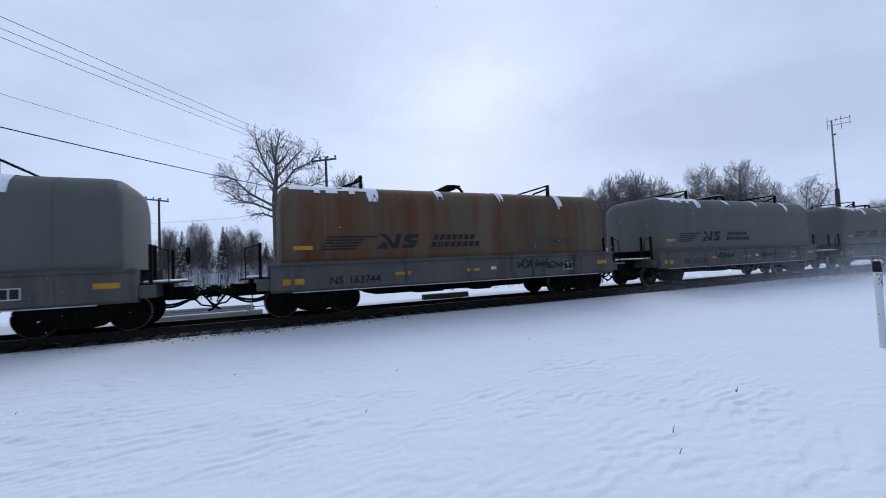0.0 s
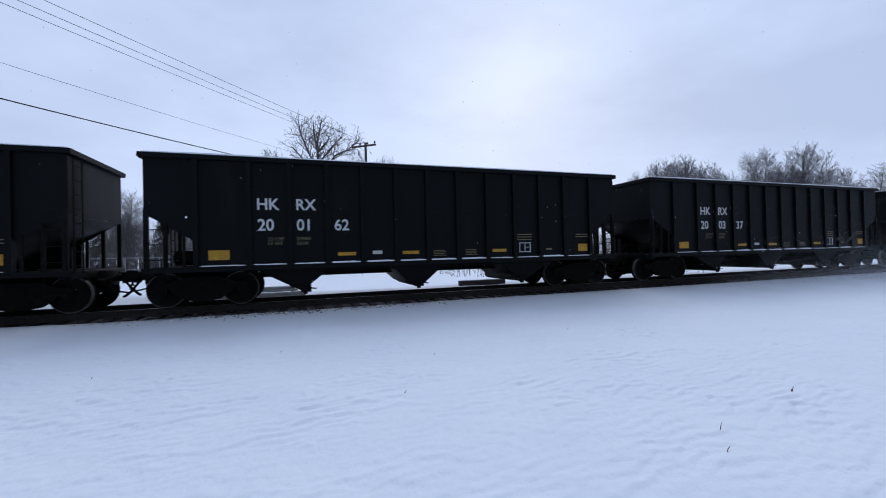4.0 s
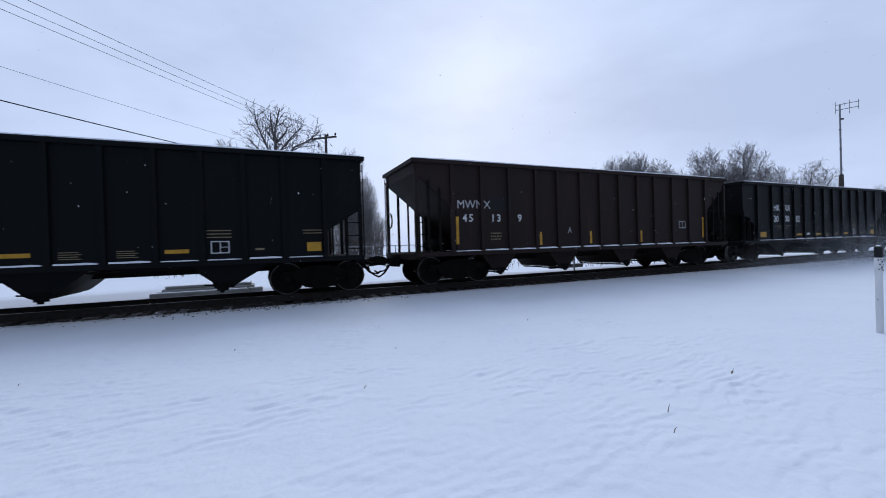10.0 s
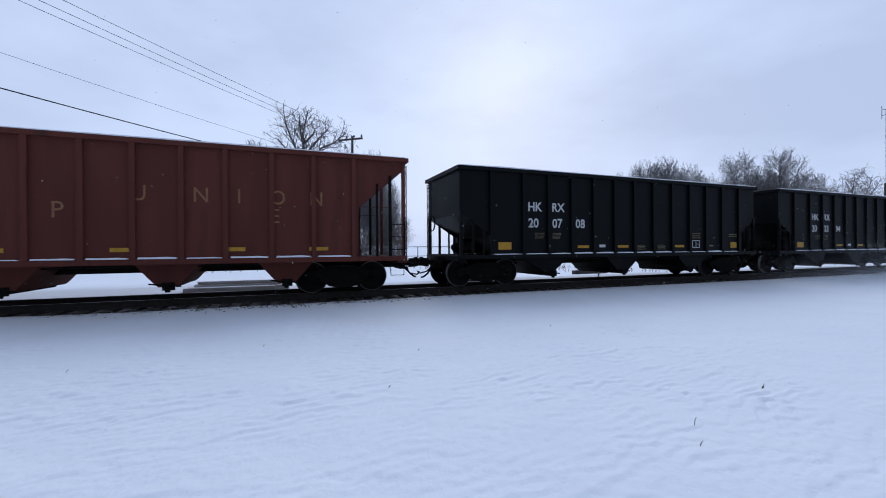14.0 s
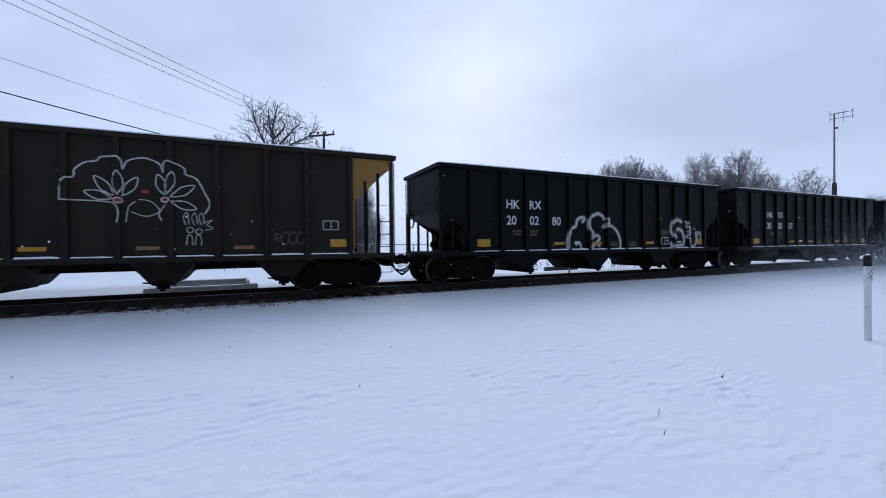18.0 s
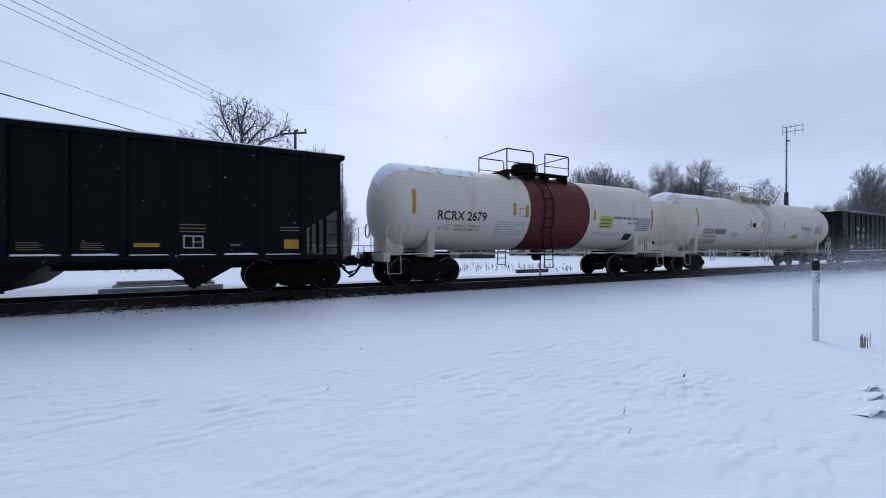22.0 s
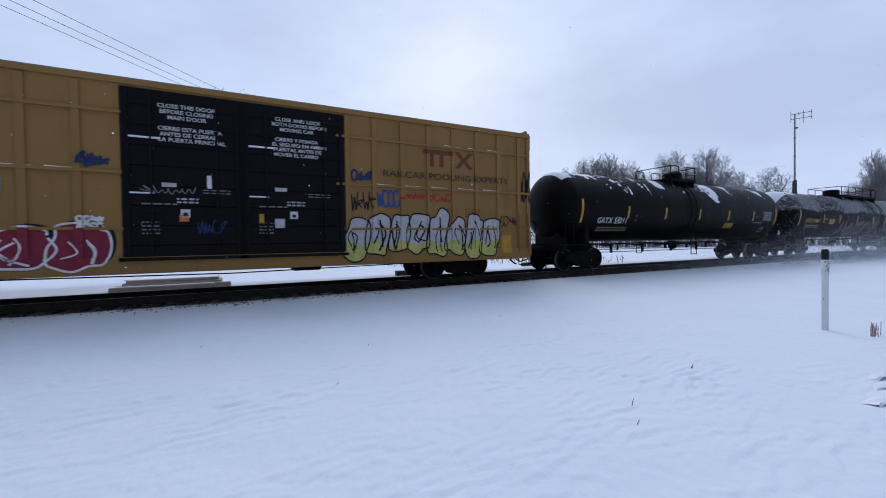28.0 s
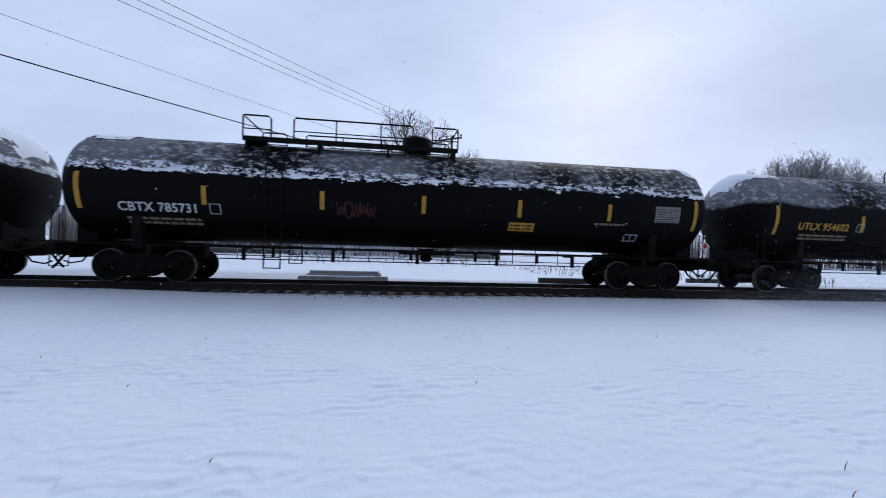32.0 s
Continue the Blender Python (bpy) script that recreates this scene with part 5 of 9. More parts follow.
HKRX_LABEL = "black ribbed open-top hopper car with white stencilled marks and snowy sills"
base = hopper(M_BLACK, HKRX_LABEL)
BLACKS = ((52.3, "200430"), (68.07, "200458"), (83.85, "200162"), (99.9, "200337"), (116.25, "200211"), (132.38, "200013"), (148.5, "200343"), (164.55, "200460"),
          (197.25, "200467"), (229.93, "200082"), (245.87, "200020"), (261.75, "200003"), (294.7, "200708"), (310.75, "200394"), (327.03, "200452"), (343.1, "200023"),
          (375.65, "200280"), (391.42, "200057"), (407.33, "200389"), (423.2, "200255"), (438.9, "200281"), (489.28, "200035"))
black_cars = {}
for _i, (_u, _n) in enumerate(BLACKS):
    _c = base if _i == 0 else copy_thing(base, Matrix.Identity(4))
    black_cars[_n] = place(_c, _u)
for _n, _c in black_cars.items():
    hopper_marks(_c, _n)

RIBS2 = (-6.14, -5.12, -4.1, -2.98, -1.93, -0.86, 0.11, 1.1, 2.12, 3.14, 4.2, 5.22, 6.2)
brown_a = place(hopper(M_BROWN, "dark brown open hopper car with white scrawls and yellow strips", RIBS2, 7.7, 4.0, (6.25, 3.6, 2.4), pockets=POCKETS4), 180.85)
RIBS3 = (-6.37, -5.28, -4.2, -3.07, -2.1, -1.03, -0.04, 0.96, 1.97, 2.95, 4.05, 5.12, 6.22)
RIBS4 = (-6.3, -5.2, -4.2, -3.15, -2.1, -1.09, -0.15, 0.79, 1.84, 2.85, 3.99, 5.01, 6.22)
brown_b = place(hopper(M_BROWN, "dark brown open hopper car with white stencilled numbers and yellow uprights", RIBS3, 7.65, 4.0, (6.25, 3.6, 2.4), pockets=POCKETS4), 213.7)
red_car = place(hopper(M_RED, "oxide-red open hopper car with a blackened end", RIBS3, 7.75, 4.0, (6.4, 3.7, 2.5), M_BROWN, POCKETS4), 278.0)
olive_car = place(hopper(M_OLIVE, "faded black open hopper car with a large white outlined graffiti piece", RIBS4, 7.5, 4.0, (6.25, 3.7, 2.5), None, POCKETS4), 359.45)

coil_a = place(coil_car(M_GREY, M_SILL, "grey coil car with a smooth steel cover"), -8.75)
coil_b = place(coil_car(M_RUSTY, M_SILL, "rust-stained coil car with a tan-brown steel cover"), 6.45)
coil_c = place(coil_car(M_GREY, M_SILL, "grey coil car with black stripes on its cover", 3.84), 21.4)
coil_d = place(coil_car(M_GREY, M_SILL, "grey coil car with black stripes on its cover", 3.72), 36.95)

tank_a, trim_a = tank_car(M_WHITE, "white tank car with a dark red band round its middle", 6.95, truck_x=5.25, pull=7.75, light=True)
dome(tank_a, M_IRON, M_IRON, -1.9, 1.3, -0.3, rail=0.85, beam=False, r=0.5)
place(tank_a, 454.4)
tank_b, trim_b = tank_car(M_WHITE, "long white tank car with a white railed platform", 8.75, truck_x=7.2, pull=9.47, light=True)
dome(tank_b, trim_b, M_WHITE, -2.4, 1.35, -0.45, beam=False, r=0.38)
place(tank_b, 471.64)
tanks = {}
CRUSTS = {"utlx": crusted_tank("rimed_black_tank_paint", 2.95, -0.01, 0.0), "prox": crusted_tank("snow_lipped_black_tank_paint", 3.10, 0.12, 0.08),
          "cbtx": crusted_tank("half_bare_black_tank_paint", 3.10, 0.07, 0.0)}
CRUSTS["utlx2"] = CRUSTS["last"] = CRUSTS["utlx"]
# car, its middle, half length, pulling face, truck, platform from, to, housing, ladder, lengths of railing
for _k, _u, _h, _p, _t, _d, _l, _r in (("gatx", 585.1, 8.7, 9.5, 7.25, (-1.2, 0.8, 0.4), -0.25, None), ("utlx", 604.9, 9.75, 10.3, 7.7, (-1.2, 5.1, -0.05), 4.35, ((-1.2, 4.1), (4.3, 5.1))),
                                       ("prox", 625.9, 10.0, 10.5, 7.75, (-1.15, 4.95, 0.0), 4.3, ((-1.15, 1.4), (1.7, 4.95))), ("cbtx", 646.75, 9.75, 10.35, 7.6, (-5.05, 1.19, 0.0), -4.02, ((-5.05, -4.28), (-3.65, -0.18), (0.4, 1.19))),
                                       ("utlx2", 667.5, 9.75, 10.35, 7.6, (-1.2, 5.1, -0.05), 4.35, ((-1.2, 4.1), (4.3, 5.1))), ("last", 688.1, 9.75, 10.35, 7.6, (-1.2, 5.1, -0.05), 4.35, None)):
    _c, _tr = tank_car(CRUSTS.get(_k, M_TANK), "long black tank car crusted with frozen snow", _h, truck_x=_t, pull=_p)
    dome(_c, _tr, M_TANK, *_d, xl=_l, cuts=_r)
    tanks[_k] = place(_c, _u)

hop_rust = place(covered_hopper(M_HOPPER, "rust-streaked pale covered hopper car with faded lettering"), 505.9)
hop_grey = place(covered_hopper(M_LIGHTGREY, "light grey round-sided covered hopper car with graffiti", ribs=False, round_side=True), 524.15)
box_y = place(box_car(M_YELLOW, "bright yellow high box car with pink and teal graffiti"), 543.82)
box_t = place(box_car(M_TAN, "tan high box car with black double doors and graffiti", deep=True), 564.8)


# ---- paint on the cars: writing, logos as plain shapes, graffiti ----
M_P = {}
for _k, _c in dict(pink=(0.42, 0.20, 0.19), lilac=(0.33, 0.23, 0.36), teal=(0.07, 0.33, 0.29), skyblue=(0.06, 0.36, 0.50), maroon=(0.21, 0.025, 0.045), black=(0.012, 0.011, 0.012),
                   white=(0.66, 0.66, 0.66), silver=(0.44, 0.44, 0.46), lemon=(0.48, 0.46, 0.14), red=(0.38, 0.035, 0.03), blue=(0.035, 0.07, 0.25), navy=(0.02, 0.035, 0.10), orange=(0.5, 0.16, 0.06),
                   rust=(0.16, 0.05, 0.025), greengrey=(0.20, 0.27, 0.25), wine=(0.13, 0.03, 0.035), rose=(0.34, 0.14, 0.13), ghost=(0.19, 0.19, 0.185), dim=(0.075, 0.074, 0.072), brownish=(0.24, 0.12, 0.06), oldletter=(0.105, 0.088, 0.075), starblue=(0.33, 0.36, 0.46), faintred=(0.045, 0.011, 0.012), patch=(0.25, 0.24, 0.225), dusk=(0.105, 0.056, 0.058)).items():
    M_P[_k] = mat(_k + "_spray_paint", _c, 0.65, vary=0.22, scale=7, bump=0.03)


def drape(me, ribs, w, y0, y1):
    """Lays a flat mesh of paint over a ribbed side: at y0 on the sheet, y1 on the ribs."""
    bm = bmesh.new()
    bm.from_mesh(me)
    lo, hi = min(v.co.x for v in bm.verts), max(v.co.x for v in bm.verts)
    for r in ribs:
        for x in (r - w - 0.004, r - w, r + w, r + w + 0.004):
            if lo < x < hi:
                bmesh.ops.bisect_plane(bm, geom=bm.verts[:] + bm.edges[:] + bm.faces[:], plane_co=(x, 0, 0), plane_no=(1, 0, 0))
    for v in bm.verts:
        v.co.y += y1 if any(abs(v.co.x - r) <= w + 0.001 for r in ribs) else y0
    bm.to_mesh(me)
    bm.free()


def paint_on(car, name, geo, material, surf, layer=0, label=""):
    """surf: ('flat', y) | ('ribs', ribs, half width, y of sheet, y of ribs) | ('tank', R, zc)."""
    me = geo if isinstance(geo, bpy.types.Mesh) else geo.mesh(name, material)
    d = -0.004 - 0.0035 * layer
    if surf[0] == "flat":
        for v in me.vertices:
            v.co.y += surf[1] + d
    elif surf[0] == "ribs":
        if len(surf) > 5:
            bm = bmesh.new()
            bm.from_mesh(me)
            for z in (surf[5], surf[5] + 0.004):
                bmesh.ops.bisect_plane(bm, geom=bm.verts[:] + bm.edges[:] + bm.faces[:], plane_co=(0, 0, z), plane_no=(0, 0, 1))
            bm.to_mesh(me)
            bm.free()
        drape(me, surf[1], surf[2], surf[3] + d, surf[4] + d)
        if len(surf) > 5:
            for v in me.vertices:
                if v.co.z <= surf[5] + 0.001:
                    v.co.y = surf[4] + d
    else:
        bm = bmesh.new()
        bm.from_mesh(me)
        zs = [v.co.z for v in bm.verts]
        z = min(zs) + 0.12
        while z < max(zs):
            bmesh.ops.bisect_plane(bm, geom=bm.verts[:] + bm.edges[:] + bm.faces[:], plane_co=(0, 0, z), plane_no=(0, 0, 1))
            z += 0.12
        for v in bm.verts:
            v.co.y = -math.sqrt(max(0.02, (surf[1] - d) ** 2 - (v.co.z - surf[2]) ** 2))
        bm.to_mesh(me)
        bm.free()
    return part(name, me, None, car, label)


def flat_poly(g, pts):
    g.add([(x, 0, z) for x, z in pts], [tuple(range(len(pts)))])


def ribbon(g, pts, w):
    """A flat band of paint along a line."""
    ps = [Vector((p[0], p[1])) for p in pts]
    vs = []
    for i, p in enumerate(ps):
        d = ps[min(i + 1, len(ps) - 1)] - ps[max(i - 1, 0)]
        d = d.normalized() if d.length > 1e-6 else Vector((1, 0))
        n = Vector((-d.y, d.x)) * w / 2
        vs += [(p.x + n.x, 0, p.y + n.y), (p.x - n.x, 0, p.y - n.y)]
    g.add(vs, [(2 * i, 2 * i + 1, 2 * i + 3, 2 * i + 2) for i in range(len(ps) - 1)])


def tag(car, x0, z0, w, h, seed, material, surf, n=5, width=0.03, layer=3):
    """A quick scrawl: joined loops and strokes that spell nothing."""
    rng = random.Random(seed)
    g = G()
    for k in range(n):
        cx = x0 + w * (k + 0.5) / n
        kind = rng.random()
        a = w / n * 0.55
        if kind < 0.4:
            pts = [(cx - a + rng.uniform(-.2, .2) * a, z0 + h * rng.uniform(0.6, 1)), (cx - a * 0.5, z0 + h * rng.uniform(0, 0.2)), (cx, z0 + h * rng.uniform(0.5, 0.9)),
                   (cx + a * 0.5, z0 + h * rng.uniform(0, 0.3)), (cx + a, z0 + h * rng.uniform(0.6, 1.05))]
        elif kind < 0.75:
            pts = [(cx + a * math.cos(t) * rng.uniform(0.7, 1.1), z0 + h * (0.5 + 0.48 * math.sin(t))) for t in [0.6 + i * 0.8 for i in range(8)]]
        else:
            pts = [(cx - a, z0 + h * rng.uniform(0, 1)), (cx + a, z0 + h * rng.uniform(0, 1)), (cx - a * 0.6, z0 + h * rng.uniform(0, 1)), (cx + a * rng.random(), z0 + h * rng.uniform(0, 0.4))]
        ribbon(g, curve(pts), width)
    paint_on(car, "graffiti_tag", g, material, surf, layer, "scrawled spray-paint tag")


def graffiti_piece(car, x0, x1, z0, z1, n, seed, fill, line, shade, surf, width=0.035, lower=None, label=""):
    """Swollen interlocking letter shapes that spell nothing, one after the other: shadow, fill, outline, strokes inside."""
    rng = random.Random(seed)
    pitch = (x1 - x0) / n
    for k in range(n):
        sh, fi, li, lo = G(), G(), G(), G()
        cx, cz = x0 + pitch * (k + 0.5), (z0 + z1) / 2 + rng.uniform(-0.06, 0.06) * (z1 - z0)
        rx, rz = pitch * rng.uniform(0.55, 0.68), (z1 - z0) * rng.uniform(0.42, 0.52)
        pts = []
        m = 12
        for i in range(m):
            t = i * 2 * math.pi / m
            c, s = math.cos(t), math.sin(t)
            e = 0.62
            rad = rng.uniform(0.74, 1.08)
            pts.append((cx + rx * rad * math.copysign(abs(c) ** e, c) + 0.16 * rz * s, cz + rz * rad * math.copysign(abs(s) ** e, s)))
        ring = curve(pts + pts[:3], 4)[4:4 + 4 * m]
        ring = [(p.x, max(p.y, z0 - 0.02)) for p in ring]
        flat_poly(fi, ring)
        flat_poly(sh, [(x + 0.09, z + 0.06) for x, z in ring])
        ribbon(li, ring + ring[:2], width)
        if lower:
            flat_poly(lo, [(x, min(z, z0 + (z1 - z0) * (0.36 + 0.05 * math.sin(7 * x)))) for x, z in ring])
        for _ in range(3):
            a = rng.uniform(-0.5, 0.5)
            p = [(cx + rx * a, cz + rz * rng.uniform(0.2, 0.7)), (cx + rx * (a + rng.uniform(-0.5, 0.5)), cz + rz * rng.uniform(-0.2, 0.2)), (cx + rx * (a + rng.uniform(-0.4, 0.4)), cz - rz * rng.uniform(0.3, 0.8))]
            ribbon(li, curve(p), width * rng.uniform(0.6, 1.3))
        d = 0.25 * (k % 2)
        if shade:
            paint_on(car, "graffiti_shadow", sh, shade, surf, d)
        paint_on(car, "graffiti_fill", fi, fill, surf, 1 + d, label or "spray-painted graffiti letter")
        if lower:
            paint_on(car, "graffiti_fill", lo, lower, surf, 2 + d)
        paint_on(car, "graffiti_outline", li, line, surf, 3 + d)


def word_piece(car, letters, surf, fill, line, shade, bold=0.05, shear=0.0, edge=0.05, drop=0.2):
    """A readable graffiti word: each heavy letter swollen to fill its own box (x0, x1, z0, z1)."""
    def layer(ch, box, material, grow, dx, lay, nm, label=""):
        cu = bpy.data.curves.new("graffiti", "FONT")
        cu.body, cu.size, cu.offset, cu.resolution_u, cu.shear = ch, 1.37, bold, 4, shear
        tmp = bpy.data.objects.new("graffiti", cu)
        me = bpy.data.meshes.new_from_object(tmp)
        bpy.data.objects.remove(tmp)
        bpy.data.curves.remove(cu)
        xs_, ys_ = [v.co.x for v in me.vertices], [v.co.y for v in me.vertices]
        x0, x1, z0, z1 = box[0] - grow, box[1] + grow, max(box[2] - grow, 0.64), box[3] + grow
        for v in me.vertices:
            u, w = (v.co.x - min(xs_)) / (max(xs_) - min(xs_)), (v.co.y - min(ys_)) / (max(ys_) - min(ys_))
            x, z = x0 + (x1 - x0) * u, z0 + (z1 - z0) * w
            v.co = (x + dx, 0, z + (0.05 * math.sin(2.3 * x) + 0.03 * math.sin(6.1 * x + 1)) * w)
        me.materials.clear()
        me.materials.append(material)
        paint_on(car, nm, me, material, surf, lay, label)

    for ch, *box in letters:
        g = G()
        k = drop
        x0, x1, z0, z1 = box
        flat_poly(g, [(x0 + 0.02, z0 + 0.05), (x1 + k, z0 + 0.05), (x1 + k + 0.03, z1 - 0.12), (x1 + k * 0.6, z1 + 0.07), (x0 + 0.1, z1 + 0.06)])
        paint_on(car, "graffiti_shadow", g, shade, surf, 1)
        layer(ch, box, line, edge, 0, 2, "graffiti_outline")
        layer(ch, box, fill, 0.0, 0, 3, "graffiti_fill", "swollen spray-painted graffiti letter")


def spray_cloud(car, blobs, material, surf, seed):
    rng = random.Random(seed)
    for x0, x1, z0, z1 in blobs:
        pts = []
        for i in range(28):
            t = i * math.pi / 14
            r = 1 + 0.1 * math.sin(6 * t + x0) + rng.uniform(-0.06, 0.06)
            c, q = math.cos(t), math.sin(t)
            pts.append(((x0 + x1) / 2 + (x1 - x0) / 2 * r * math.copysign(abs(c) ** 0.8, c), max(z0, (z0 + z1) / 2 + (z1 - z0) / 2 * r * math.copysign(abs(q) ** 0.8, q))))
        g = G()
        flat_poly(g, pts)
        paint_on(car, "graffiti_cloud", g, material, surf, 0)


def bars(car, x, z, w, h, rows, material, surf, gap=0.55, seed=1, name="stencil_line"):
    """Lines of writing too small to read."""
    rng = random.Random(seed)
    g = G()
    for k in range(rows):
        zz = z + h * (rows - 1 - k) / rows
        xx = x
        while xx < x + w:
            ww = rng.uniform(0.08, 0.3) * min(1, w)
            flat_poly(g, [(xx, zz), (min(xx + ww, x + w), zz), (min(xx + ww, x + w), zz + h / rows * gap), (xx, zz + h / rows * gap)])
            xx += ww + 0.04
    paint_on(car, name, g, material, surf, 0)


def rect(car, x, z, w, h, material, surf, layer=0, name="painted_panel"):
    g = G()
    flat_poly(g, [(x, z), (x + w, z), (x + w, z + h), (x, z + h)])
    paint_on(car, name, g, material, surf, layer)


def box_outline(car, x, z, w, h, t, material, surf, cols=1):
    g = G()
    for a, b, c, d in ((x, z, w, t), (x, z + h - t, w, t), (x, z, t, h), (x + w - t, z, t, h)) + tuple((x + w * k / cols - t / 2, z, t, h) for k in range(1, cols)):
        flat_poly(g, [(a, b), (a + c, b), (a + c, b + d), (a, b + d)])
    paint_on(car, "stencil_frame", g, material, surf, 1)


# coil cars: five leaning stripes, a block mark and two bars in place of the owner's name
def coil_marks(car, number):
    F = ("flat", -1.54)
    g = G()
    for k in range(5):
        z = 2.02 + 0.085 * k
        x0 = -3.55 + 0.06 * k
        x1 = -2.25 + 0.16 * k
        flat_poly(g, [(x0, z), (x1, z), (x1 + 0.04, z + 0.045), (x0 + 0.03, z + 0.045)])
    flat_poly(g, [(-1.62, 2.02), (-1.2, 2.02), (-1.3, 2.22), (-1.42, 2.22)])
    flat_poly(g, [(-1.55, 2.46), (-1.28, 2.46), (-0.98, 2.14), (-0.92, 2.46), (-0.72, 2.46), (-0.86, 2.03), (-1.08, 2.03), (-1.3, 2.33)])
    flat_poly(g, [(-0.70, 2.03), (-0.28, 2.03), (-0.18, 2.12), (-0.14, 2.25), (-0.5, 2.30), (-0.12, 2.34), (-0.06, 2.46), (-0.48, 2.46), (-0.62, 2.38), (-0.62, 2.24), (-0.34, 2.17), (-0.72, 2.13)])
    x = 0.14
    for k in range(7):
        flat_poly(g, [(x, 2.27), (x + 0.13, 2.27), (x + 0.17, 2.43), (x + 0.04, 2.43)])
        x += 0.175
    x = 0.06
    for k in range(8):
        flat_poly(g, [(x, 2.04), (x + 0.14, 2.04), (x + 0.18, 2.20), (x + 0.04, 2.20)])
        x += 0.18
    g.v = [(np.interp(x - 1.2, (-4.75, -2.81), (-4.83, -3.45)) if x < -1.65 else np.interp(x - 1.2, (-2.82, -1.26), (-3.23, -1.86)) if x < -0.03 else np.interp(x - 1.2, (-1.14, 0.3), (-1.49, 0.29)), y, z - 0.17) for x, y, z in g.v]
    for k, f in enumerate(g.f):
        one = G().add([g.v[i] for i in f], [tuple(range(len(f)))])
        paint_on(car, "painted_stripe" if k < 5 else "owner_mark" if k < 8 else "painted_bar", one, M_LETTERDARK, F, 1, "black leaning stripe" if k < 5 else "")
    S = ("flat", -1.6)
    lettering(car, "NS", -4.63, -1.606, 0.88, 0.22, M_LETTERDARK, 1.05, bold=0.006)
    lettering(car, number, -4.1, -1.606, 0.88, 0.22, M_LETTERDARK, 1.05, bold=0.006)
    rect(car, -5.85, 0.92, 0.55, 0.16, M_PLATE, S, name="reflective_strip")
    rect(car, 5.33, 1.08, 0.5, 0.13, M_PLATE, S, name="reflective_strip")
    rect(car, -5.56, 1.87, 0.52, 0.11, M_PLATE, F, name="reflective_strip")
    for x in (-2.69, -0.27):
        rect(car, x, 1.05, 0.48, 0.09, M_PLATE, S, name="reflective_strip")
    rect(car, 0.63, 1.07, 0.21, 0.1, M_LETTER, S, name="data_plate")
    rect(car, 3.71, 0.93, 0.4, 0.26, M_LETTERDARK, S, 0, "inspection_panel")
    box_outline(car, 3.71, 0.93, 0.4, 0.26, 0.025, M_LETTER, S, 2)


coil_marks(coil_b, "163744")
coil_marks(coil_c, "163115")
coil_marks(coil_d, "168719")
coil_marks(coil_a, "163690")
_S = ("flat", -1.6)
M_TAGDARK = mat("faded_green_black_spray", (0.014, 0.03, 0.034), 0.7, vary=0.2, scale=4.0)
for _c, _q in ((coil_b, (1.7, 2.9, 0.2)), (coil_c, (-2.3, 1.15, 0.15))):
    tag(_c, _q[0], 1.06, 1.25, _q[2] + 0.1, 21, M_TAGDARK, _S, 6, 0.05)
    tag(_c, _q[1], 1.04, 1.3, _q[2], 22, M_TAGDARK, _S, 6, 0.05)
tag(coil_b, 2.6, 1.85, 1.7, 0.3, 23, M_P["dim"], ("flat", -1.54), 7, 0.03)

# black hoppers: tags on some
HR = ("ribs", RIBS, 0.06, -1.5, -1.585)
for _n, _x, _z, _w, _h, _m, _k, _t in (("200020", -6.15, 1.85, 1.0, 0.3, "ghost", 7, 0.03), ("200458", -4.4, 1.6, 0.6, 0.25, "dim", 5, 0.02), ("200458", 1.2, 1.6, 0.5, 0.3, "dim", 4, 0.02), ("200337", 3.9, 1.3, 1.6, 0.5, "dim", 5, 0.03),
                                       ("200343", 0.35, 1.42, 0.25, 0.32, "ghost", 2, 0.03), ("200452", -0.75, 1.8, 0.3, 0.3, "dim", 3, 0.03), ("200255", 0.4, 1.35, 0.3, 0.35, "wine", 2, 0.04), ("200003", 0.45, 1.35, 0.3, 0.35, "wine", 2, 0.05),
                                       ("200389", 0.4, 1.35, 0.25, 0.35, "ghost", 2, 0.025), ("200211", 0.4, 1.35, 0.25, 0.35, "dim", 2, 0.03)):
    tag(black_cars[_n], _x, _z, _w, _h, sum(map(ord, _n)), M_P[_m], HR, _k, _t)
tag(black_cars["200020"], -5.92, 1.52, 0.55, 0.28, 31, M_P["ghost"], HR, 5, 0.028)
_g, _h = G(), G()
for _pts, _w in (([(4.6, 2.2), (4.3, 2.31), (4.0, 2.22), (3.87, 1.95), (3.95, 1.68), (4.28, 1.5)], 0.12), ([(4.15, 1.78), (4.35, 1.9), (4.62, 1.78), (4.72, 1.45), (4.65, 1.22), (4.3, 1.18), (3.95, 1.18), (3.86, 1.35)], 0.12),
                 ([(4.78, 2.22), (4.95, 2.2), (4.9, 2.0), (5.08, 1.97), (4.98, 1.78), (5.1, 1.73), (4.86, 1.55), (5.04, 1.5), (5.1, 1.22), (5.35, 1.14), (5.55, 1.3), (5.56, 1.55), (5.5, 1.78)], 0.075),
                 ([(5.48, 1.88), (5.52, 1.9)], 0.06), ([(5.64, 1.5), (5.64, 1.78), (5.74, 1.72), (5.66, 1.64)], 0.05), ([(5.9, 1.76), (5.8, 1.7), (5.9, 1.6), (5.82, 1.5)], 0.05)):
    ribbon(_g, curve(_pts), _w)
    ribbon(_h, curve(_pts), _w * 2.1)
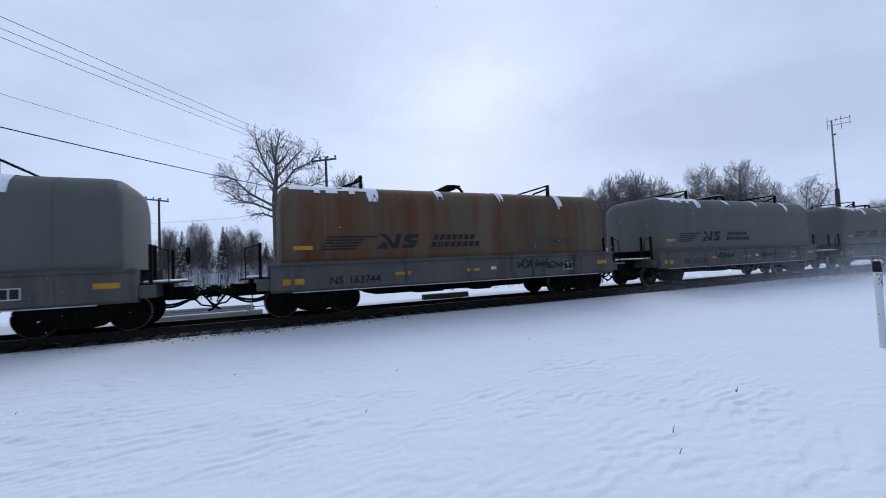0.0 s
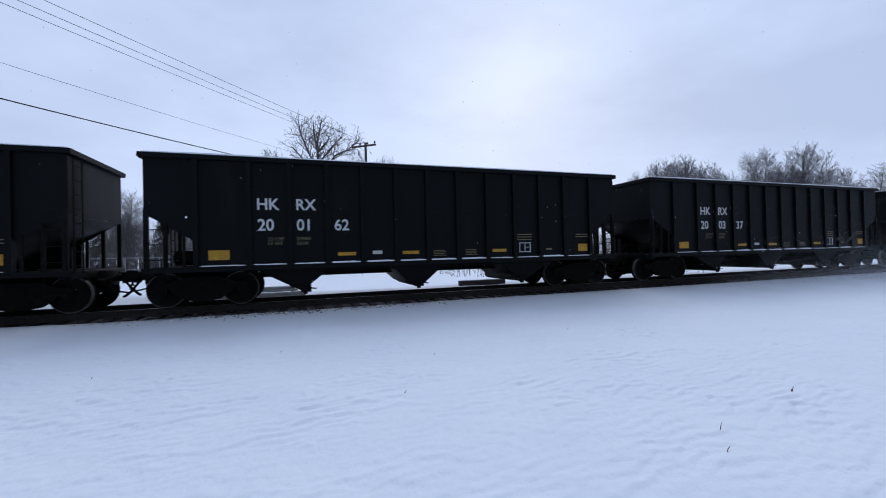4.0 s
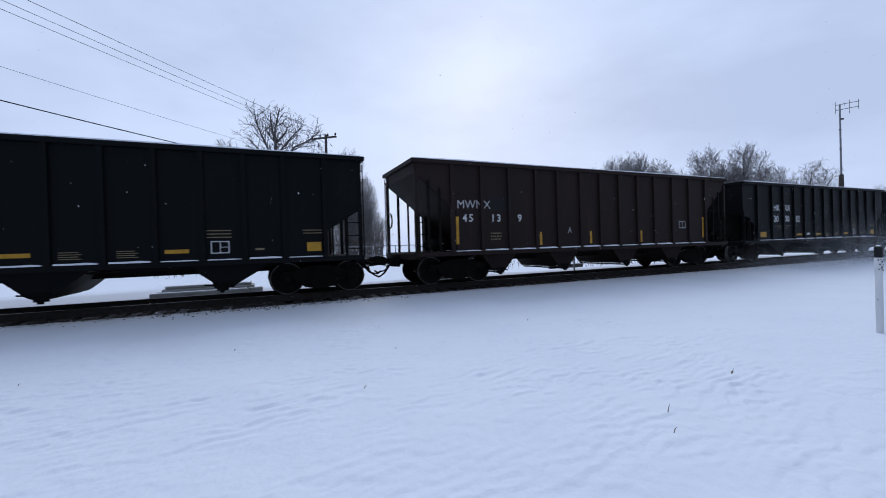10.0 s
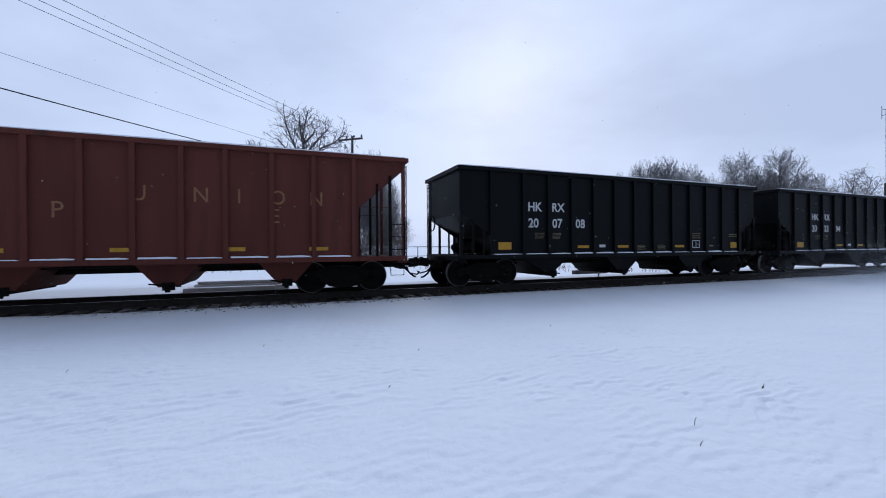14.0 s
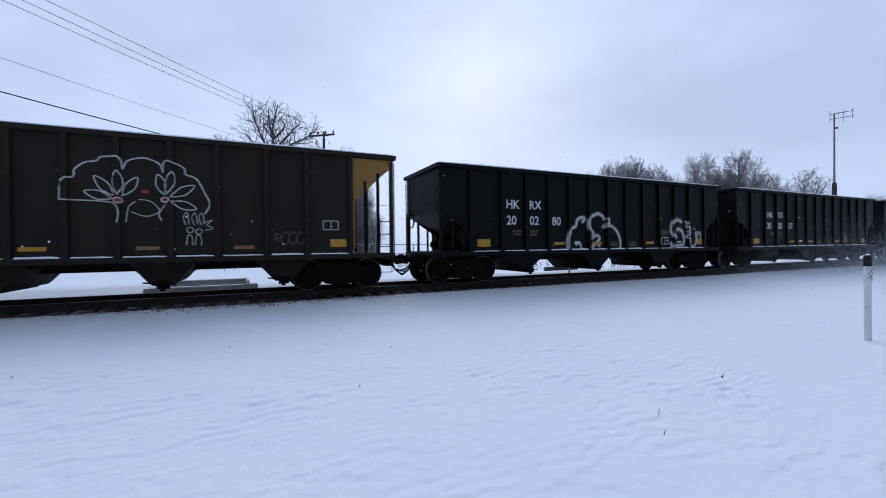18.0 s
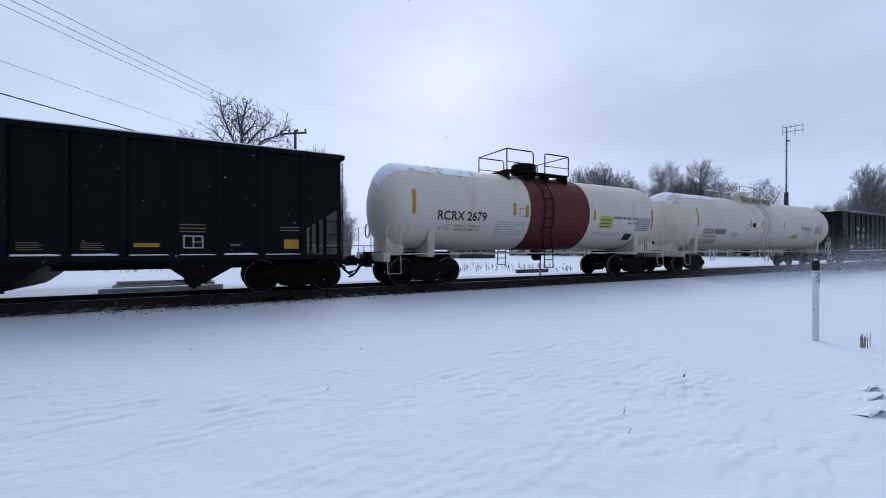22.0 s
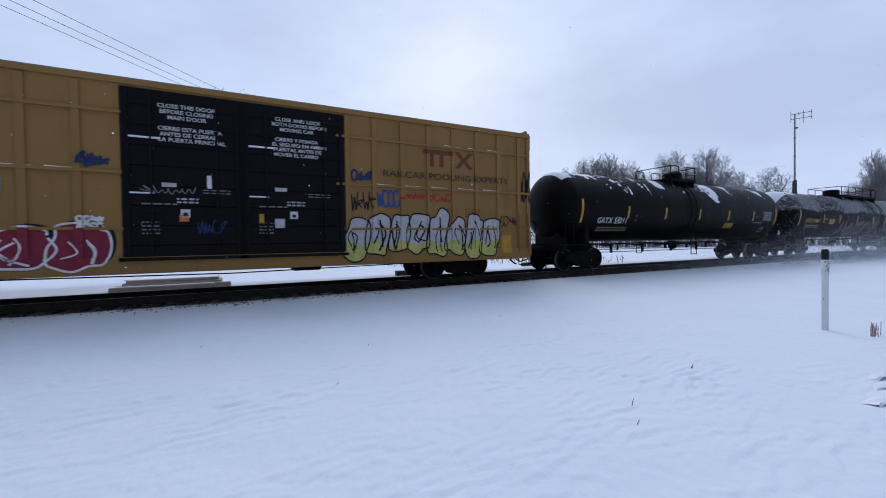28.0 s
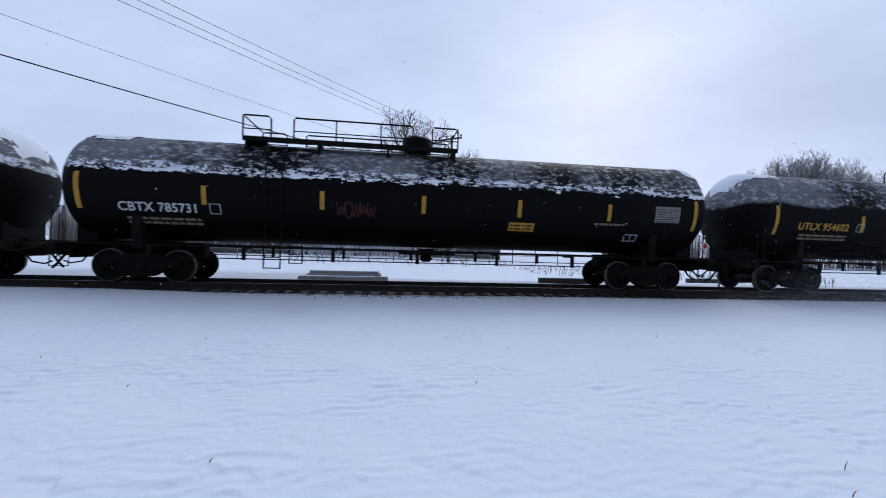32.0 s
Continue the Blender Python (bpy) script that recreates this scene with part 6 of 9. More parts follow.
for _pts, _w in (([(-1.9, 1.12), (-1.9, 1.5), (-1.75, 1.85), (-1.5, 1.96), (-1.42, 2.2), (-1.2, 2.3), (-1.05, 2.25), (-1.2, 2.1)], 0.1), ([(-0.86, 2.25), (-0.7, 2.35), (-0.35, 2.46), (-0.1, 2.35), (-0.05, 2.2)], 0.11), ([(-0.86, 2.25), (-0.86, 1.9), (-0.6, 1.72), (-0.72, 1.5), (-0.45, 1.62), (-0.28, 1.5), (-0.5, 1.3), (-0.72, 1.13)], 0.1),
                 ([(0.1, 2.32), (0.14, 2.1), (-0.14, 1.95), (0.3, 2.0), (0.63, 1.8), (0.82, 1.45), (0.84, 1.12)], 0.1), ([(-1.5, 1.25), (-1.3, 1.32), (-1.22, 1.12)], 0.08), ([(-0.4, 1.25), (-0.25, 1.18)], 0.07)):
    ribbon(_g, curve(_pts), _w)
    ribbon(_h, curve(_pts), _w * 1.8)
paint_on(black_cars["200280"], "graffiti_overspray", _h, M_P["dim"], HR, 1)
paint_on(black_cars["200280"], "graffiti_tag", _g, M_SPRAYWHITE, HR, 2, "broad white spray-paint scrawl")
rect(black_cars["200280"], 4.25, 1.32, 0.28, 0.06, M_LETTER, HR, 3, "data_plate")

plate(black_cars["200003"], 0.07, 1.42, 0.48, 0.14)
plate(black_cars["200020"], 0.07, 1.42, 0.48, 0.14)
plate(black_cars["200035"], 0.07, 1.42, 0.48, 0.14)
# brown, red and faded hoppers
BR = ("ribs", RIBS2, 0.06, -1.5, -1.585)


def yellow_strips(car, xs_, z=1.25, w=0.5, h=0.1):
    for x in xs_:
        plate(car, x, z, w, h)


lettering(brown_a, "MWNX", -6.0, -1.507, 2.54, 0.27, M_P["silver"], 1.0)
rect(brown_a, -6.04, 1.47, 0.1, 0.94, M_PLATE, BR, name="reflective_strip")
for _x, _m in ((-3.78, M_PLATE), (-1.7, M_PLATE), (0.32, M_P["brownish"]), (2.33, M_PLATE)):
    plate(brown_a, _x, 1.17, 0.48, 0.13, _m)
rect(brown_a, 4.48, 1.36, 0.48, 0.12, M_PLATE, BR, name="reflective_strip")
rect(brown_a, 6.3, 1.2, 0.1, 0.85, M_PLATE, BR, name="reflective_strip")
box_outline(brown_a, 4.52, 1.58, 0.42, 0.36, 0.02, M_P["ghost"], BR, 2)
lettering(brown_a, "BMIN1", -4.95, -1.512, 1.75, 0.2, M_P["silver"], 0.95, name="graffiti_tag", bold=0.004)
lettering(brown_a, "188400\n 64680", -4.83, -1.507, 1.58, 0.1, M_P["silver"], 1.0)
for _k, (_x, _z) in enumerate(((-4.9, 2.05), (-4.45, 2.05), (-3.85, 2.03))):
    lettering(brown_a, "773"[_k], _x, -1.507, _z, 0.28, M_P["dim"], 1.0)
tag(brown_a, -2.85, 1.95, 0.75, 0.36, 34, M_P["silver"], BR, 4, 0.035)
tag(brown_a, -2.9, 1.6, 0.82, 0.4, 33, M_SPRAYWHITE, BR, 5, 0.035)
lettering(brown_a, "A", -1.55, -1.507, 1.52, 0.22, M_P["wine"], 1.0, name="graffiti_tag")
_g = G()
ribbon(_g, curve([(-0.55, 1.75), (-0.62, 1.5), (-0.65, 1.33), (-0.5, 1.3), (-0.4, 1.38), (-0.42, 1.6), (-0.52, 1.78), (-0.68, 1.86)]), 0.025)
ribbon(_g, curve([(-0.52, 1.78), (-0.5, 1.9)]), 0.02)
ribbon(_g, curve([(-0.62, 1.34), (-0.55, 1.45), (-0.48, 1.36), (-0.58, 1.3)]), 0.02)
ribbon(_g, curve([(-0.4, 1.28), (-0.32, 1.5), (-0.26, 1.28), (-0.2, 1.45), (-0.15, 1.27), (-0.1, 1.5), (-0.12, 1.25), (0.0, 1.25)]), 0.018)
paint_on(brown_a, "graffiti_tag", _g, M_SPRAYWHITE, BR, 2, "thin white spray-paint scrawl")
_g = G()
ribbon(_g, curve([(2.25, 1.6), (2.3, 1.95), (2.6, 2.02), (2.85, 1.85), (2.8, 1.5), (2.55, 1.35), (2.4, 1.55), (2.5, 1.8), (2.65, 1.7), (2.6, 1.4)]), 0.03)
ribbon(_g, curve([(2.6, 1.75), (2.75, 1.45), (2.9, 1.55)]), 0.025)
paint_on(brown_a, "graffiti_tag", _g, M_P["ghost"], BR, 2, "dull white spray-paint scrawl")
tag(brown_a, 3.18, 1.55, 0.78, 0.38, 38, M_P["dim"], BR, 5, 0.02)
B3 = ("ribs", RIBS3, 0.06, -1.5, -1.585)
lettering(brown_b, "A", -1.63, -1.508, 1.6, 0.24, M_P["silver"], 0.8, name="graffiti_tag")
lettering(brown_b, "MWNX", -6.2, -1.507, 2.47, 0.28, M_P["silver"], 1.0)
for _t, _x in (("45", -6.0), ("13", -4.93), ("9", -3.85)):
    lettering(brown_b, _t, _x, -1.508, 2.04, 0.25, M_LETTER, 1.0, spacing=1.35, bold=0.006)
for _x in (-6.24, -2.92, -0.57, 2.14, 6.04):
    rect(brown_b, _x, 1.3 if abs(_x) > 5 else 1.2, 0.1, 0.9 if abs(_x) > 5 else 0.46, M_PLATE, B3, name="reflective_strip")
box_outline(brown_b, 4.49, 1.73, 0.42, 0.31, 0.025, M_P["silver"], B3, 2)
bars(brown_b, -4.95, 1.42, 0.42, 0.3, 3, M_LETTERDIM, B3, 0.4)
rect(brown_b, -5.05, 2.4, 0.9, 0.5, M_P["black"], B3, name="painted_panel")
lettering(red_car, "MWNX", -6.35, -1.507, 2.71, 0.28, M_P["silver"], 1.05)
for _x, _z in ((-6.1, 2.0), (-5.25, 2.0)):
    rect(red_car, _x, _z, 0.7 if _x < -6 else 0.95, 0.4, M_P["wine"], B3)
lettering(red_car, "40", -6.03, -1.512, 2.06, 0.29, M_LETTER, 0.95, spacing=1.1, bold=0.006)
lettering(red_car, "202", -5.16, -1.512, 2.06, 0.29, M_LETTER, 0.95, spacing=1.1, bold=0.006)
plate(red_car, -6.0, 1.21, 0.5, 0.24)
yellow_strips(red_car, (-1.9, 0.5, 2.9, 5.0))
for _t, _x, _z in (("P", -0.6, 2.05), ("U", 0.9, 2.5), ("N", 2.2, 2.5), ("I", 3.2, 2.5), ("O", 4.0, 2.5), ("N", 5.0, 2.5), ("E", 4.0, 2.0)):
    lettering(red_car, _t, _x, -1.507, _z, 0.4, M_P["brownish"], 0.9)
B4 = ("ribs", RIBS4, 0.06, -1.5, -1.585)
lettering(olive_car, "MWNX", -6.2, -1.507, 2.5, 0.27, M_P["ghost"], 1.0)
for _t, _x in (("44", -6.1), ("23", -5.0), ("4", -3.95)):
    lettering(olive_car, _t, _x, -1.507, 2.0, 0.27, M_P["ghost"], 1.0, spacing=1.4)
plate(olive_car, -6.1, 1.25, 0.4, 0.24)
plate(olive_car, 5.64, 1.27, 0.45, 0.22)
for _x in (-3.0, -0.95, 1.13, 3.21):
    plate(olive_car, _x, 1.24, 0.47, 0.09, M_P["brownish"] if _x > 0 else M_PLATE)
box_outline(olive_car, 5.44, 1.75, 0.44, 0.27, 0.025, M_P["silver"], B4, 2)
tag(olive_car, 4.15, 1.35, 0.8, 0.35, 46, M_P["dim"], B4, 4, 0.03)
_g, _h = G(), G()
rect(olive_car, 6.26, 1.2, 0.1, 2.65, M_TAN, ("flat", -1.5), 0, "faded_panel")
flat_poly(_h, [(6.36, 3.85), (6.36, 2.62), (6.5, 2.74), (7.45, 3.64), (7.45, 3.85)])
paint_on(olive_car, "faded_panel", _h, M_TAN, ("flat", -1.5), 0, "rusty tan end panel")
for _line, _w in ((((-0.25, 2.39), (-0.24, 2.69), (-0.16, 2.86), (-0.0, 2.93), (0.02, 3.08), (0.2, 3.25), (0.42, 3.31), (0.5, 3.4), (0.78, 3.43), (0.87, 3.34), (0.9, 3.15), (1.0, 3.35), (1.32, 3.44), (1.62, 3.32), (1.69, 3.12), (1.72, 3.39), (1.96, 3.35), (2.14, 3.24), (2.16, 3.1), (2.39, 3.0), (2.56, 2.67), (2.67, 2.38), (2.56, 2.13)), 0.05), (((-0.25, 2.39), (0.27, 2.39), (0.7, 2.35), (0.82, 2.16), (0.79, 1.89)), 0.04), (((1.14, 2.4), (1.0, 2.25), (0.95, 1.9)), 0.035), (((1.2, 2.45), (1.45, 2.4), (1.61, 2.18), (1.35, 2.05), (1.05, 2.15)), 0.03), (((1.73, 2.35), (1.6, 2.1), (1.66, 1.95)), 0.035)):
    ribbon(_g, curve(_line), _w * 0.68)
for _c, _tips in (((0.81, 2.41), ((0.19, 2.6), (0.37, 2.96), (0.8, 3.1), (1.19, 2.97))), ((1.73, 2.46), ((1.59, 3.07), (1.89, 3.14), (2.35, 2.83), (2.38, 2.25)))):
    _p = Vector(_c)
    for _t in _tips:
        _d = Vector(_t) - _p
        _n2 = Vector((-_d.y, _d.x)).normalized() * 0.1
        ribbon(_g, curve([_p + _d * 0.18, _p + _d * 0.6 - _n2, _p + _d, _p + _d * 0.6 + _n2, _p + _d * 0.18]), 0.028)
    ribbon(_g, [(_p.x + 0.08 * math.cos(t), _p.y + 0.06 * math.sin(t)) for t in [k * 0.35 for k in range(19)]], 0.035)
for _x in (2.15, 2.33, 2.48):
    ribbon(_g, curve([(_x, 1.85), (_x - 0.05, 2.05), (_x + 0.03, 2.15), (_x + 0.07, 1.87)]), 0.02)
for _x, _z in ((2.24, 1.73), (2.43, 1.69)):
    ribbon(_g, [(_x + 0.07 * math.cos(t), _z + 0.07 * math.sin(t)) for t in [k * 0.5 for k in range(14)]], 0.02)
    ribbon(_g, curve([(_x - 0.08, 1.35), (_x - 0.06, 1.55), (_x, 1.62), (_x + 0.05, 1.5), (_x + 0.05, 1.35)]), 0.018)
ribbon(_g, curve([(2.5, 1.9), (2.72, 1.98), (2.6, 1.85), (2.75, 1.78), (2.55, 1.72)]), 0.02)
paint_on(olive_car, "graffiti_drawing", _g, M_SPRAYWHITE, B4, 2, "white outlined graffiti drawing of two flowers")
for _cx, _cz in ((0.81, 2.41), (1.73, 2.46), (1.33, 2.64)):
    rect(olive_car, _cx - 0.07, _cz - 0.04, 0.14, 0.08, M_P["red"], B4, 1, "graffiti_fill")

# white tank cars
TA = ("tank", 1.5, 2.68)
part("tank_band", G().lathe([(-1.2, 1.506), (1.95, 1.506)], "x", (0, 0, 2.68), n=56, closed=False), M_TANKRED, tank_a, "dark red band round the tank", 30)
on_tank(tank_a, "RCRX 2679", -5.15, 2.2, 0.31, M_LETTERDARK, 0.95, bold=0.008)
on_tank(tank_a, "LD LMT  219400 LB 99500 KG\nLT WT     67600 LB 30650 KG", -5.0, 1.97, 0.085, M_LETTERDARK, 1.1)
bars(tank_a, -2.7, 1.75, 1.3, 0.5, 6, M_P["silver"], TA)
on_tank(tank_a, "HYDROCHLORIC ACID", 3.45, 2.5, 0.11, M_LETTERDARK, 1.0, bold=0.004)
on_tank(tank_a, "AAR-ST-482", 4.35, 2.3, 0.1, M_LETTERDARK, 0.9)
rect(tank_a, 4.95, 2.02, 0.95, 0.6, M_P["silver"], TA, name="data_panel")
bars(tank_a, 5.0, 2.05, 0.85, 0.55, 6, M_P["dim"], TA, 0.25)
rect(tank_a, 2.6, 2.1, 0.8, 0.5, M_P["lemon"], TA, name="data_panel")
bars(tank_a, 2.65, 2.14, 0.7, 0.42, 3, M_LETTERDARK, TA, 0.3)
rect(tank_a, 4.4, 1.62, 0.5, 0.28, M_LETTERDARK, TA, name="data_panel")
bars(tank_a, 2.3, 1.8, 1.8, 0.16, 2, M_P["silver"], TA)
for _x, _z0, _z1 in ((-6.0, 2.35, 3.15), (-1.95, 2.45, 2.9), (-0.95 - 0.4, 2.4, 2.85), (2.25, 2.4, 2.8), (6.05, 2.15, 3.0)):
    tank_strip(tank_a, _x, _z0, _z1, 0.13, M_PLATE)
box_outline(tank_a, -1.72, 2.42, 0.3, 0.3, 0.015, M_LETTERDARK, TA)
tank_snow(tank_a, 6.95, -40, 44, 0.1, 2.0, x0=-6.85, x1=-3.2, step=0.04)
tank_snow(tank_a, 6.95, -40, 10, 0.35, 2.6, x0=2.2, x1=6.2)

on_tank(tank_b, "UTLX 930050", -6.5, 2.0, 0.27, M_LETTERDARK, 1.0, bold=0.012)
on_tank(tank_b, "THE TANK CAR PEOPLE", -6.5, 1.82, 0.1, M_LETTERDARK, 0.95)
on_tank(tank_b, "LD LMT   179000 LB  81150 KG\nLT WT     107000 LB  48500 KG", -6.5, 1.64, 0.085, M_LETTERDARK, 1.05)
on_tank(tank_b, "ETHYLENE OXIDE\nINHALATION HAZARD", 4.6, 2.5, 0.095, M_LETTERDARK, 1.05, bold=0.003)
rect(tank_b, 6.3, 2.2, 0.9, 0.5, M_P["silver"], TA, name="data_panel")
bars(tank_b, 6.35, 2.22, 0.8, 0.45, 6, M_P["dim"], TA, 0.3)
rect(tank_b, 3.35, 1.85, 0.75, 0.22, M_PLATE, TA, name="data_panel")
bars(tank_b, 5.3, 1.8, 0.3, 0.3, 4, M_P["silver"], TA)
rect(tank_b, -4.4, 1.85, 0.6, 0.25, M_P["silver"], TA, name="painted_panel")
for _x, _z0, _z1 in ((-7.15, 2.35, 3.3), (-1.95, 2.42, 2.82), (0.35 - 1.0, 2.42, 2.85), (2.0, 2.42, 2.85), (4.4, 2.42, 2.85), (7.35, 2.1, 2.9)):
    tank_strip(tank_b, _x, _z0, _z1, 0.13, M_PLATE)
box_outline(tank_b, -2.4, 2.3, 0.3, 0.28, 0.015, M_LETTERDARK, TA)
part("valve_plug", G().lathe([(-1.53, 0.10), (-1.53, 0.13), (-1.49, 0.13)], "y", (-1.6, 0, 2.55), n=16), M_IRON, tank_b)
tank_snow(tank_b, 8.75, -40, 40, 0.0, 3.3, x0=-8.55, x1=-5.0, step=0.04)
tank_snow(tank_b, 8.75, -40, 30, 0.0, 3.9, x0=7.3, x1=8.6)
for _c, _h, _xx in ((tank_b, 8.1, 7.55), (tank_b, 8.1, 8.0), (tank_a, 6.75, 6.2)):
    _g = G()
    flat_poly(_g, [(_xx - 0.19, 1.5), (_xx, 1.31), (_xx + 0.19, 1.5), (_xx, 1.69)])
    paint_on(_c, "hazard_placard", _g, M_LETTER, ("flat", -1.44), 0, "diamond hazard placard")
    _g = G()
    flat_poly(_g, [(_xx - 0.13, 1.5), (_xx, 1.37), (_xx + 0.13, 1.5), (_xx, 1.63)])
    paint_on(_c, "placard_symbol", _g, M_P["red"] if _xx == 8.0 else M_LETTERDARK, ("flat", -1.44), 1)
    part("placard_post", G().box(_xx - 0.015, _xx + 0.015, -1.44, -1.41, 1.08, 1.4), M_TRIMWHITE, _c)

for _o in tank_b.children:
    if _o.name.split(".")[0] in ("lettering", "stencil_line", "data_panel", "reflective_strip", "stencil_frame", "painted_panel", "valve_plug", "hazard_placard", "placard_symbol", "placard_post"):
        _o.location.x -= 0.34 if _o.name[0] not in "hp" else -0.3

# black tank cars
STRIPS = {"gatx": (-7.75, -4.95, -2.35, 0.35, 2.95, 5.4, 7.85), "utlx": (-8.85, -5.5, -3.0, -0.07, 2.88, 5.3, 8.85), "cbtx": (-8.92, -5.83, -2.72, 0.15, 3.05, 5.95, 8.9)}
for _k, _mk, _num, _half in (("gatx", "GATX", "54211", 8.7), ("utlx", "UTLX", "954667", 9.7), ("prox", "PROX", "94575", 9.95), ("cbtx", "CBTX", "785731", 9.7), ("utlx2", "UTLX", "954602", 9.7), ("last", "", "", 9.7)):
    _c = tanks[_k]
    _lm = M_PLATE if _k.startswith("utlx") else M_LETTER
    _x = -_half + 1.7 + (0.2 if _k == "gatx" else 0)
    _z = 2.17 if _k.startswith("utlx") else 1.96
    if _k == "prox":
        _z = 2.12
    if _mk:
        on_tank(_c, _mk + " " + _num, _x, _z, 0.24, _lm, 1.0, bold=0.006, spacing=1.05)
        bars(_c, _x + 0.15, _z - 0.33, 1.9, 0.22, 2, M_LETTERDIM, TA, 0.6, 5)
        box_outline(_c, -5.7 if _k != "utlx" else -5.3, _z - 0.02, 0.28, 0.28, 0.02, M_P["silver"], TA)
    for _i, _xx in enumerate(STRIPS.get(_k[:4], STRIPS["cbtx"])):
        _end = _i in (0, 6)
        tank_strip(_c, _xx, 1.97 if _end else 2.18, 2.92 if _end else 2.69, 0.12, M_PLATE)
    rect(_c, _half - 2.2, 2.2, 0.85, 0.5, M_P["ghost"], TA, name="data_panel")
    bars(_c, _half - 2.15, 2.22, 0.75, 0.45, 6, M_LETTERDARK, TA, 0.3)
    _xp, _zp = (-4.63, 2.08) if _k == "utlx" else (2.77, 1.78)
    rect(_c, _xp, _zp, 0.8, 0.3 if _k == "utlx" else 0.25, M_PLATE, TA, name="data_panel")
    bars(_c, _xp + 0.04, _zp + 0.04, 0.72, 0.2, 2, M_LETTERDARK, TA, 0.5, 8)
    bars(_c, 5.5, 2.05, 1.0, 0.1, 1, M_LETTERDIM, TA, 0.6, 8)
    box_outline(_c, 6.63, 1.58, 0.45, 0.22, 0.025, M_P["silver"], TA, 2)
    _g = G()
    flat_poly(_g, [(_half - 0.55, 1.5), (_half - 0.4, 1.35), (_half - 0.25, 1.5), (_half - 0.4, 1.65)])
    paint_on(_c, "hazard_placard", _g, M_LETTER, ("flat", -1.44), 0, "diamond hazard placard")
    _g = G()
    flat_poly(_g, [(_half - 0.51, 1.5), (_half - 0.4, 1.39), (_half - 0.29, 1.5), (_half - 0.4, 1.61)])
    paint_on(_c, "placard_symbol", _g, M_P["red"], ("flat", -1.44), 1)
for _x0, _x1, _a0, _a1, _sd, _th in ((-8.3, -6.3, -35, 40, 1.2, 0.0), (-6.3, -4.6, 10, 72, 4.4, 0.6), (-3.9, -3.3, 10, 68, 6.1, 0.55), (-2.6, -2.0, 8, 65, 7.7, 0.55), (-1.0, -0.4, 8, 62, 3.1, 0.6), (0.6, 2.2, 10, 75, 5.5, 0.5), (3.4, 3.9, 10, 62, 2.2, 0.6),
                                     (5.0, 5.5, 10, 60, 9.2, 0.6), (6.3, 7.0, 5, 60, 8.3, 0.55), (-5.5, 8.0, -35, 12, 2.9, 0.3)):
    tank_snow(tanks["gatx"], 8.7, _a0, _a1, _th + 0.2, _sd, x0=_x0, x1=_x1, step=0.03, lift=0.018)
for _k, _half, _sd in (("utlx", 9.75, 11.0), ("prox", 10.0, 17.0), ("cbtx", 9.75, 23.0), ("utlx2", 9.75, 29.0), ("last", 9.75, 31.0)):
    _band = _k == "cbtx"
    _lo = 67 if _band else 69
    if not _k.startswith("utlx"):
        tank_snow(tanks[_k], _half, _lo, _lo + 14, 0.92, _sd + 2, step=0.028, lift=0.03)
    tank_snow(tanks[_k], _half, -35, 34, -0.05, _sd + 3, x0=-_half + 0.12, x1=-_half + 1.7, lift=0.03, step=0.035)
    tank_snow(tanks[_k], _half, -35, 46, 0.1, _sd + 4, x0=_half - 0.9, x1=_half - 0.1, lift=0.025, step=0.035)
_fill, _halo = G(), G()
for _pts, _w in (([(-1.95, 1.5), (-1.8, 2.15), (-1.5, 1.75), (-1.15, 1.55), (-0.95, 2.2)], 0.17), ([(-0.72, 2.2), (-0.62, 1.6), (-0.25, 1.5), (-0.02, 1.7), (0.12, 2.2)], 0.22), ([(0.2, 2.12), (0.75, 2.16), (1.2, 2.25)], 0.2),
                 ([(0.68, 2.12), (0.6, 1.5)], 0.24), ([(2.12, 2.2), (1.5, 2.08), (1.3, 1.86), (1.85, 1.78), (1.75, 1.52), (1.15, 1.46)], 0.2), ([(-0.9, 1.47), (0.3, 1.42), (1.6, 1.45)], 0.08),
                 ([(-2.3, 2.22), (-2.42, 1.95), (-2.25, 1.75), (-2.4, 1.55), (-2.05, 1.5)], 0.09), ([(2.35, 2.1), (2.55, 2.2), (2.6, 1.9), (2.4, 1.8)], 0.06)):
    ribbon(_fill, _pts, _w)
    ribbon(_halo, _pts, _w + 0.12)
paint_on(tanks["utlx"], "graffiti_overspray", _halo, M_P["dim"], TA, 1)
paint_on(tanks["utlx"], "graffiti_fill", _fill, M_P["dusk"], TA, 2, "dull pink angular graffiti piece")
rect(tanks["utlx"], 2.95, 1.45, 0.95, 0.75, M_P["wine"], TA, 2, "graffiti_fill")
tag(tanks["utlx"], 3.0, 1.55, 0.85, 0.55, 73, M_P["black"], TA, 4, 0.05, 4)
tag(tanks["utlx"], 2.3, 1.8, 0.5, 0.35, 74, M_P["dim"], TA, 3, 0.03)
for _x, _w, _sd in ((-7.3, 1.6, 81), (-5.6, 2.6, 82), (-1.8, 1.3, 83), (0.4, 1.0, 84), (1.6, 3.2, 85), (7.0, 1.1, 86)):
    tag(tanks["prox"], _x, 1.65, _w, 0.5, _sd, M_P["ghost"], TA, max(4, int(_w * 4)), 0.028)
tag(tanks["prox"], 4.5, 2.2, 0.7, 0.4, 87, M_P["silver"], TA, 4, 0.03)
tag(tanks["cbtx"], -2.3, 1.98, 1.05, 0.45, 88, M_P["faintred"], TA, 5, 0.04)
_g = G()
_x = -8.3
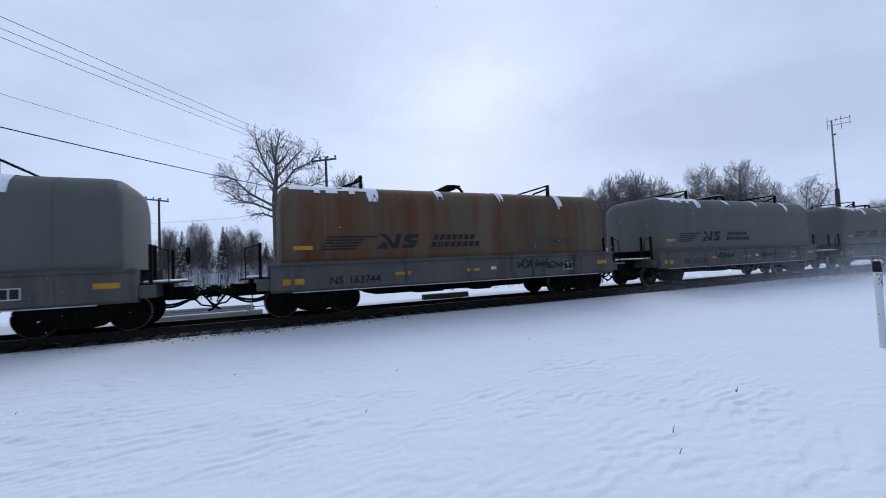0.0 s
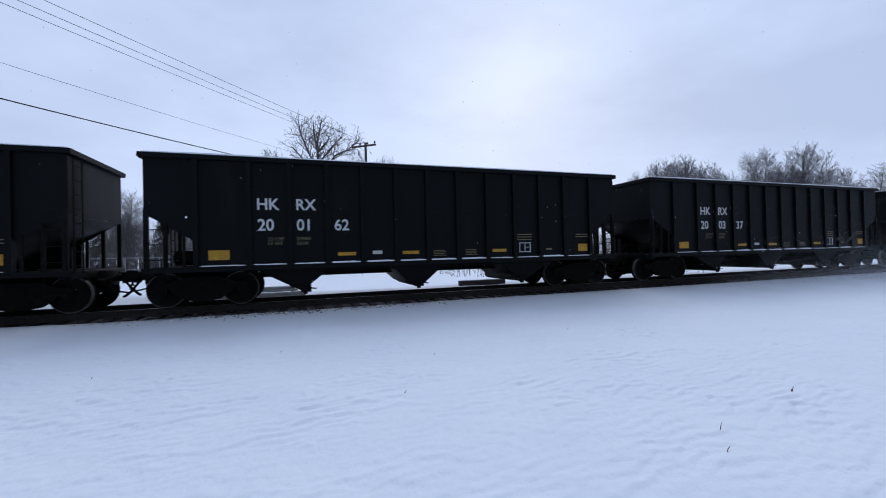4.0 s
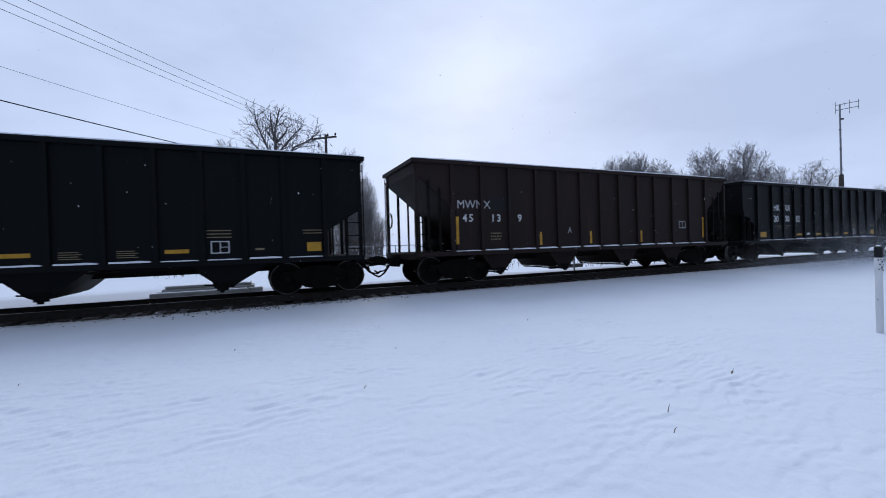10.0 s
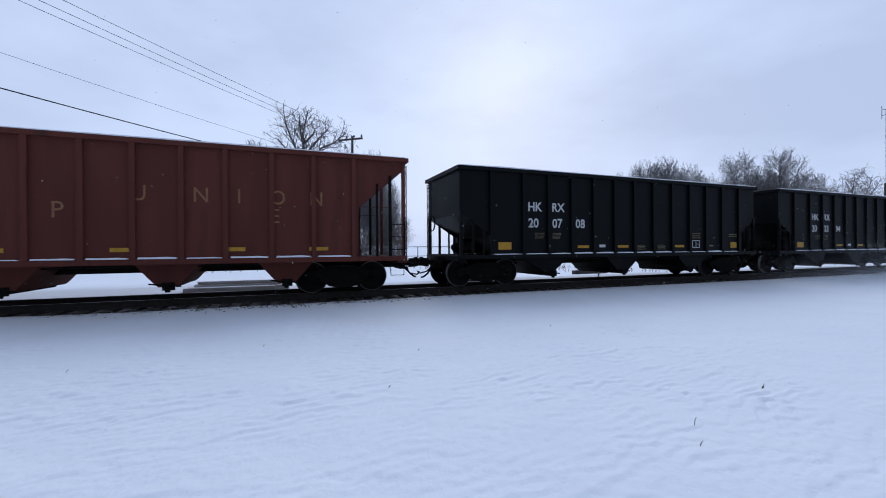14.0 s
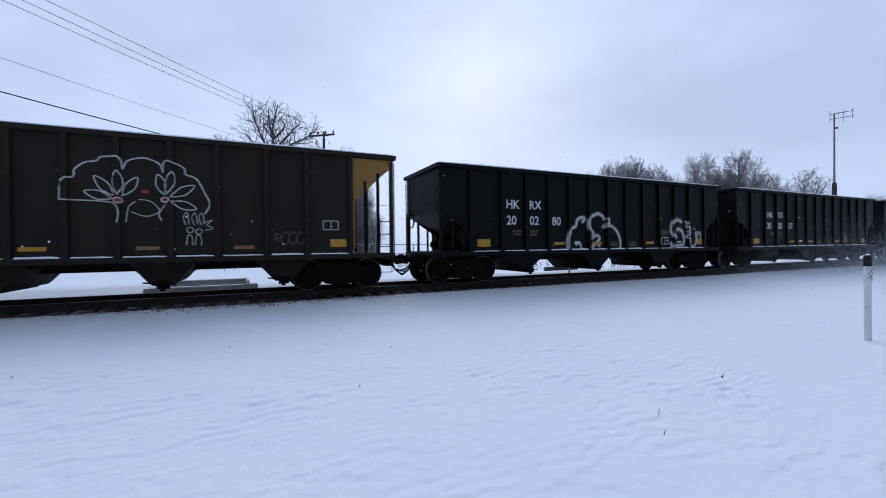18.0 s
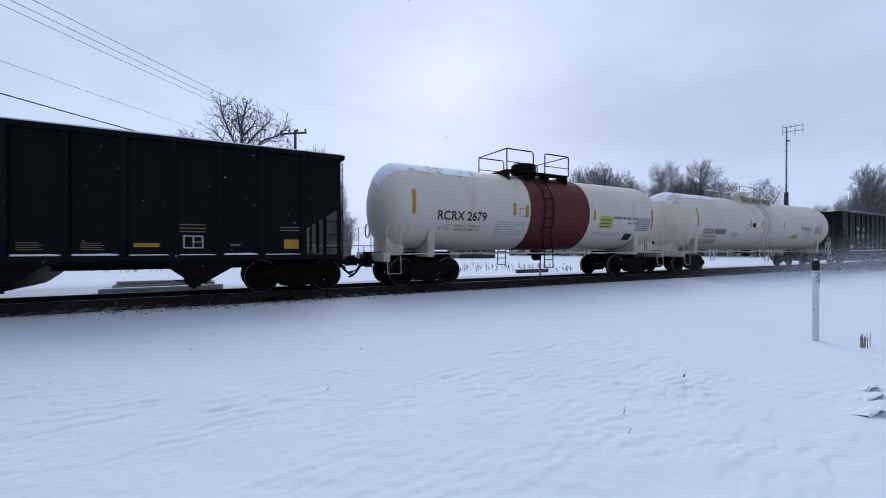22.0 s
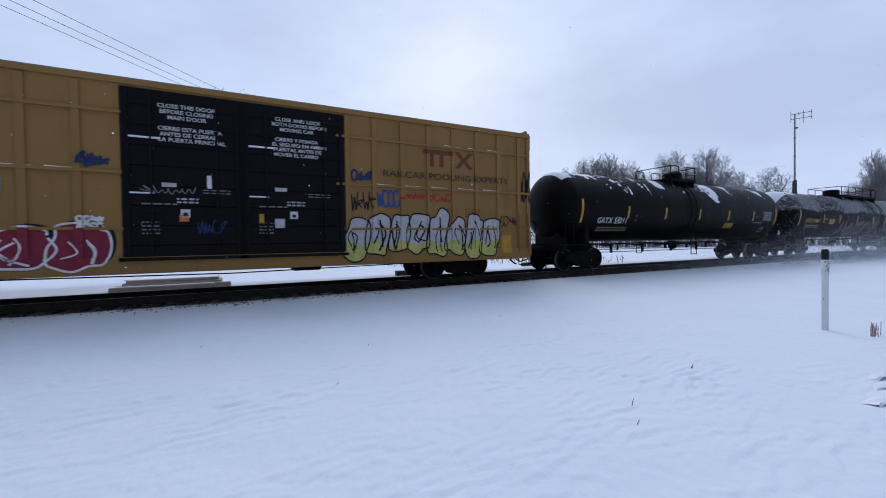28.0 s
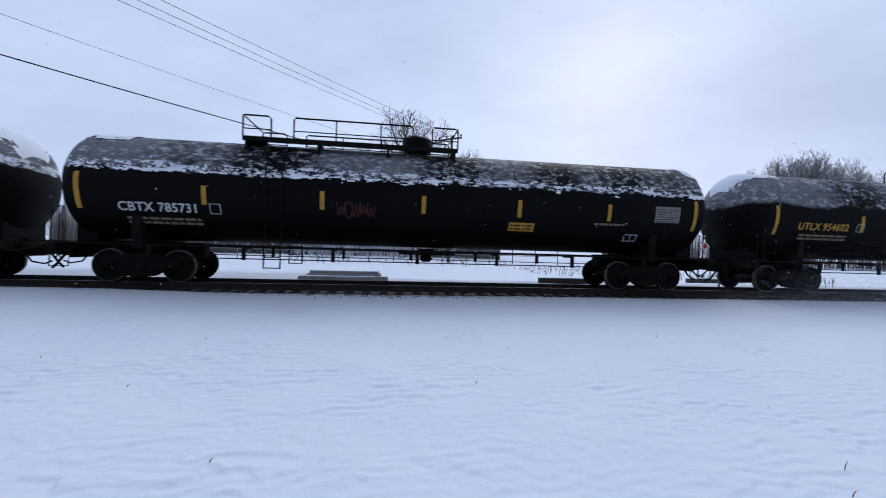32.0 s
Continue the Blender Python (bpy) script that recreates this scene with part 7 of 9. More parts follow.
for _k in range(6):
    flat_poly(_g, [(_x, 2.72), (_x + 0.13, 2.72), (_x + 0.13, 2.88), (_x + 0.5, 2.88), (_x + 0.56, 2.94), (_x + 0.56, 3.12), (_x + 0.5, 3.18), (_x, 3.18)])
    _x += 0.68
paint_on(tanks["prox"], "owner_mark", _g, M_LETTER, ("tank", 1.54, 2.68), 3, "white block mark half under snow")

# yellow box car
YP = BOX_POSTS
YB = ("ribs", YP, 0.05, -1.52, -1.57, 1.02)
for _t, _x, _z in (("UP", -7.87, 4.5), ("70", -7.87, 4.0), ("04", -7.02, 4.0), ("78", -6.15, 4.0)):
    lettering(box_y, _t, _x, -1.527, _z, 0.235, M_LETTERDARK, 1.0, bold=0.006)
word_piece(box_y, (("S", -8.1, -7.1, 0.7, 2.08), ("H", -7.03, -6.12, 0.66, 2.14), ("E", -5.85, -5.02, 0.66, 2.12), ("O", -4.9, -3.78, 0.68, 2.1), ("L", -3.6, -2.68, 0.72, 2.08)), YB, M_P["pink"], M_P["white"], M_P["black"], 0.095, edge=0.035, drop=0.2)
spray_cloud(box_y, ((-9.1, -8.05, 0.8, 1.85), (-5.4, -4.3, 1.9, 2.5), (-7.3, -6.6, 1.9, 2.35), (-2.95, -1.95, 0.78, 1.85)), M_P["skyblue"], YB, 3)
# a teal word in leaning block letters: letter shapes, then their black edges and dark depth
for _pts in (((3.45, 2.06), (3.87, 2.04), (3.69, 1.21), (4.48, 1.14), (4.37, 0.7), (3.11, 0.76), (3.16, 1.04)),
             ((4.09, 2.06), (4.92, 2.12), (5.35, 1.83), (5.48, 1.4), (5.29, 0.81), (4.4, 0.66), (4.19, 0.74), (4.45, 1.14), (4.06, 1.24)),
             ((5.77, 1.95), (6.81, 2.03), (6.71, 1.67), (6.25, 1.6), (6.22, 1.43), (6.71, 1.37), (6.59, 1.09), (6.02, 1.06), (5.96, 0.93), (6.83, 0.81), (6.71, 0.65), (5.57, 0.65), (5.68, 1.26)),
             ((6.95, 1.97), (7.88, 2.1), (7.81, 1.71), (7.38, 1.62), (7.35, 1.45), (7.75, 1.41), (7.63, 1.17), (7.22, 1.08), (7.19, 0.95), (7.81, 0.86), (7.69, 0.65), (6.83, 0.65), (6.83, 1.21)),
             ((7.92, 1.99), (8.99, 1.9), (8.92, 1.57), (8.26, 1.07), (9.47, 1.3), (9.37, 0.87), (7.75, 0.66), (7.81, 0.96), (8.39, 1.56), (7.94, 1.6))):
    _f, _e, _d = G(), G(), G()
    flat_poly(_f, _pts)
    ribbon(_e, _pts + _pts[:2], 0.075)
    flat_poly(_d, [(x - 0.17, max(0.65, z - 0.03)) for x, z in _pts])
    ribbon(_d, [(x - 0.1, max(0.67, z)) for x, z in _pts + _pts[:2]], 0.2)
    paint_on(box_y, "graffiti_shadow", _d, M_P["black"], YB, 1)
    paint_on(box_y, "graffiti_fill", _f, M_P["teal"], YB, 2, "leaning teal spray-painted graffiti letter")
    paint_on(box_y, "graffiti_outline", _e, M_P["black"], YB, 3)
_g = G()
flat_poly(_g, [(4.71, 1.69), (4.9, 1.59), (4.85, 1.25), (4.6, 1.09)])
paint_on(box_y, "graffiti_outline", _g, M_P["black"], YB, 3)
_g = G()
for _k in range(16):
    _x = 3.3 + 0.38 * _k
    ribbon(_g, [(_x, 1.0 + 0.35 * (_k % 3)), (_x + 0.02, 0.8 + 0.3 * (_k % 3))], 0.03)
    ribbon(_g, [(_x + 0.1, 1.98 - 0.1 * (_k % 2)), (_x + 0.28, 1.96 - 0.1 * (_k % 2))], 0.025)
paint_on(box_y, "graffiti_highlight", _g, M_P["white"], YB, 4)
spray_cloud(box_y, ((2.75, 3.5, 0.8, 1.6), (4.0, 5.1, 1.7, 2.35), (5.6, 7.4, 1.75, 2.3), (8.9, 9.38, 0.85, 1.9)), M_P["orange"], YB, 5)
graffiti_piece(box_y, -8.95, -8.1, 2.12, 2.5, 3, 91, M_P["red"], M_P["white"], None, YB, 0.03, label="small red graffiti letter with a white edge")
tag(box_y, -8.75, 1.45, 0.75, 0.28, 92, M_P["black"], YB, 5, 0.05, 4)
_rng = random.Random(4)
_g = G()
for _k in range(22):
    _cx, _cz, _r = _rng.uniform(-7.9, -3.0), _rng.uniform(1.1, 2.0), _rng.uniform(0.05, 0.11)
    flat_poly(_g, [(_cx + (_r if i % 2 == 0 else _r * 0.45) * math.cos(i * math.pi / 5), _cz + (_r if i % 2 == 0 else _r * 0.45) * math.sin(i * math.pi / 5)) for i in range(10)])
paint_on(box_y, "graffiti_star", _g, M_P["starblue"], YB, 5)
_sh = [(6.75, 4.75), (7.0, 4.82), (7.25, 4.75), (7.4, 4.72), (7.38, 4.3), (7.3, 4.08), (7.0, 3.95), (6.7, 4.08), (6.62, 4.3), (6.6, 4.72)]
_g = G()
flat_poly(_g, _sh)
paint_on(box_y, "owner_shield", _g, M_P["white"], YB, 0, "shield-shaped owner's mark, blue over red and white stripes")
_g = G()
flat_poly(_g, [(6.64, 4.45), (7.36, 4.45), (7.36, 4.70), (7.25, 4.72), (7.0, 4.78), (6.75, 4.72), (6.64, 4.70)])
paint_on(box_y, "shield_top", _g, M_P["navy"], YB, 1)
for _k in range(4):
    rect(box_y, 6.68 + 0.17 * _k, 4.06, 0.08, 0.37, M_P["red"], YB, 1, "shield_stripe")
for _x0, _x1, _b0, _b1, _p in ((-2.34, 0.04, -1.79, -0.35, -1.42), (0.26, 2.74, 0.78, 2.25, 1.18)):
    _d = plug_door(box_y, M_YELLOW, _x0, _x1, 1.08, 5.0, (_b0, _b1), levels=(1.22, 2.44, 2.95, 3.72))
    bars(box_y, _p + 0.0, 4.22, 0.85, 0.12, 2, M_LETTERDARK, ("flat", -1.565), 0.4)
    bars(box_y, _x0 + 0.3, 2.75, 0.5, 0.06, 1, M_LETTERDARK, ("flat", -1.565), 0.4)
    for _x in (_p, _p + 0.36):
        part("placard_board", G().box(_x, _x + 0.3, -1.64, -1.60, 1.72, 2.35, 0.008), M_YELLOW, _d)
    rect(box_y, _p + 0.04, 1.78, 0.2, 0.17, M_LETTER, ("flat", -1.64), 1, "paper_notice")
    rect(box_y, _p + 0.16, 1.79, 0.07, 0.07, M_LETTERDARK, ("flat", -1.64), 2, "paper_notice")
    lettering(box_y, "ASD", _p + 0.02, -1.652, 2.02, 0.1, M_LETTERDARK)
    bars(box_y, _p + 0.4, 2.1, 0.22, 0.12, 2, M_LETTERDARK, ("flat", -1.64))
tag(box_y, 2.1, 1.75, 0.25, 0.22, 97, M_P["black"], ("flat", -1.565), 3, 0.03)
part("door_rod", G().tube([(-6.0, -1.62, 0.86), (8.2, -1.62, 0.86)], 0.028, 6), M_YELLOW, box_y, "long operating rod under the doors")
for _x in (-5.9, -2.2, 0.15, 2.8, 6.0):
    part("rod_bracket", G().box(_x - 0.05, _x + 0.05, -1.65, -1.57, 0.76, 0.92, 0.01), M_IRON, box_y)
part("air_reservoir", G().lathe([(-0.3, 0.1), (-0.2, 0.19), (0.5, 0.19), (0.6, 0.1)], "x", (2.3, -0.9, 0.55), n=14), M_IRON, box_y)
part("brake_valve", G().box(1.4, 1.7, -1.2, -0.7, 0.4, 0.7, 0.03), M_IRON, box_y)
part("slack_adjuster", G().box(3.5, 3.7, -1.1, -0.8, 0.42, 0.7, 0.03), M_IRON, box_y)
rect(box_y, 0.28, 2.85, 0.1, 0.2, M_P["white"], ("flat", -1.565), 1, "paper_notice")
lettering(box_y, "FOK", -3.3, -1.527, 2.75, 0.09, M_LETTERDARK)
for _x in (-5.3, 5.8):
    part("defect_card_holder", G().box(_x - 0.12, _x + 0.12, -1.6, -1.57, 4.25, 4.55, 0.01), M_YELLOW, box_y)
part("snow_strip", G().prism([(-9.3, 5.18), (-9.3, 5.21), (-8.6, 5.24), (-6.5, 5.2), (-6.0, 5.18)], -1.55, -1.4), M_SNOW, box_y)

# tan box car
TB = ("ribs", DEEP_POSTS, 0.075, -1.52, -1.57, 1.02)
M_DOORBLACK = mat("black_door_paint", (0.0030, 0.0033, 0.0042), 0.5, vary=0.4, scale=2, dirt=(0.012, 0.012, 0.012), dirt_amt=0.28, streak=True, spec=0.14)
for _x0, _x1, _txt in ((-2.24, 0.22, "CLOSE THIS DOOR\n BEFORE CLOSING\n     MAIN DOOR\n\nCIERRE ESTA PUERTA\n ANTES DE CERRAR\nLA PUERTA PRINCIPAL"), (0.27, 2.88, "  CLOSE AND LOCK\nBOTH DOORS BEFORE\n     MOVING CAR\n\n  CIERRE Y PONGA\nEL SEGURO EN AMBAS\n PUERTAS ANTES DE\n MOVER EL CARRO")):
    plug_door(box_t, M_DOORBLACK, _x0, _x1, 1.02, 4.97)
    lettering(box_t, _txt, _x0 + 0.7, -1.602, 4.57, 0.098, M_LETTER, 1.05, bold=0.002)
    _F = ("flat", -1.598)
    rect(box_t, _x0 + 1.12, 1.95, 0.2, 0.2, M_LETTER, _F, 1, "paper_notice")
    rect(box_t, _x0 + 1.17, 1.99, 0.1, 0.08, M_LETTERDARK, _F, 2, "paper_notice")
    bars(box_t, _x0 + 1.05, 2.3, 0.45, 0.16, 2, M_P["silver"], _F, 0.5)
    bars(box_t, _x0 + 0.35, 1.55, 0.35, 0.35, 4, M_P["ghost"], _F, 0.4, 4)
    bars(box_t, _x0 + 1.6, 2.55, 0.6, 0.14, 2, M_P["ghost"], _F, 0.4, 5)
    bars(box_t, _x0 + 0.35, 2.25, 0.7, 0.05, 1, M_P["ghost"], _F, 0.7, 6)
    rect(box_t, _x0 + 0.75, 2.68, 0.3, 0.1, M_P["silver"], _F, 1, "paper_notice")
rect(box_t, -1.15, 1.85, 0.2, 0.17, M_P["orange"], ("flat", -1.598), 1, "paper_notice")
rect(box_t, 0.62, 1.85, 0.12, 0.22, M_PLATE, ("flat", -1.598), 1, "paper_notice")
rect(box_t, 1.0, 1.7, 0.25, 0.25, M_P["silver"], ("flat", -1.598), 1, "paper_notice")
rect(box_t, -0.55, 2.68, 0.1, 0.32, M_P["white"], ("flat", -1.598), 1, "paper_notice")
for _t, _x, _z in (("next", -8.42, 3.72), ("load", -8.42, 3.46), ("any", -5.72, 3.66), ("road", -5.72, 3.4)):
    lettering(box_t, _t, _x, -1.527, _z, 0.21, M_LETTERDARK, 1.1, shear=0.25, bold=0.008)
for _t, _x, _z in (("TB", -8.42, 2.42), ("OX", -7.45, 2.38), ("64", -8.42, 1.95), ("24", -7.45, 1.93)):
    lettering(box_t, _t, _x, -1.527, _z, 0.26, M_LETTERDARK, 1.15, shear=0.25, bold=0.006)
for _m, _pts in (("red", ((-7.35, 3.95), (-7.0, 3.95), (-6.55, 3.7), (-6.55, 3.55), (-7.0, 3.35), (-7.35, 3.35), (-6.9, 3.65))), ("blue", ((-7.35, 4.2), (-7.1, 4.2), (-6.6, 3.9), (-6.45, 3.65), (-6.6, 3.4), (-7.1, 3.1), (-7.35, 3.1), (-6.75, 3.5), (-6.65, 3.65), (-6.75, 3.8))),
                 ("red", ((-6.1, 3.95), (-6.1, 3.75), (-6.4, 3.65), (-6.1, 3.5), (-6.1, 3.3), (-6.4, 3.55), (-6.4, 3.75))), ("blue", ((-6.1, 4.2), (-6.1, 4.0), (-6.4, 3.82), (-6.5, 3.95))), ("blue", ((-6.1, 3.1), (-6.1, 3.28), (-6.4, 3.48), (-6.5, 3.36)))):
    _g = G()
    flat_poly(_g, [(x, z + (0.02 if _m == "red" else 0)) for x, z in _pts])
    paint_on(box_t, "owner_mark", _g, M_P[_m], TB, 1 if _m == "red" else 2)
graffiti_piece(box_t, -7.5, -2.6, 0.66, 1.75, 5, 101, M_P["maroon"], M_P["white"], M_P["black"], TB, 0.05, label="maroon graffiti piece with white outlines")
graffiti_piece(box_t, -6.5, -4.6, 1.6, 2.5, 2, 104, M_P["maroon"], M_P["white"], M_P["black"], TB, 0.045)
graffiti_piece(box_t, 2.9, 8.3, 0.7, 2.22, 8, 102, M_P["silver"], M_P["black"], None, TB, 0.045, lower=M_P["lemon"], label="silver and yellow graffiti piece with black outlines")
for _x, _z, _w, _h, _sd, _m, _t in ((-3.06, 3.05, 0.57, 0.38, 111, "navy", 0.06), (3.13, 3.1, 0.57, 0.33, 112, "navy", 0.06), (3.1, 2.2, 0.72, 0.58, 113, "black", 0.035), (3.9, 2.35, 0.7, 0.52, 114, "blue", 0.06), (4.62, 2.62, 0.85, 0.18, 115, "red", 0.05),
                                    (5.63, 2.59, 0.8, 0.24, 116, "red", 0.05), (9.35, 2.65, 0.42, 1.15, 117, "black", 0.035), (8.41, 1.78, 0.72, 0.38, 118, "black", 0.03), (-3.07, 1.68, 0.45, 0.13, 119, "white", 0.05), (-3.07, 1.84, 0.45, 0.12, 122, "white", 0.05), (-8.3, 1.6, 0.9, 0.18, 120, "white", 0.05),
                                    (-4.9, 2.1, 0.6, 0.75, 121, "skyblue", 0.05), (-0.75, 1.55, 0.6, 0.35, 123, "navy", 0.03), (-1.9, 2.5, 1.1, 0.2, 124, "ghost", 0.02)):
    tag(box_t, _x, _z, _w, _h, _sd, M_P[_m], TB if not -2.3 < _x < 2.9 else ("flat", -1.598), 4, _t)
_g = G()
flat_poly(_g, [(5.45, 4.1), (6.55, 4.1), (6.55, 3.95), (6.2, 3.95), (6.2, 3.55), (6.05, 3.55), (6.05, 3.95), (5.85, 3.95), (5.85, 3.55), (5.68, 3.55), (5.68, 3.95), (5.45, 3.95)])
flat_poly(_g, [(6.6, 4.1), (6.8, 4.1), (6.97, 3.9), (7.15, 4.1), (7.35, 4.1), (7.08, 3.82), (7.35, 3.55), (7.15, 3.55), (6.97, 3.74), (6.8, 3.55), (6.6, 3.55), (6.87, 3.82)])
_g.v = [(x - 0.02, y, z + 0.15) for x, y, z in _g.v]
paint_on(box_t, "owner_mark", _g, M_P["rust"], TB, 1, "faded red owner's mark of plain shapes")
lettering(box_t, "RAILCAR POOLING EXPERTS", 4.04, -1.60, 3.28, 0.2, M_LETTERDARK, 1.33)
rect(box_t, 8.5, 0.85, 0.4, 0.62, M_PLATE, TB, 1, "reflective_strip")
rect(box_t, -8.35, 1.05, 0.3, 0.45, M_PLATE, TB, 1, "reflective_strip")
bars(box_t, 6.0, 2.1, 0.5, 0.3, 4, M_P["rust"], TB, 0.4)
bars(box_t, 7.0, 2.1, 0.6, 0.3, 4, M_P["rust"], TB, 0.4, 7)
for _x, _z in ((-8.3, 4.41), (-7.35, 4.41), (-6.4, 4.41), (-8.3, 3.03), (-7.3, 3.03), (-6.4, 3.03), (-5.4, 3.03), (-4.0, 3.03), (-3.2, 3.03), (6.6, 4.41), (7.5, 4.41), (8.3, 4.41), (4.2, 3.03), (5.1, 3.03), (6.1, 3.03), (7.1, 3.03), (8.1, 3.03)):
    part("snow_strip", G().prism([(_x - 0.38, 0), (_x + 0.33, 0), (_x + 0.2, 0.012), (_x - 0.2, 0.018), (_x - 0.38, 0.035)], -1.555, -1.52), M_SNOW, box_t, at=(0, 0, _z - 0.01))
for _e, _c in ((-1, box_t), (-1, box_y), (1, box_t), (1, box_y)):
    part("end_top_panel", G().box(*sorted((_e * 9.76, _e * 9.845)), -1.5, 1.5, 4.62, 5.15, 0.01), M_LIGHTGREY, _c)
    for _k in range(9):
        part("snow_strip", G().box(*sorted((_e * 9.76, _e * 9.825)), -1.35, 1.2, 1.30 + _k * 0.48, 1.312 + _k * 0.48), M_SNOW, _c)

# covered hoppers
AX = ("ribs", tuple(np.linspace(-6.05, 6.05, 16)), 0.05, -1.497, -1.555)
for _k, (_t, _x) in enumerate(zip("WETER", (-5.95, -5.1, -4.25, -3.35, -2.45))):
    lettering(hop_rust, _t, _x, -1.50, 3.3, 0.5, M_P["oldletter"], 1.0, bold=0.02)
for _t, _x, _z in (("COOP", -0.4, 3.25), ("ELEV", 3.0, 3.2)):
    for _i, _l in enumerate(_t):
        lettering(hop_rust, _l, _x + 0.8 * _i, -1.50, _z, 0.42, M_P["oldletter"], 0.9, bold=0.015)
for _i, _l in enumerate("EXETER"):
    lettering(hop_rust, _l, -3.3 + 0.81 * _i, -1.50, 2.55, 0.26, M_P["oldletter"], 0.9, bold=0.01)
for _x in (-5.75, -4.95):
    rect(hop_rust, _x, 2.0, 0.55, 0.62, M_P["patch"], AX, 0)
for _t, _x, _z in (("AE", -5.7, 2.32), ("X", -4.85, 2.32), ("14", -5.65, 2.03), ("719", -4.92, 2.03)):
    lettering(hop_rust, _t, _x, -1.508, _z, 0.22, M_LETTERDARK, 1.0, bold=0.006)
rect(hop_rust, -6.6, 1.2, 0.12, 0.95, M_PLATE, ("flat", -1.56), 1, "reflective_strip")
rect(hop_rust, 5.9, 1.2, 0.1, 0.8, M_PLATE, AX, 3, "reflective_strip")
for _x, _w, _sd in ((-3.7, 0.9, 131), (-2.6, 0.8, 132), (-1.6, 1.6, 133), (1.5, 1.2, 134), (4.0, 1.2, 135)):
    tag(hop_rust, _x, 1.2, _w, 0.45, _sd, M_P["dim"], AX, 4, 0.03)
CV = ("flat", -1.565)
graffiti_piece(hop_grey, -5.3, 3.4, 1.1, 2.15, 9, 141, M_LIGHTGREY, M_P["greengrey"], None, CV, 0.05)
graffiti_piece(hop_grey, 3.0, 5.9, 1.15, 2.45, 4, 142, M_P["rose"], M_P["black"], M_P["lilac"], CV, 0.035, label="pink and lilac graffiti piece with black outlines")
graffiti_piece(hop_grey, 4.9, 5.95, 1.6, 2.35, 2, 143, M_P["navy"], M_P["greengrey"], M_P["teal"], CV, 0.03)
graffiti_piece(hop_grey, 5.85, 6.9, 1.2, 2.2, 2, 144, M_P["brownish"], M_P["black"], M_P["rose"], CV, 0.03)
lettering(hop_grey, "HIP\nHOP", 5.3, -1.60, 2.08, 0.15, M_P["teal"], 1.2, bold=0.004)
tag(hop_grey, 5.9, 1.9, 0.95, 0.45, 145, M_P["black"], CV, 5, 0.055, 6)
tag(hop_grey, 6.5, 1.3, 0.35, 0.6, 147, M_P["orange"], CV, 2, 0.05, 6)
tag(hop_grey, 7.05, 2.85, 1.0, 0.35, 146, M_P["black"], ("flat", -1.57), 6, 0.03, 6)
rect(hop_grey, 5.15, 1.45, 0.5, 0.22, M_LETTERDARK, ("flat", -1.59), 1, "inspection_panel")
box_outline(hop_grey, 5.15, 1.45, 0.5, 0.22, 0.02, M_LETTER, ("flat", -1.592), 2)
rect(hop_grey, 6.1, 1.3, 0.35, 0.25, M_LETTER, ("flat", -1.59), 1, "paper_notice")
rect(hop_grey, 6.75, 1.2, 0.12, 0.75, M_PLATE, ("flat", -1.59), 1, "reflective_strip")
lettering(hop_grey, "AEX", -6.1, -1.572, 2.72, 0.14, M_LETTERDARK)
lettering(hop_grey, "16836", -6.1, -1.572, 2.5, 0.14, M_LETTERDARK)
for _x, _w, _sd, _m in ((4.0, 1.2, 151, "lemon"), (5.4, 1.2, 152, "silver"), (6.9, 0.6, 153, "black"), (7.5, 0.6, 154, "black"), (-3.0, 2.0, 155, "silver")):
    tag(hop_grey, _x, 0.93, _w, 0.16, _sd, M_P[_m], ("flat", -1.55), 5, 0.03)
part("snow_strip", G().box(4.0, 7.6, -1.4, -1.25, 4.15, 4.2, 0.02), M_SNOW, hop_grey)
for _k in range(7):
    _x = -7.5 + 2.5 * _k
    part("roof_stanchion", G().box(_x - 0.05, _x + 0.05, -1.3, -1.22, 4.2, 4.55), M_LIGHTGREY, hop_grey)
part("roof_rail", G().box(-8.0, 8.0, -1.3, -1.22, 4.5, 4.56), M_LIGHTGREY, hop_grey)


# ---- trees ----
def wander(p, d, length, n, rng, wobble, lift):
    """A crooked line that starts at p along d and turns gently upwards."""
    pts, q, dd = [p.copy()], p.copy(), d.normalized()
    for _ in range(n):
        dd = (dd + Vector((rng.uniform(-1, 1), rng.uniform(-1, 1), rng.uniform(-1, 1))) * wobble + Vector((0, 0, lift))).normalized()
        q = q + dd * (length / n)
        pts.append(q.copy())
    return pts


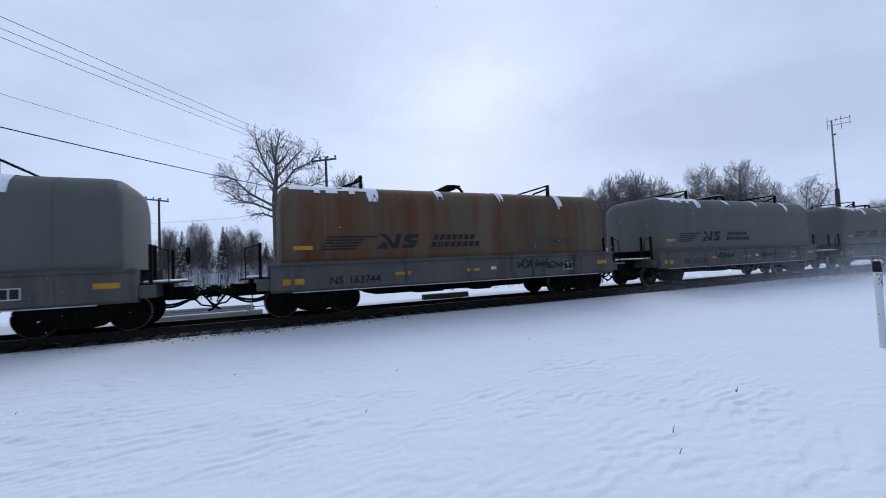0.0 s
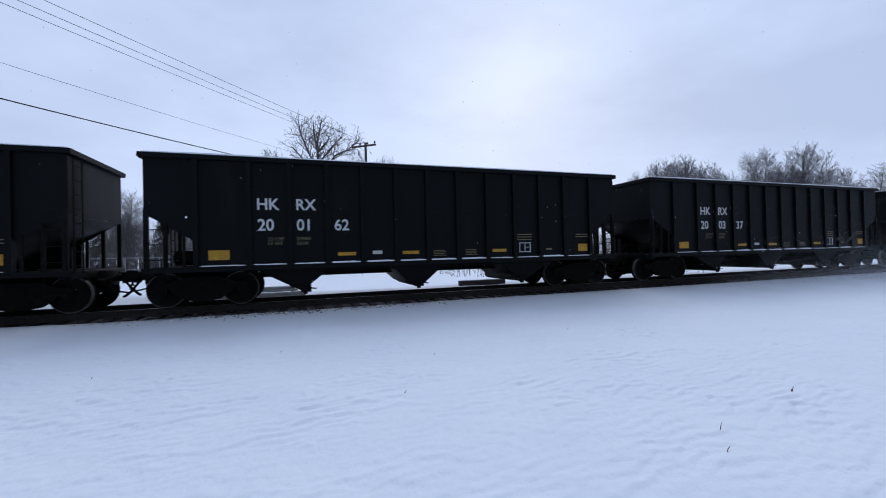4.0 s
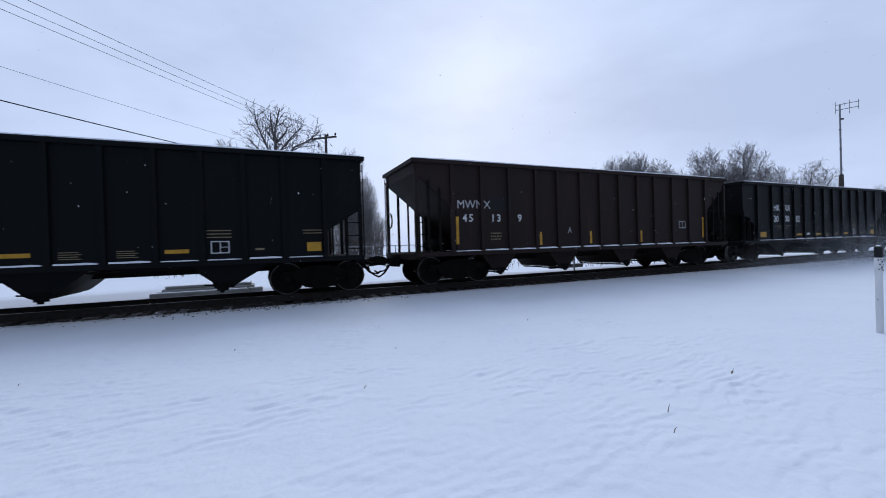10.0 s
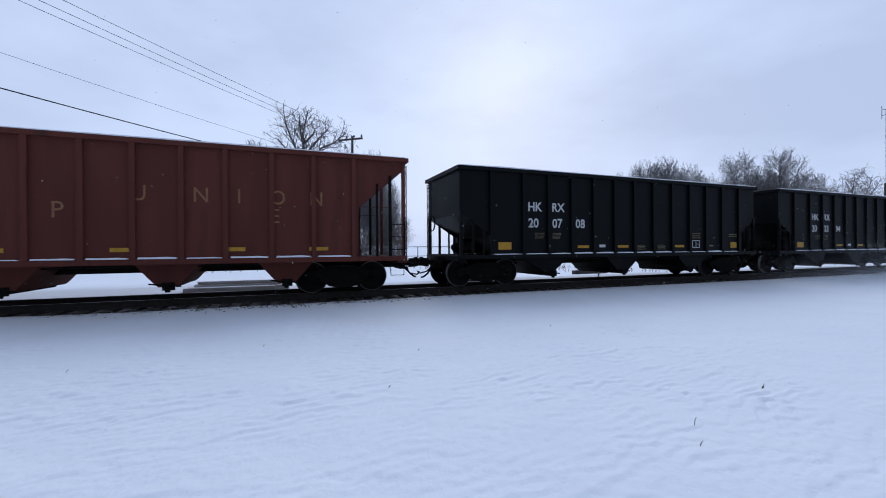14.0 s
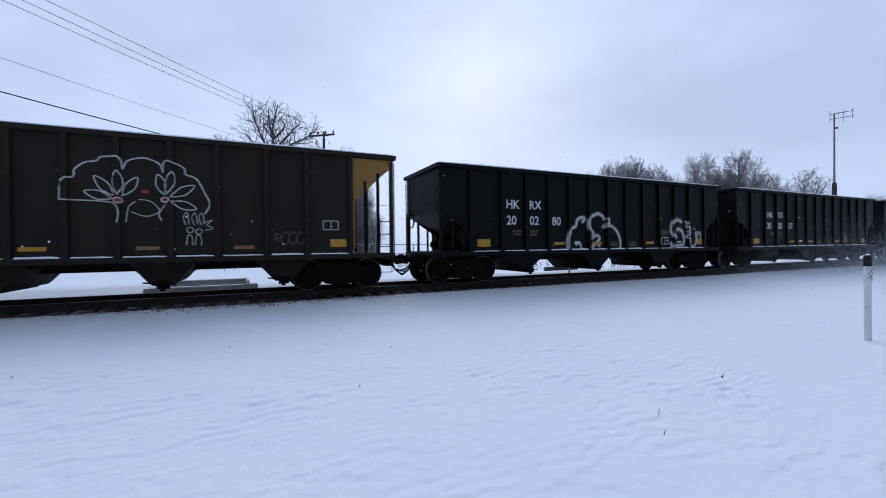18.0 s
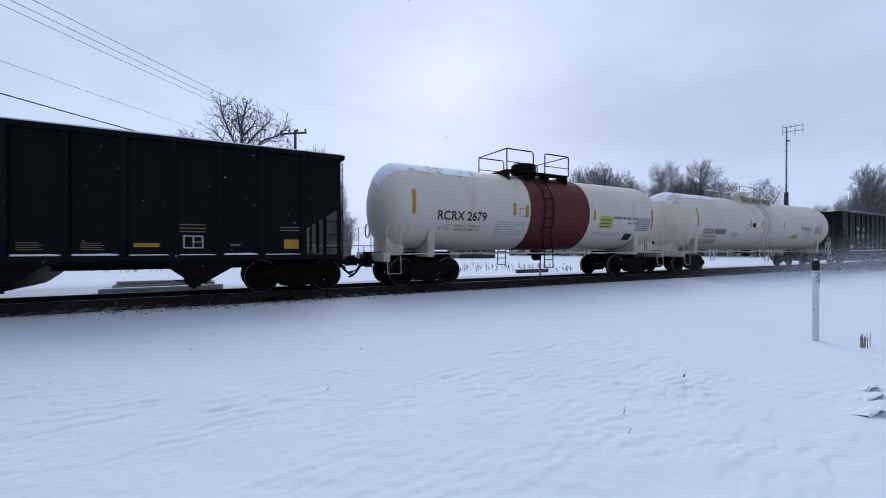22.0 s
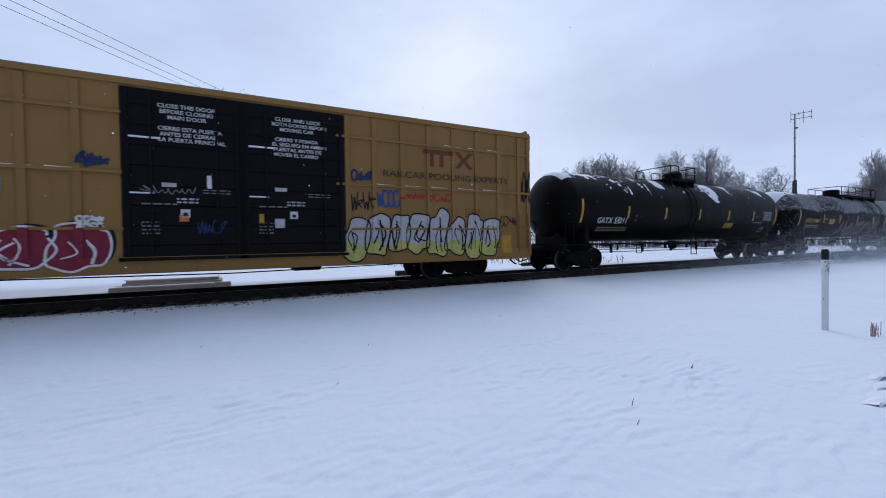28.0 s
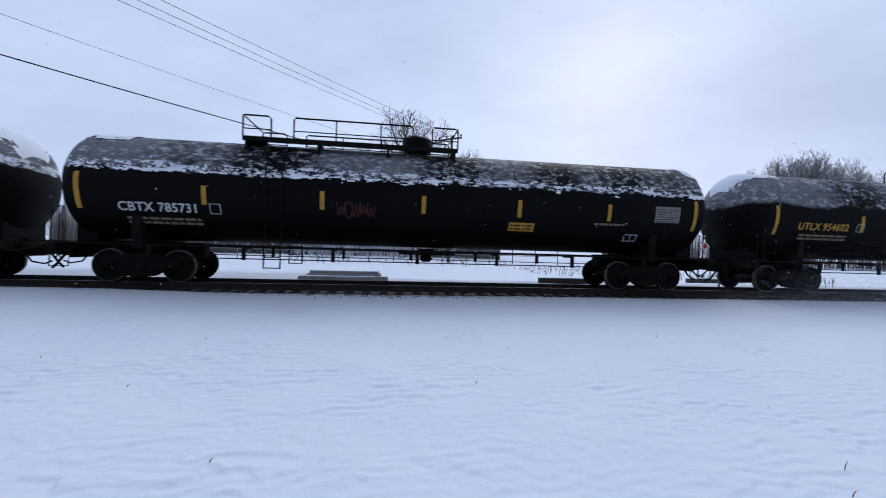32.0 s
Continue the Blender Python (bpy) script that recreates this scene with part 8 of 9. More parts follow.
def branch(gs, pts, r, level, rng, spacing, lift, fine, spread=1.0, crown=None):
    """One limb along a line of points, with its side shoots; gs are the parts for trunk and limbs, and for twigs."""
    if crown:
        # crown: middle height, half width and half height of the outline that the twigs fill
        limit = rng.uniform(0.82, 1.12)
        inside = [k for k, p in enumerate(pts) if (p.x * p.x + p.y * p.y) / crown[1] ** 2 + ((p.z - crown[0]) / crown[2]) ** 2 < limit or p.z < crown[0] * 0.5]
        pts = pts[:len(inside)]
        if len(pts) < 2:
            return
    length = sum((b - a).length for a, b in zip(pts, pts[1:]))
    (gs[0] if level < 2 else gs[1]).tube(pts, r, (8, 6, 4, 3, 3)[min(level, 4)], max(fine * 0.7, r * (0.3 if level < 2 else 0.5)))
    if level >= 4 or length < 0.45:
        return
    n = len(pts) - 1
    kids = max(2, int(length / spacing[level - 1]))
    turn = rng.uniform(0, 6.28)
    for k in range(kids):
        t = 0.16 + 0.82 * (k + rng.random()) / kids
        i = min(n - 1, int(t * n))
        at = pts[i].lerp(pts[i + 1], t * n - i)
        along = (pts[i + 1] - pts[i]).normalized()
        turn += 2.4 + rng.uniform(-0.6, 0.6)
        side = along.orthogonal().normalized()
        side = (Matrix.Rotation(turn, 3, along) @ side).normalized()
        a = radians(rng.uniform(32, 70)) * spread
        d = along * math.cos(a) + side * math.sin(a) + Vector((0, 0, 0.12))
        ll = (length * (0.36 - 0.13 * t) + 0.35) * rng.uniform(0.6, 1.2)
        branch(gs, wander(at, d, ll, (5, 4, 3, 2)[min(level - 1, 3)], rng, 0.2, lift), max(fine, r * (0.44 - 0.2 * t)), level + 1, rng, spacing, lift, fine, spread, crown)


def finish_tree(label, gs):
    t = thing("bare_tree", label, "tree", "bare winter trees")
    part("trunk", gs[0], M_BARK, t, "grey-brown trunk and limbs", 60)
    part("crown", gs[1], M_TWIG, t, "crown of fine bare twigs")
    return t


def sycamore_tree(label, seed):
    """A tall sycamore: one leaning leader, crooked wide limbs, the lowest drooping."""
    rng = random.Random(seed)
    gs = (G(), G())
    leader = [Vector(p) for p in ((0, 0, -0.5), (-0.05, 0, 5.0), (-0.15, 0.1, 10.9), (0.15, 0, 14.0), (0.1, 0.1, 16.6), (0.75, 0, 19.6))]
    gs[0].tube(leader[:4], 0.46, 10, 0.24)
    branch(gs, leader[3:], 0.22, 1, rng, (0.40, 0.32, 0.26), 0.04, 0.018, 1.0, (13.0, 7.3, 7.7))
    limbs = (((0, 12.1), (1.1, 13.0), (2.3, 14.7), (3.9, 15.5), (5.3, 16.7)), ((0, 11.2), (1.6, 12.0), (3.8, 12.5), (5.9, 13.3)), ((-0.2, 10.0), (-3.0, 11.6), (-4.6, 13.3), (-6.0, 13.9), (-6.7, 15.6)),
             ((0, 12.6), (-1.6, 13.9), (-3.0, 15.3), (-4.6, 18.0)), ((-0.2, 8.6), (-1.6, 9.2), (-3.0, 8.9), (-4.9, 8.2)), ((-0.2, 9.4), (-2.4, 10.4), (-4.3, 11.0), (-5.9, 12.3)),
             ((0, 12.8), (-1.1, 15.4), (-1.9, 17.5), (-2.2, 19.4)), ((0.2, 15.2), (1.3, 16.4), (2.0, 18.2)), ((-0.1, 13.3), (1.2, 15.0), (2.6, 16.9), (3.3, 17.6)), ((0, 8.8), (1.6, 9.6), (3.1, 10.2), (4.8, 11.6)))
    for line in limbs:
        depth = rng.uniform(-0.5, 0.5)
        pts = [Vector((x, abs(x) * depth, z)) for x, z in line]
        branch(gs, pts, 0.09 + 0.018 * len(line), 1, rng, (0.42, 0.32, 0.26), 0.04, 0.018, 1.0, (13.0, 7.3, 7.7))
    for k in range(5):
        z = 9.5 + k * 1.5
        d = Vector((rng.uniform(-0.5, 0.5), 1 if k % 2 else -1, rng.uniform(0.3, 0.8)))
        branch(gs, wander(Vector((0, 0, z)), d, 4.6 - 0.25 * k, 6, rng, 0.16, 0.05), 0.14, 1, rng, (0.7, 0.5, 0.4), 0.04, 0.014, 1.0, (13.0, 7.3, 7.7))
    return finish_tree(label, gs)


def dome_tree(label, height, seed, width, bole=0.2, limbs=10, r=0.34, fan=(0.35, 1.5), lift=0.07, spacing=(0.46, 0.36, 0.34), fine=0.019, spread=0.9):
    """A bare tree whose limbs rise like a fan from a short bole into a rounded crown."""
    rng = random.Random(seed)
    gs = (G(), G())
    hub = wander(Vector((0, 0, -0.4)), Vector((rng.uniform(-0.04, 0.04), 0, 1)), height * bole + 0.4, 4, rng, 0.04, 0.0)
    gs[0].tube(hub, r, 9, r * 0.8)
    mid, rz = height * 0.55, height * 0.45
    for k in range(limbs):
        a = k * 2.4 + rng.uniform(-0.3, 0.3)
        up = fan[0] + (fan[1] - fan[0]) * ((k + 0.5) / limbs)
        d = Vector((math.cos(a), math.sin(a), math.tan(min(1.45, up)))).normalized()
        p = hub[-1] - Vector((0, 0, rng.uniform(0, 0.06) * height))
        reach = 0.5
        while reach < height:
            q = p + d * reach
            if (q.x * q.x + q.y * q.y) / width ** 2 + ((q.z - mid) / rz) ** 2 > 1 and q.z > mid * 0.6:
                break
            reach += 0.3
        branch(gs, wander(p, d, reach * rng.uniform(0.8, 0.98), 7, rng, 0.07, lift * 0.4), r * rng.uniform(0.28, 0.42), 1, rng, spacing, lift, fine, spread, (mid, width, rz))
    return finish_tree(label, gs)


def polar(az, dist):
    a = radians(az)
    return -math.sin(a) * dist, math.cos(a) * dist


def on_ground(x, y):
    return float(ground_height(np.array([x]), np.array([y]))[0])


def set_tree(src, az, dist, turn=0.0, scale=1.0, first=False):
    x, y = polar(az, dist)
    m = Matrix.Translation((x, y, on_ground(x, y))) @ Matrix.Rotation(turn, 4, "Z")
    if first:
        src.matrix_basis = m
        return src
    c = copy_thing(src, m)
    c.scale = (scale, scale, scale)
    return c


sycamore = sycamore_tree("tall bare sycamore with a wide irregular crown", 12)
set_tree(sycamore, -2.3, 55, 0.0, first=True)
oak_a = dome_tree("bare spreading oak with a dense rounded crown", 21.0, 5, 5.4, 0.18, 20, 0.34)
set_tree(oak_a, -57.3, 100, first=True)
oak_b = dome_tree("bare deciduous tree with upswept limbs", 20.0, 8, 4.4, 0.15, 19, 0.28, (0.75, 1.5), 0.10, spread=0.75)
set_tree(oak_b, -52.3, 100, first=True)
oak_c = dome_tree("small bare tree with an open rounded crown", 15.6, 21, 6.0, 0.34, 14, 0.26, (0.12, 1.35), 0.02, (0.5, 0.4, 0.36))
set_tree(oak_c, -66.4, 92, first=True)
for az, dist, s, tn, src in ((-45.4, 98, 0.95, 1.0, oak_b), (-47.6, 95, 1.03, 2.2, oak_b), (-49.9, 96, 1.07, 5.2, oak_b), (-53.9, 101, 0.86, 4.1, oak_b), (-55.4, 112, 0.6, 1.4, oak_c), (-61.3, 101, 1.0, 2.0, oak_a), (-59.4, 108, 0.93, 0.9, oak_b),
                             (-63.4, 104, 0.78, 3.6, oak_a), (-64.4, 112, 0.6, 2.7, oak_c), (-67.9, 110, 0.72, 1.2, oak_c), (-70.3, 115, 0.62, 0.2, oak_c), (-71.6, 120, 0.55, 3.2, oak_a), (-75.2, 88, 0.74, 0.9, oak_b), (-73.6, 95, 0.55, 2.9, oak_b),
                             (-77.0, 92, 0.6, 3.9, oak_a), (-78.5, 96, 0.55, 2.5, oak_c), (-11.4, 62, 0.85, 3.0, oak_b), (2.8, 66, 0.46, 4.4, oak_b), (-13.2, 68, 0.72, 0.5, oak_b), (-15.0, 76, 0.6, 0.9, oak_c), (6.5, 70, 0.52, 1.7, oak_b), (9.5, 75, 0.5, 2.7, oak_b),
                             (14.0, 72, 0.55, 0.9, oak_b), (18.5, 75, 0.6, 2.1, oak_a), (24.0, 74, 0.6, 4.1, oak_b), (0.5, 78, 0.5, 3.3, oak_b), (-5.5, 80, 0.48, 5.3, oak_b), (30.0, 80, 0.6, 1.1, oak_a), (38.0, 78, 0.6, 2.9, oak_b), (46.0, 85, 0.65, 0.3, oak_a)):
    set_tree(src, az, dist, tn, s)


def conifer(label, height, seed):
    rng = random.Random(seed)
    t = thing("snowy_conifer", label, "tree", "conifers in the wood")
    part("trunk", G().tube([(0, 0, -0.3), (0, 0, height * 0.95)], 0.16, 7, 0.03), M_BARK, t)
    g, s = G(), G()
    k = 0
    z = height * 0.12
    while z < height * 0.98:
        rad = (1 - z / height) * height * 0.24 + 0.12
        for _ in range(9):
            a = k * 2.4 + rng.uniform(-0.3, 0.3)
            rr = rad * rng.uniform(0.65, 1.1)
            c, q = math.cos(a), math.sin(a)
            w = rr * 0.28
            base = len(g.v)
            g.v += [(0, 0, z + 0.12), (c * rr * 0.6 - q * w, q * rr * 0.6 + c * w, z - rr * 0.22), (c * rr, q * rr, z - rr * 0.40), (c * rr * 0.6 + q * w, q * rr * 0.6 - c * w, z - rr * 0.22), (c * rr * 0.55, q * rr * 0.55, z - rr * 0.34)]
            g.f += [(base, base + 1, base + 2), (base, base + 2, base + 3), (base + 1, base + 4, base + 2), (base + 4, base + 3, base + 2)]
            if rng.random() < 0.4:
                b2 = len(s.v)
                s.v += [(c * rr * 0.3, q * rr * 0.3, z + 0.1 - rr * 0.08), (c * rr * 0.6 - q * w * 0.7, q * rr * 0.6 + c * w * 0.7, z - rr * 0.19), (c * rr * 0.95, q * rr * 0.95, z - rr * 0.35), (c * rr * 0.6 + q * w * 0.7, q * rr * 0.6 - c * w * 0.7, z - rr * 0.19)]
                s.f += [(b2, b2 + 1, b2 + 2), (b2, b2 + 2, b2 + 3)]
            k += 1
        z += max(0.22, rad * 0.22)
    part("foliage", g, M_CONIFER, t, "dark needled boughs")
    part("snow_load", s, M_SNOW, t, "snow lying on the boughs")
    return t


fir = conifer("dark conifer with snow on its boughs", 9.0, 3)
set_tree(fir, 3.9, 66, first=True)
for az, dist, s in ((1.6, 70, 0.9), (8.2, 66, 0.92), (11.8, 68, 1.0), (-1.0, 72, 0.8), (15.5, 64, 0.95), (21.0, 70, 1.05), (6.2, 74, 0.85), (27.5, 70, 0.95)):
    set_tree(fir, az, dist, az, s)


def brush(name, label, az0, az1, d0, d1, n, h, seed, material, category="thicket"):
    """Undergrowth: a mass of thin stems with side twigs."""
    rng = random.Random(seed)
    g = G()
    spots = [polar(rng.uniform(az0, az1), rng.uniform(d0, d1)) for _ in range(n)]
    for (x, y), z in zip(spots, ground_height(*np.array(spots).T) - 0.1):
        hh = h * rng.uniform(0.45, 1.1)
        tip = Vector((x + rng.uniform(-0.2, 0.2) * hh, y + rng.uniform(-0.1, 0.1) * hh, z + hh))
        g.tube([(x, y, z), ((x + tip.x) / 2 + rng.uniform(-0.1, 0.1), (y + tip.y) / 2, z + hh * 0.55), tip], 0.012 + 0.006 * hh, 3, 0.006)
        for _k in range(5):
            t = rng.uniform(0.3, 0.95)
            p = Vector((x, y, z)).lerp(tip, t)
            g.tube([p, p + Vector((rng.uniform(-0.35, 0.35) * hh, rng.uniform(-0.2, 0.2) * hh, rng.uniform(0.05, 0.35) * hh))], 0.010, 3, 0.004)
    return tagged(part(name, g, material), label, category, kind="stuff")


brush("thicket", "grey leafless undergrowth at the edge of a wood", -16, 36, 58, 84, 3600, 6.2, 1, M_BARK)
brush("thicket", "grey leafless undergrowth below bare trees", -80, -38, 88, 118, 2600, 6.0, 2, M_BARK)
M_REED = mat("dry_weed_stems", (0.16, 0.12, 0.085), 0.9, vary=0.4, scale=4, bump=0)
brush("dry_weeds", "dry brown weeds standing in the snow", -52, -18, 26, 36, 260, 0.5, 3, M_REED, "weeds")
brush("dry_weeds", "dry brown weeds standing in the snow", -18, 12, 32, 46, 130, 0.6, 4, M_REED, "weeds")
brush("thicket", "snow-dusted brush behind the fence", -6, 12, 44, 54, 260, 2.6, 5, M_DIRTSNOW)


# ---- poles, wires, mast ----
def utility_pole(x, y, height, turn, label, arms=True):
    z0 = on_ground(x, y)
    p = thing("utility_pole", label, "utility pole", at=(x, y, z0))
    part("pole", G().lathe([(-0.3, 0.17), (height * 0.5, 0.145), (height, 0.11), (height + 0.02, 0.06)], "z", n=14), M_WOOD, p, smooth=40)
    c, s = math.cos(turn), math.sin(turn)

    def arm(z, a0, a1):
        g = G().box(a0, a1, -0.07, 0.07, z - 0.09, z + 0.07, 0.01)
        part("crossarm", g, M_WOOD, p, "weathered wooden crossarm", at=Matrix.Rotation(turn, 4, "Z"))
        for k in range(4):
            u = a0 + 0.1 + (a1 - a0 - 0.2) * k / 3
            part("insulator", G().lathe([(z + 0.06, 0.03), (z + 0.15, 0.03), (z + 0.16, 0.09), (z + 0.22, 0.1), (z + 0.25, 0.06), (z + 0.32, 0.075), (z + 0.36, 0.02)], "z", (u, 0, 0), n=10), M_POSTBLACK, p, "dark ribbed insulator",
                 at=Matrix.Rotation(turn, 4, "Z"), smooth=50)
        for q in (-1, 1):
            part("arm_brace", G().tube([(q * 0.6 + (a0 + a1) / 2, 0.07, z - 0.05), (0, 0.1, z - 0.6)], 0.014, 4), M_STEEL, p, at=Matrix.Rotation(turn, 4, "Z"))

    arm(height - 0.25, -1.5, 1.1)
    if arms:
        part("cutout_switch", G().box(-0.75, -0.65, -0.2, -0.08, height - 1.15, height - 0.75).tube([(-0.7, -0.14, height - 0.8), (-0.45, -0.3, height - 1.1)], 0.03).tube([(0.5, -0.1, height - 0.9), (0.75, -0.2, height - 1.2)], 0.03), M_STEEL, p,
             at=Matrix.Rotation(turn, 4, "Z"))
        part("cable_bracket", G().box(-0.05, 0.4, -0.16, -0.1, height - 3.95, height - 3.85), M_STEEL, p)
    return p


PX, PY = polar(-8.8, 40)
utility_pole(PX, PY, 12.4, radians(-39), "weathered wooden utility pole with a crossarm and insulators")
QX, QY = polar(10.4, 60)
utility_pole(QX, QY, 11.4, radians(35), "wooden utility pole at the edge of the wood", False)
DX, DY = -0.634, -0.773
NX, NY = 0.773, -0.634


def wire(name, z0, z1, off, sag, r, label, length=55.0):
    pts = []
    for k in range(25):
        s = length * k / 24
        t = k / 24
        pts.append((PX + DX * s + NX * off, PY + DY * s + NY * off, z0 + (z1 - z0) * t - 4 * sag * t * (1 - t)))
    return tagged(part(name, G().tube(pts, r, 5), M_WIRE, smooth=60), label, "cable", "overhead cables")


wire("overhead_wire", 12.15, 12.3, 0.0, 0.45, 0.012, "thin overhead power wire")
wire("overhead_wire", 12.15, 12.3, -0.95, 0.45, 0.012, "thin overhead power wire")
wire("overhead_wire", 12.15, 12.3, -1.75, 0.45, 0.012, "thin overhead power wire")
wire("overhead_wire", 9.3, 9.6, 0.0, 0.75, 0.008, "thin low overhead wire")
wire("overhead_cable", 8.25, 8.05, 0.0, 0.8, 0.026, "thick black overhead cable")
_g = G().tube([(PX, PY, 7.9), ((PX + QX) / 2, (PY + QY) / 2, 7.35), (QX, QY, 7.9), (QX - 45, QY + 14, 7.6)], 0.012, 4)
tagged(part("overhead_cable", _g, M_WIRE), "thin black cable strung between two poles", "cable", "overhead cables")


def antenna_mast():
    x, y = polar(-68.88, 90)
    z0 = on_ground(x, y)
    m = thing("antenna_mast", "tall steel radio mast with yagi antennas on top", "antenna mast", at=(x, y, z0))
    part("lower_mast", G().lathe([(-0.3, 0.34), (11.0, 0.30), (11.1, 0.12)], "z", n=14), M_WOOD, m, "dark stout lower mast", 40)
    part("upper_mast", G().lathe([(11.0, 0.13), (22.0, 0.11), (22.1, 0.05)], "z", n=12), M_STEEL, m, smooth=40)
    rot = Matrix.Rotation(radians(-68.88 + 8), 4, "Z")
    for z, a0, a1 in ((21.2, -0.5, 2.2), (22.0, -0.5, 2.2)):
        part("boom", G().tube([(a0, 0, z), (a1, 0, z + 0.12)], 0.05, 6), M_STEEL, m, at=rot)
    for a, h, z in ((-0.5, 1.9, 21.6), (1.1, 2.1, 21.5), (2.1, 0.8, 22.05), (2.1, 0.7, 21.25), (0.5, 0.5, 22.0)):
        part("antenna_element", G().tube([(a, 0, z - h / 2), (a, 0, z + h / 2)], 0.04, 6), M_STEEL, m, at=rot)
    part("feed_box", G().box(0.12, 0.45, -0.12, 0.12, 19.6, 19.85), M_STEEL, m, at=rot)
    for z in (12.0, 15.0, 18.0):
        part("mast_clamp", G().lathe([(z, 0.17), (z + 0.14, 0.17)], "z", n=12), M_STEEL, m)


antenna_mast()


# ---- by the track ----
def marker_post():
    x, y = 9.36, 3.18
    z0 = on_ground(x, y)
    p = thing("marker_post", "round white plastic marker post with a black cap in the snow", "marker post", at=(x, y, z0))
    part("tube", G().lathe([(-0.3, 0.048), (1.0, 0.048), (1.245, 0.048)], "z", n=20), M_POSTWHITE, p, "white plastic tube", 40)
    part("sleeve", G().lathe([(0.97, 0.050), (0.98, 0.0535), (1.25, 0.0535), (1.255, 0.05)], "z", n=20), M_POSTWHITE, p, smooth=40)
    part("cap", G().lathe([(1.25, 0.054), (1.40, 0.054), (1.425, 0.05), (1.44, 0.03), (1.445, 0.005)], "z", n=20), M_POSTBLACK, p, "black rounded cap", 40)
    part("snow_cap", G().lathe([(1.44, 0.035), (1.455, 0.02), (1.46, 0.004)], "z", n=10), M_SNOW, p)
    for k, zz, w, h in ((0, 1.20, 0.008, 0.03), (2, 1.13, 0.012, 0.02), (3, 1.21, 0.01, 0.012), (4, 1.06, 0.006, 0.05), (5, 1.17, 0.014, 0.025), (6, 1.09, 0.009, 0.018), (7, 1.2, 0.006, 0.028), (8, 1.12, 0.012, 0.03), (1, 1.05, 0.008, 0.02), (6, 1.03, 0.01, 0.03)):
        a = radians(195 + k * 11)
        c, q = math.cos(a) * 0.0545, math.sin(a) * 0.0545
        part("printed_bar", G().box(-w, w, -0.0015, 0.0015, 0, h), M_POSTBLACK, p, at=Matrix.Translation((c, q, zz)) @ Matrix.Rotation(a + math.pi / 2, 4, "Z"))
    part("cable_clip", G().tube([(-0.049, 0, 0.55), (-0.07, 0, 0.57)], 0.006, 5), M_POSTBLACK, p)


marker_post()


def twig(x, y, dx, dy, h, r, label="dry plant stem sticking out of the snow"):
    z = on_ground(x, y)
    g = G().tube([(x, y, z - 0.04), (x + dx * 0.5, y + dy * 0.5, z + h * 0.55), (x + dx, y + dy, z + h)], r, 5, r * 0.6)
    return tagged(part("plant_stem", g, M_REED), label, "twig", "plant stems in the snow")


twig(3.50, 2.66, 0.035, 0.0, 0.065, 0.0045)
twig(3.18, 2.37, 0.06, 0.01, 0.035, 0.0045)
twig(5.23, 3.09, 0.03, 0.0, 0.05, 0.006)
twig(5.21, 3.08, 0.0, 0.0, 0.025, 0.012)
for _x, _y in ((-2.83, 7.0), (1.08, 4.67), (-2.74, 4.86), (-1.2, 3.1), (-4.5, 6.1), (2.0, 6.4), (-0.4, 7.6), (5.2, 7.2)):
    twig(_x, _y, 0.03, 0.0, 0.03, 0.006)


M_STALK = mat("frosted_weed_stalk", (0.3, 0.23, 0.2), 0.9, vary=0.4, scale=30, bump=0)


def weed_tuft():
    x, y = 9.5, 2.56
    z = on_ground(x, y)
    t = thing("weed_tuft", "small tuft of dry forked weed stems in the snow", "weed", at=(x, y, z))
    rng = random.Random(6)
    for k in range(14):
        b = (rng.uniform(-0.16, 0.12), rng.uniform(-0.05, 0.05), -0.03)
        h = rng.uniform(0.1, 0.27) if k else 0.05
        m = (b[0] + rng.uniform(-0.02, 0.03), b[1], h * 0.55)
        g = G().tube([b, m, (m[0] + rng.uniform(-0.02, 0.03), m[1], h)], 0.0055, 5, 0.0035)
        if k % 2:
            g.tube([m, (m[0] + 0.035, m[1], m[2] + 0.02), (m[0] + 0.045, m[1], h * 0.9)], 0.004, 4, 0.003)
        part("stem", g, M_STALK, t)


weed_tuft()


def snow_crust(x, y, w, seed):
    """A broken lip of snow crust over a dark strip, the shade of its crack put in as colour."""
    z = on_ground(x, y)
    t = thing("snow_crust", "broken lip of snow crust with a dark painted crack beneath", "snow crust", at=(x, y, z))
    rng = random.Random(seed)
    g, s = G(), G()
    n = 12
    for k in range(n + 1):
        u = -w / 2 + w * k / n
        e = math.sin(math.pi * k / n)
        h = 0.05 * e * rng.uniform(0.7, 1.2)
        s.v += [(u, 0.14, -0.02), (u, 0.0, h + 0.012), (u + 0.01, -0.05 * e, h), (u, -0.02, h - 0.012)]
        if k:
            for j in range(3):
                o = (k - 1) * 4 + j
                s.f.append((o, o + 1, o + 5, o + 4))
        g.v += [(u, 0.02, -0.03), (u, 0.015, max(0.0, h - 0.01))]
        if k:
            o = (k - 1) * 2
            g.f.append((o, o + 1, o + 3, o + 2))
    part("crust", s, M_SNOW, t, "white snow crust", 50)
    # dark sheet that paints the shade beneath the lip
    part("grass", g, M_IRON, t, "dark strip painted as the shade in the crack")


snow_crust(6.39, 1.66, 0.5, 1)
snow_crust(5.73, 1.48, 0.4, 2)
snow_crust(6.75, 1.78, 0.35, 3)


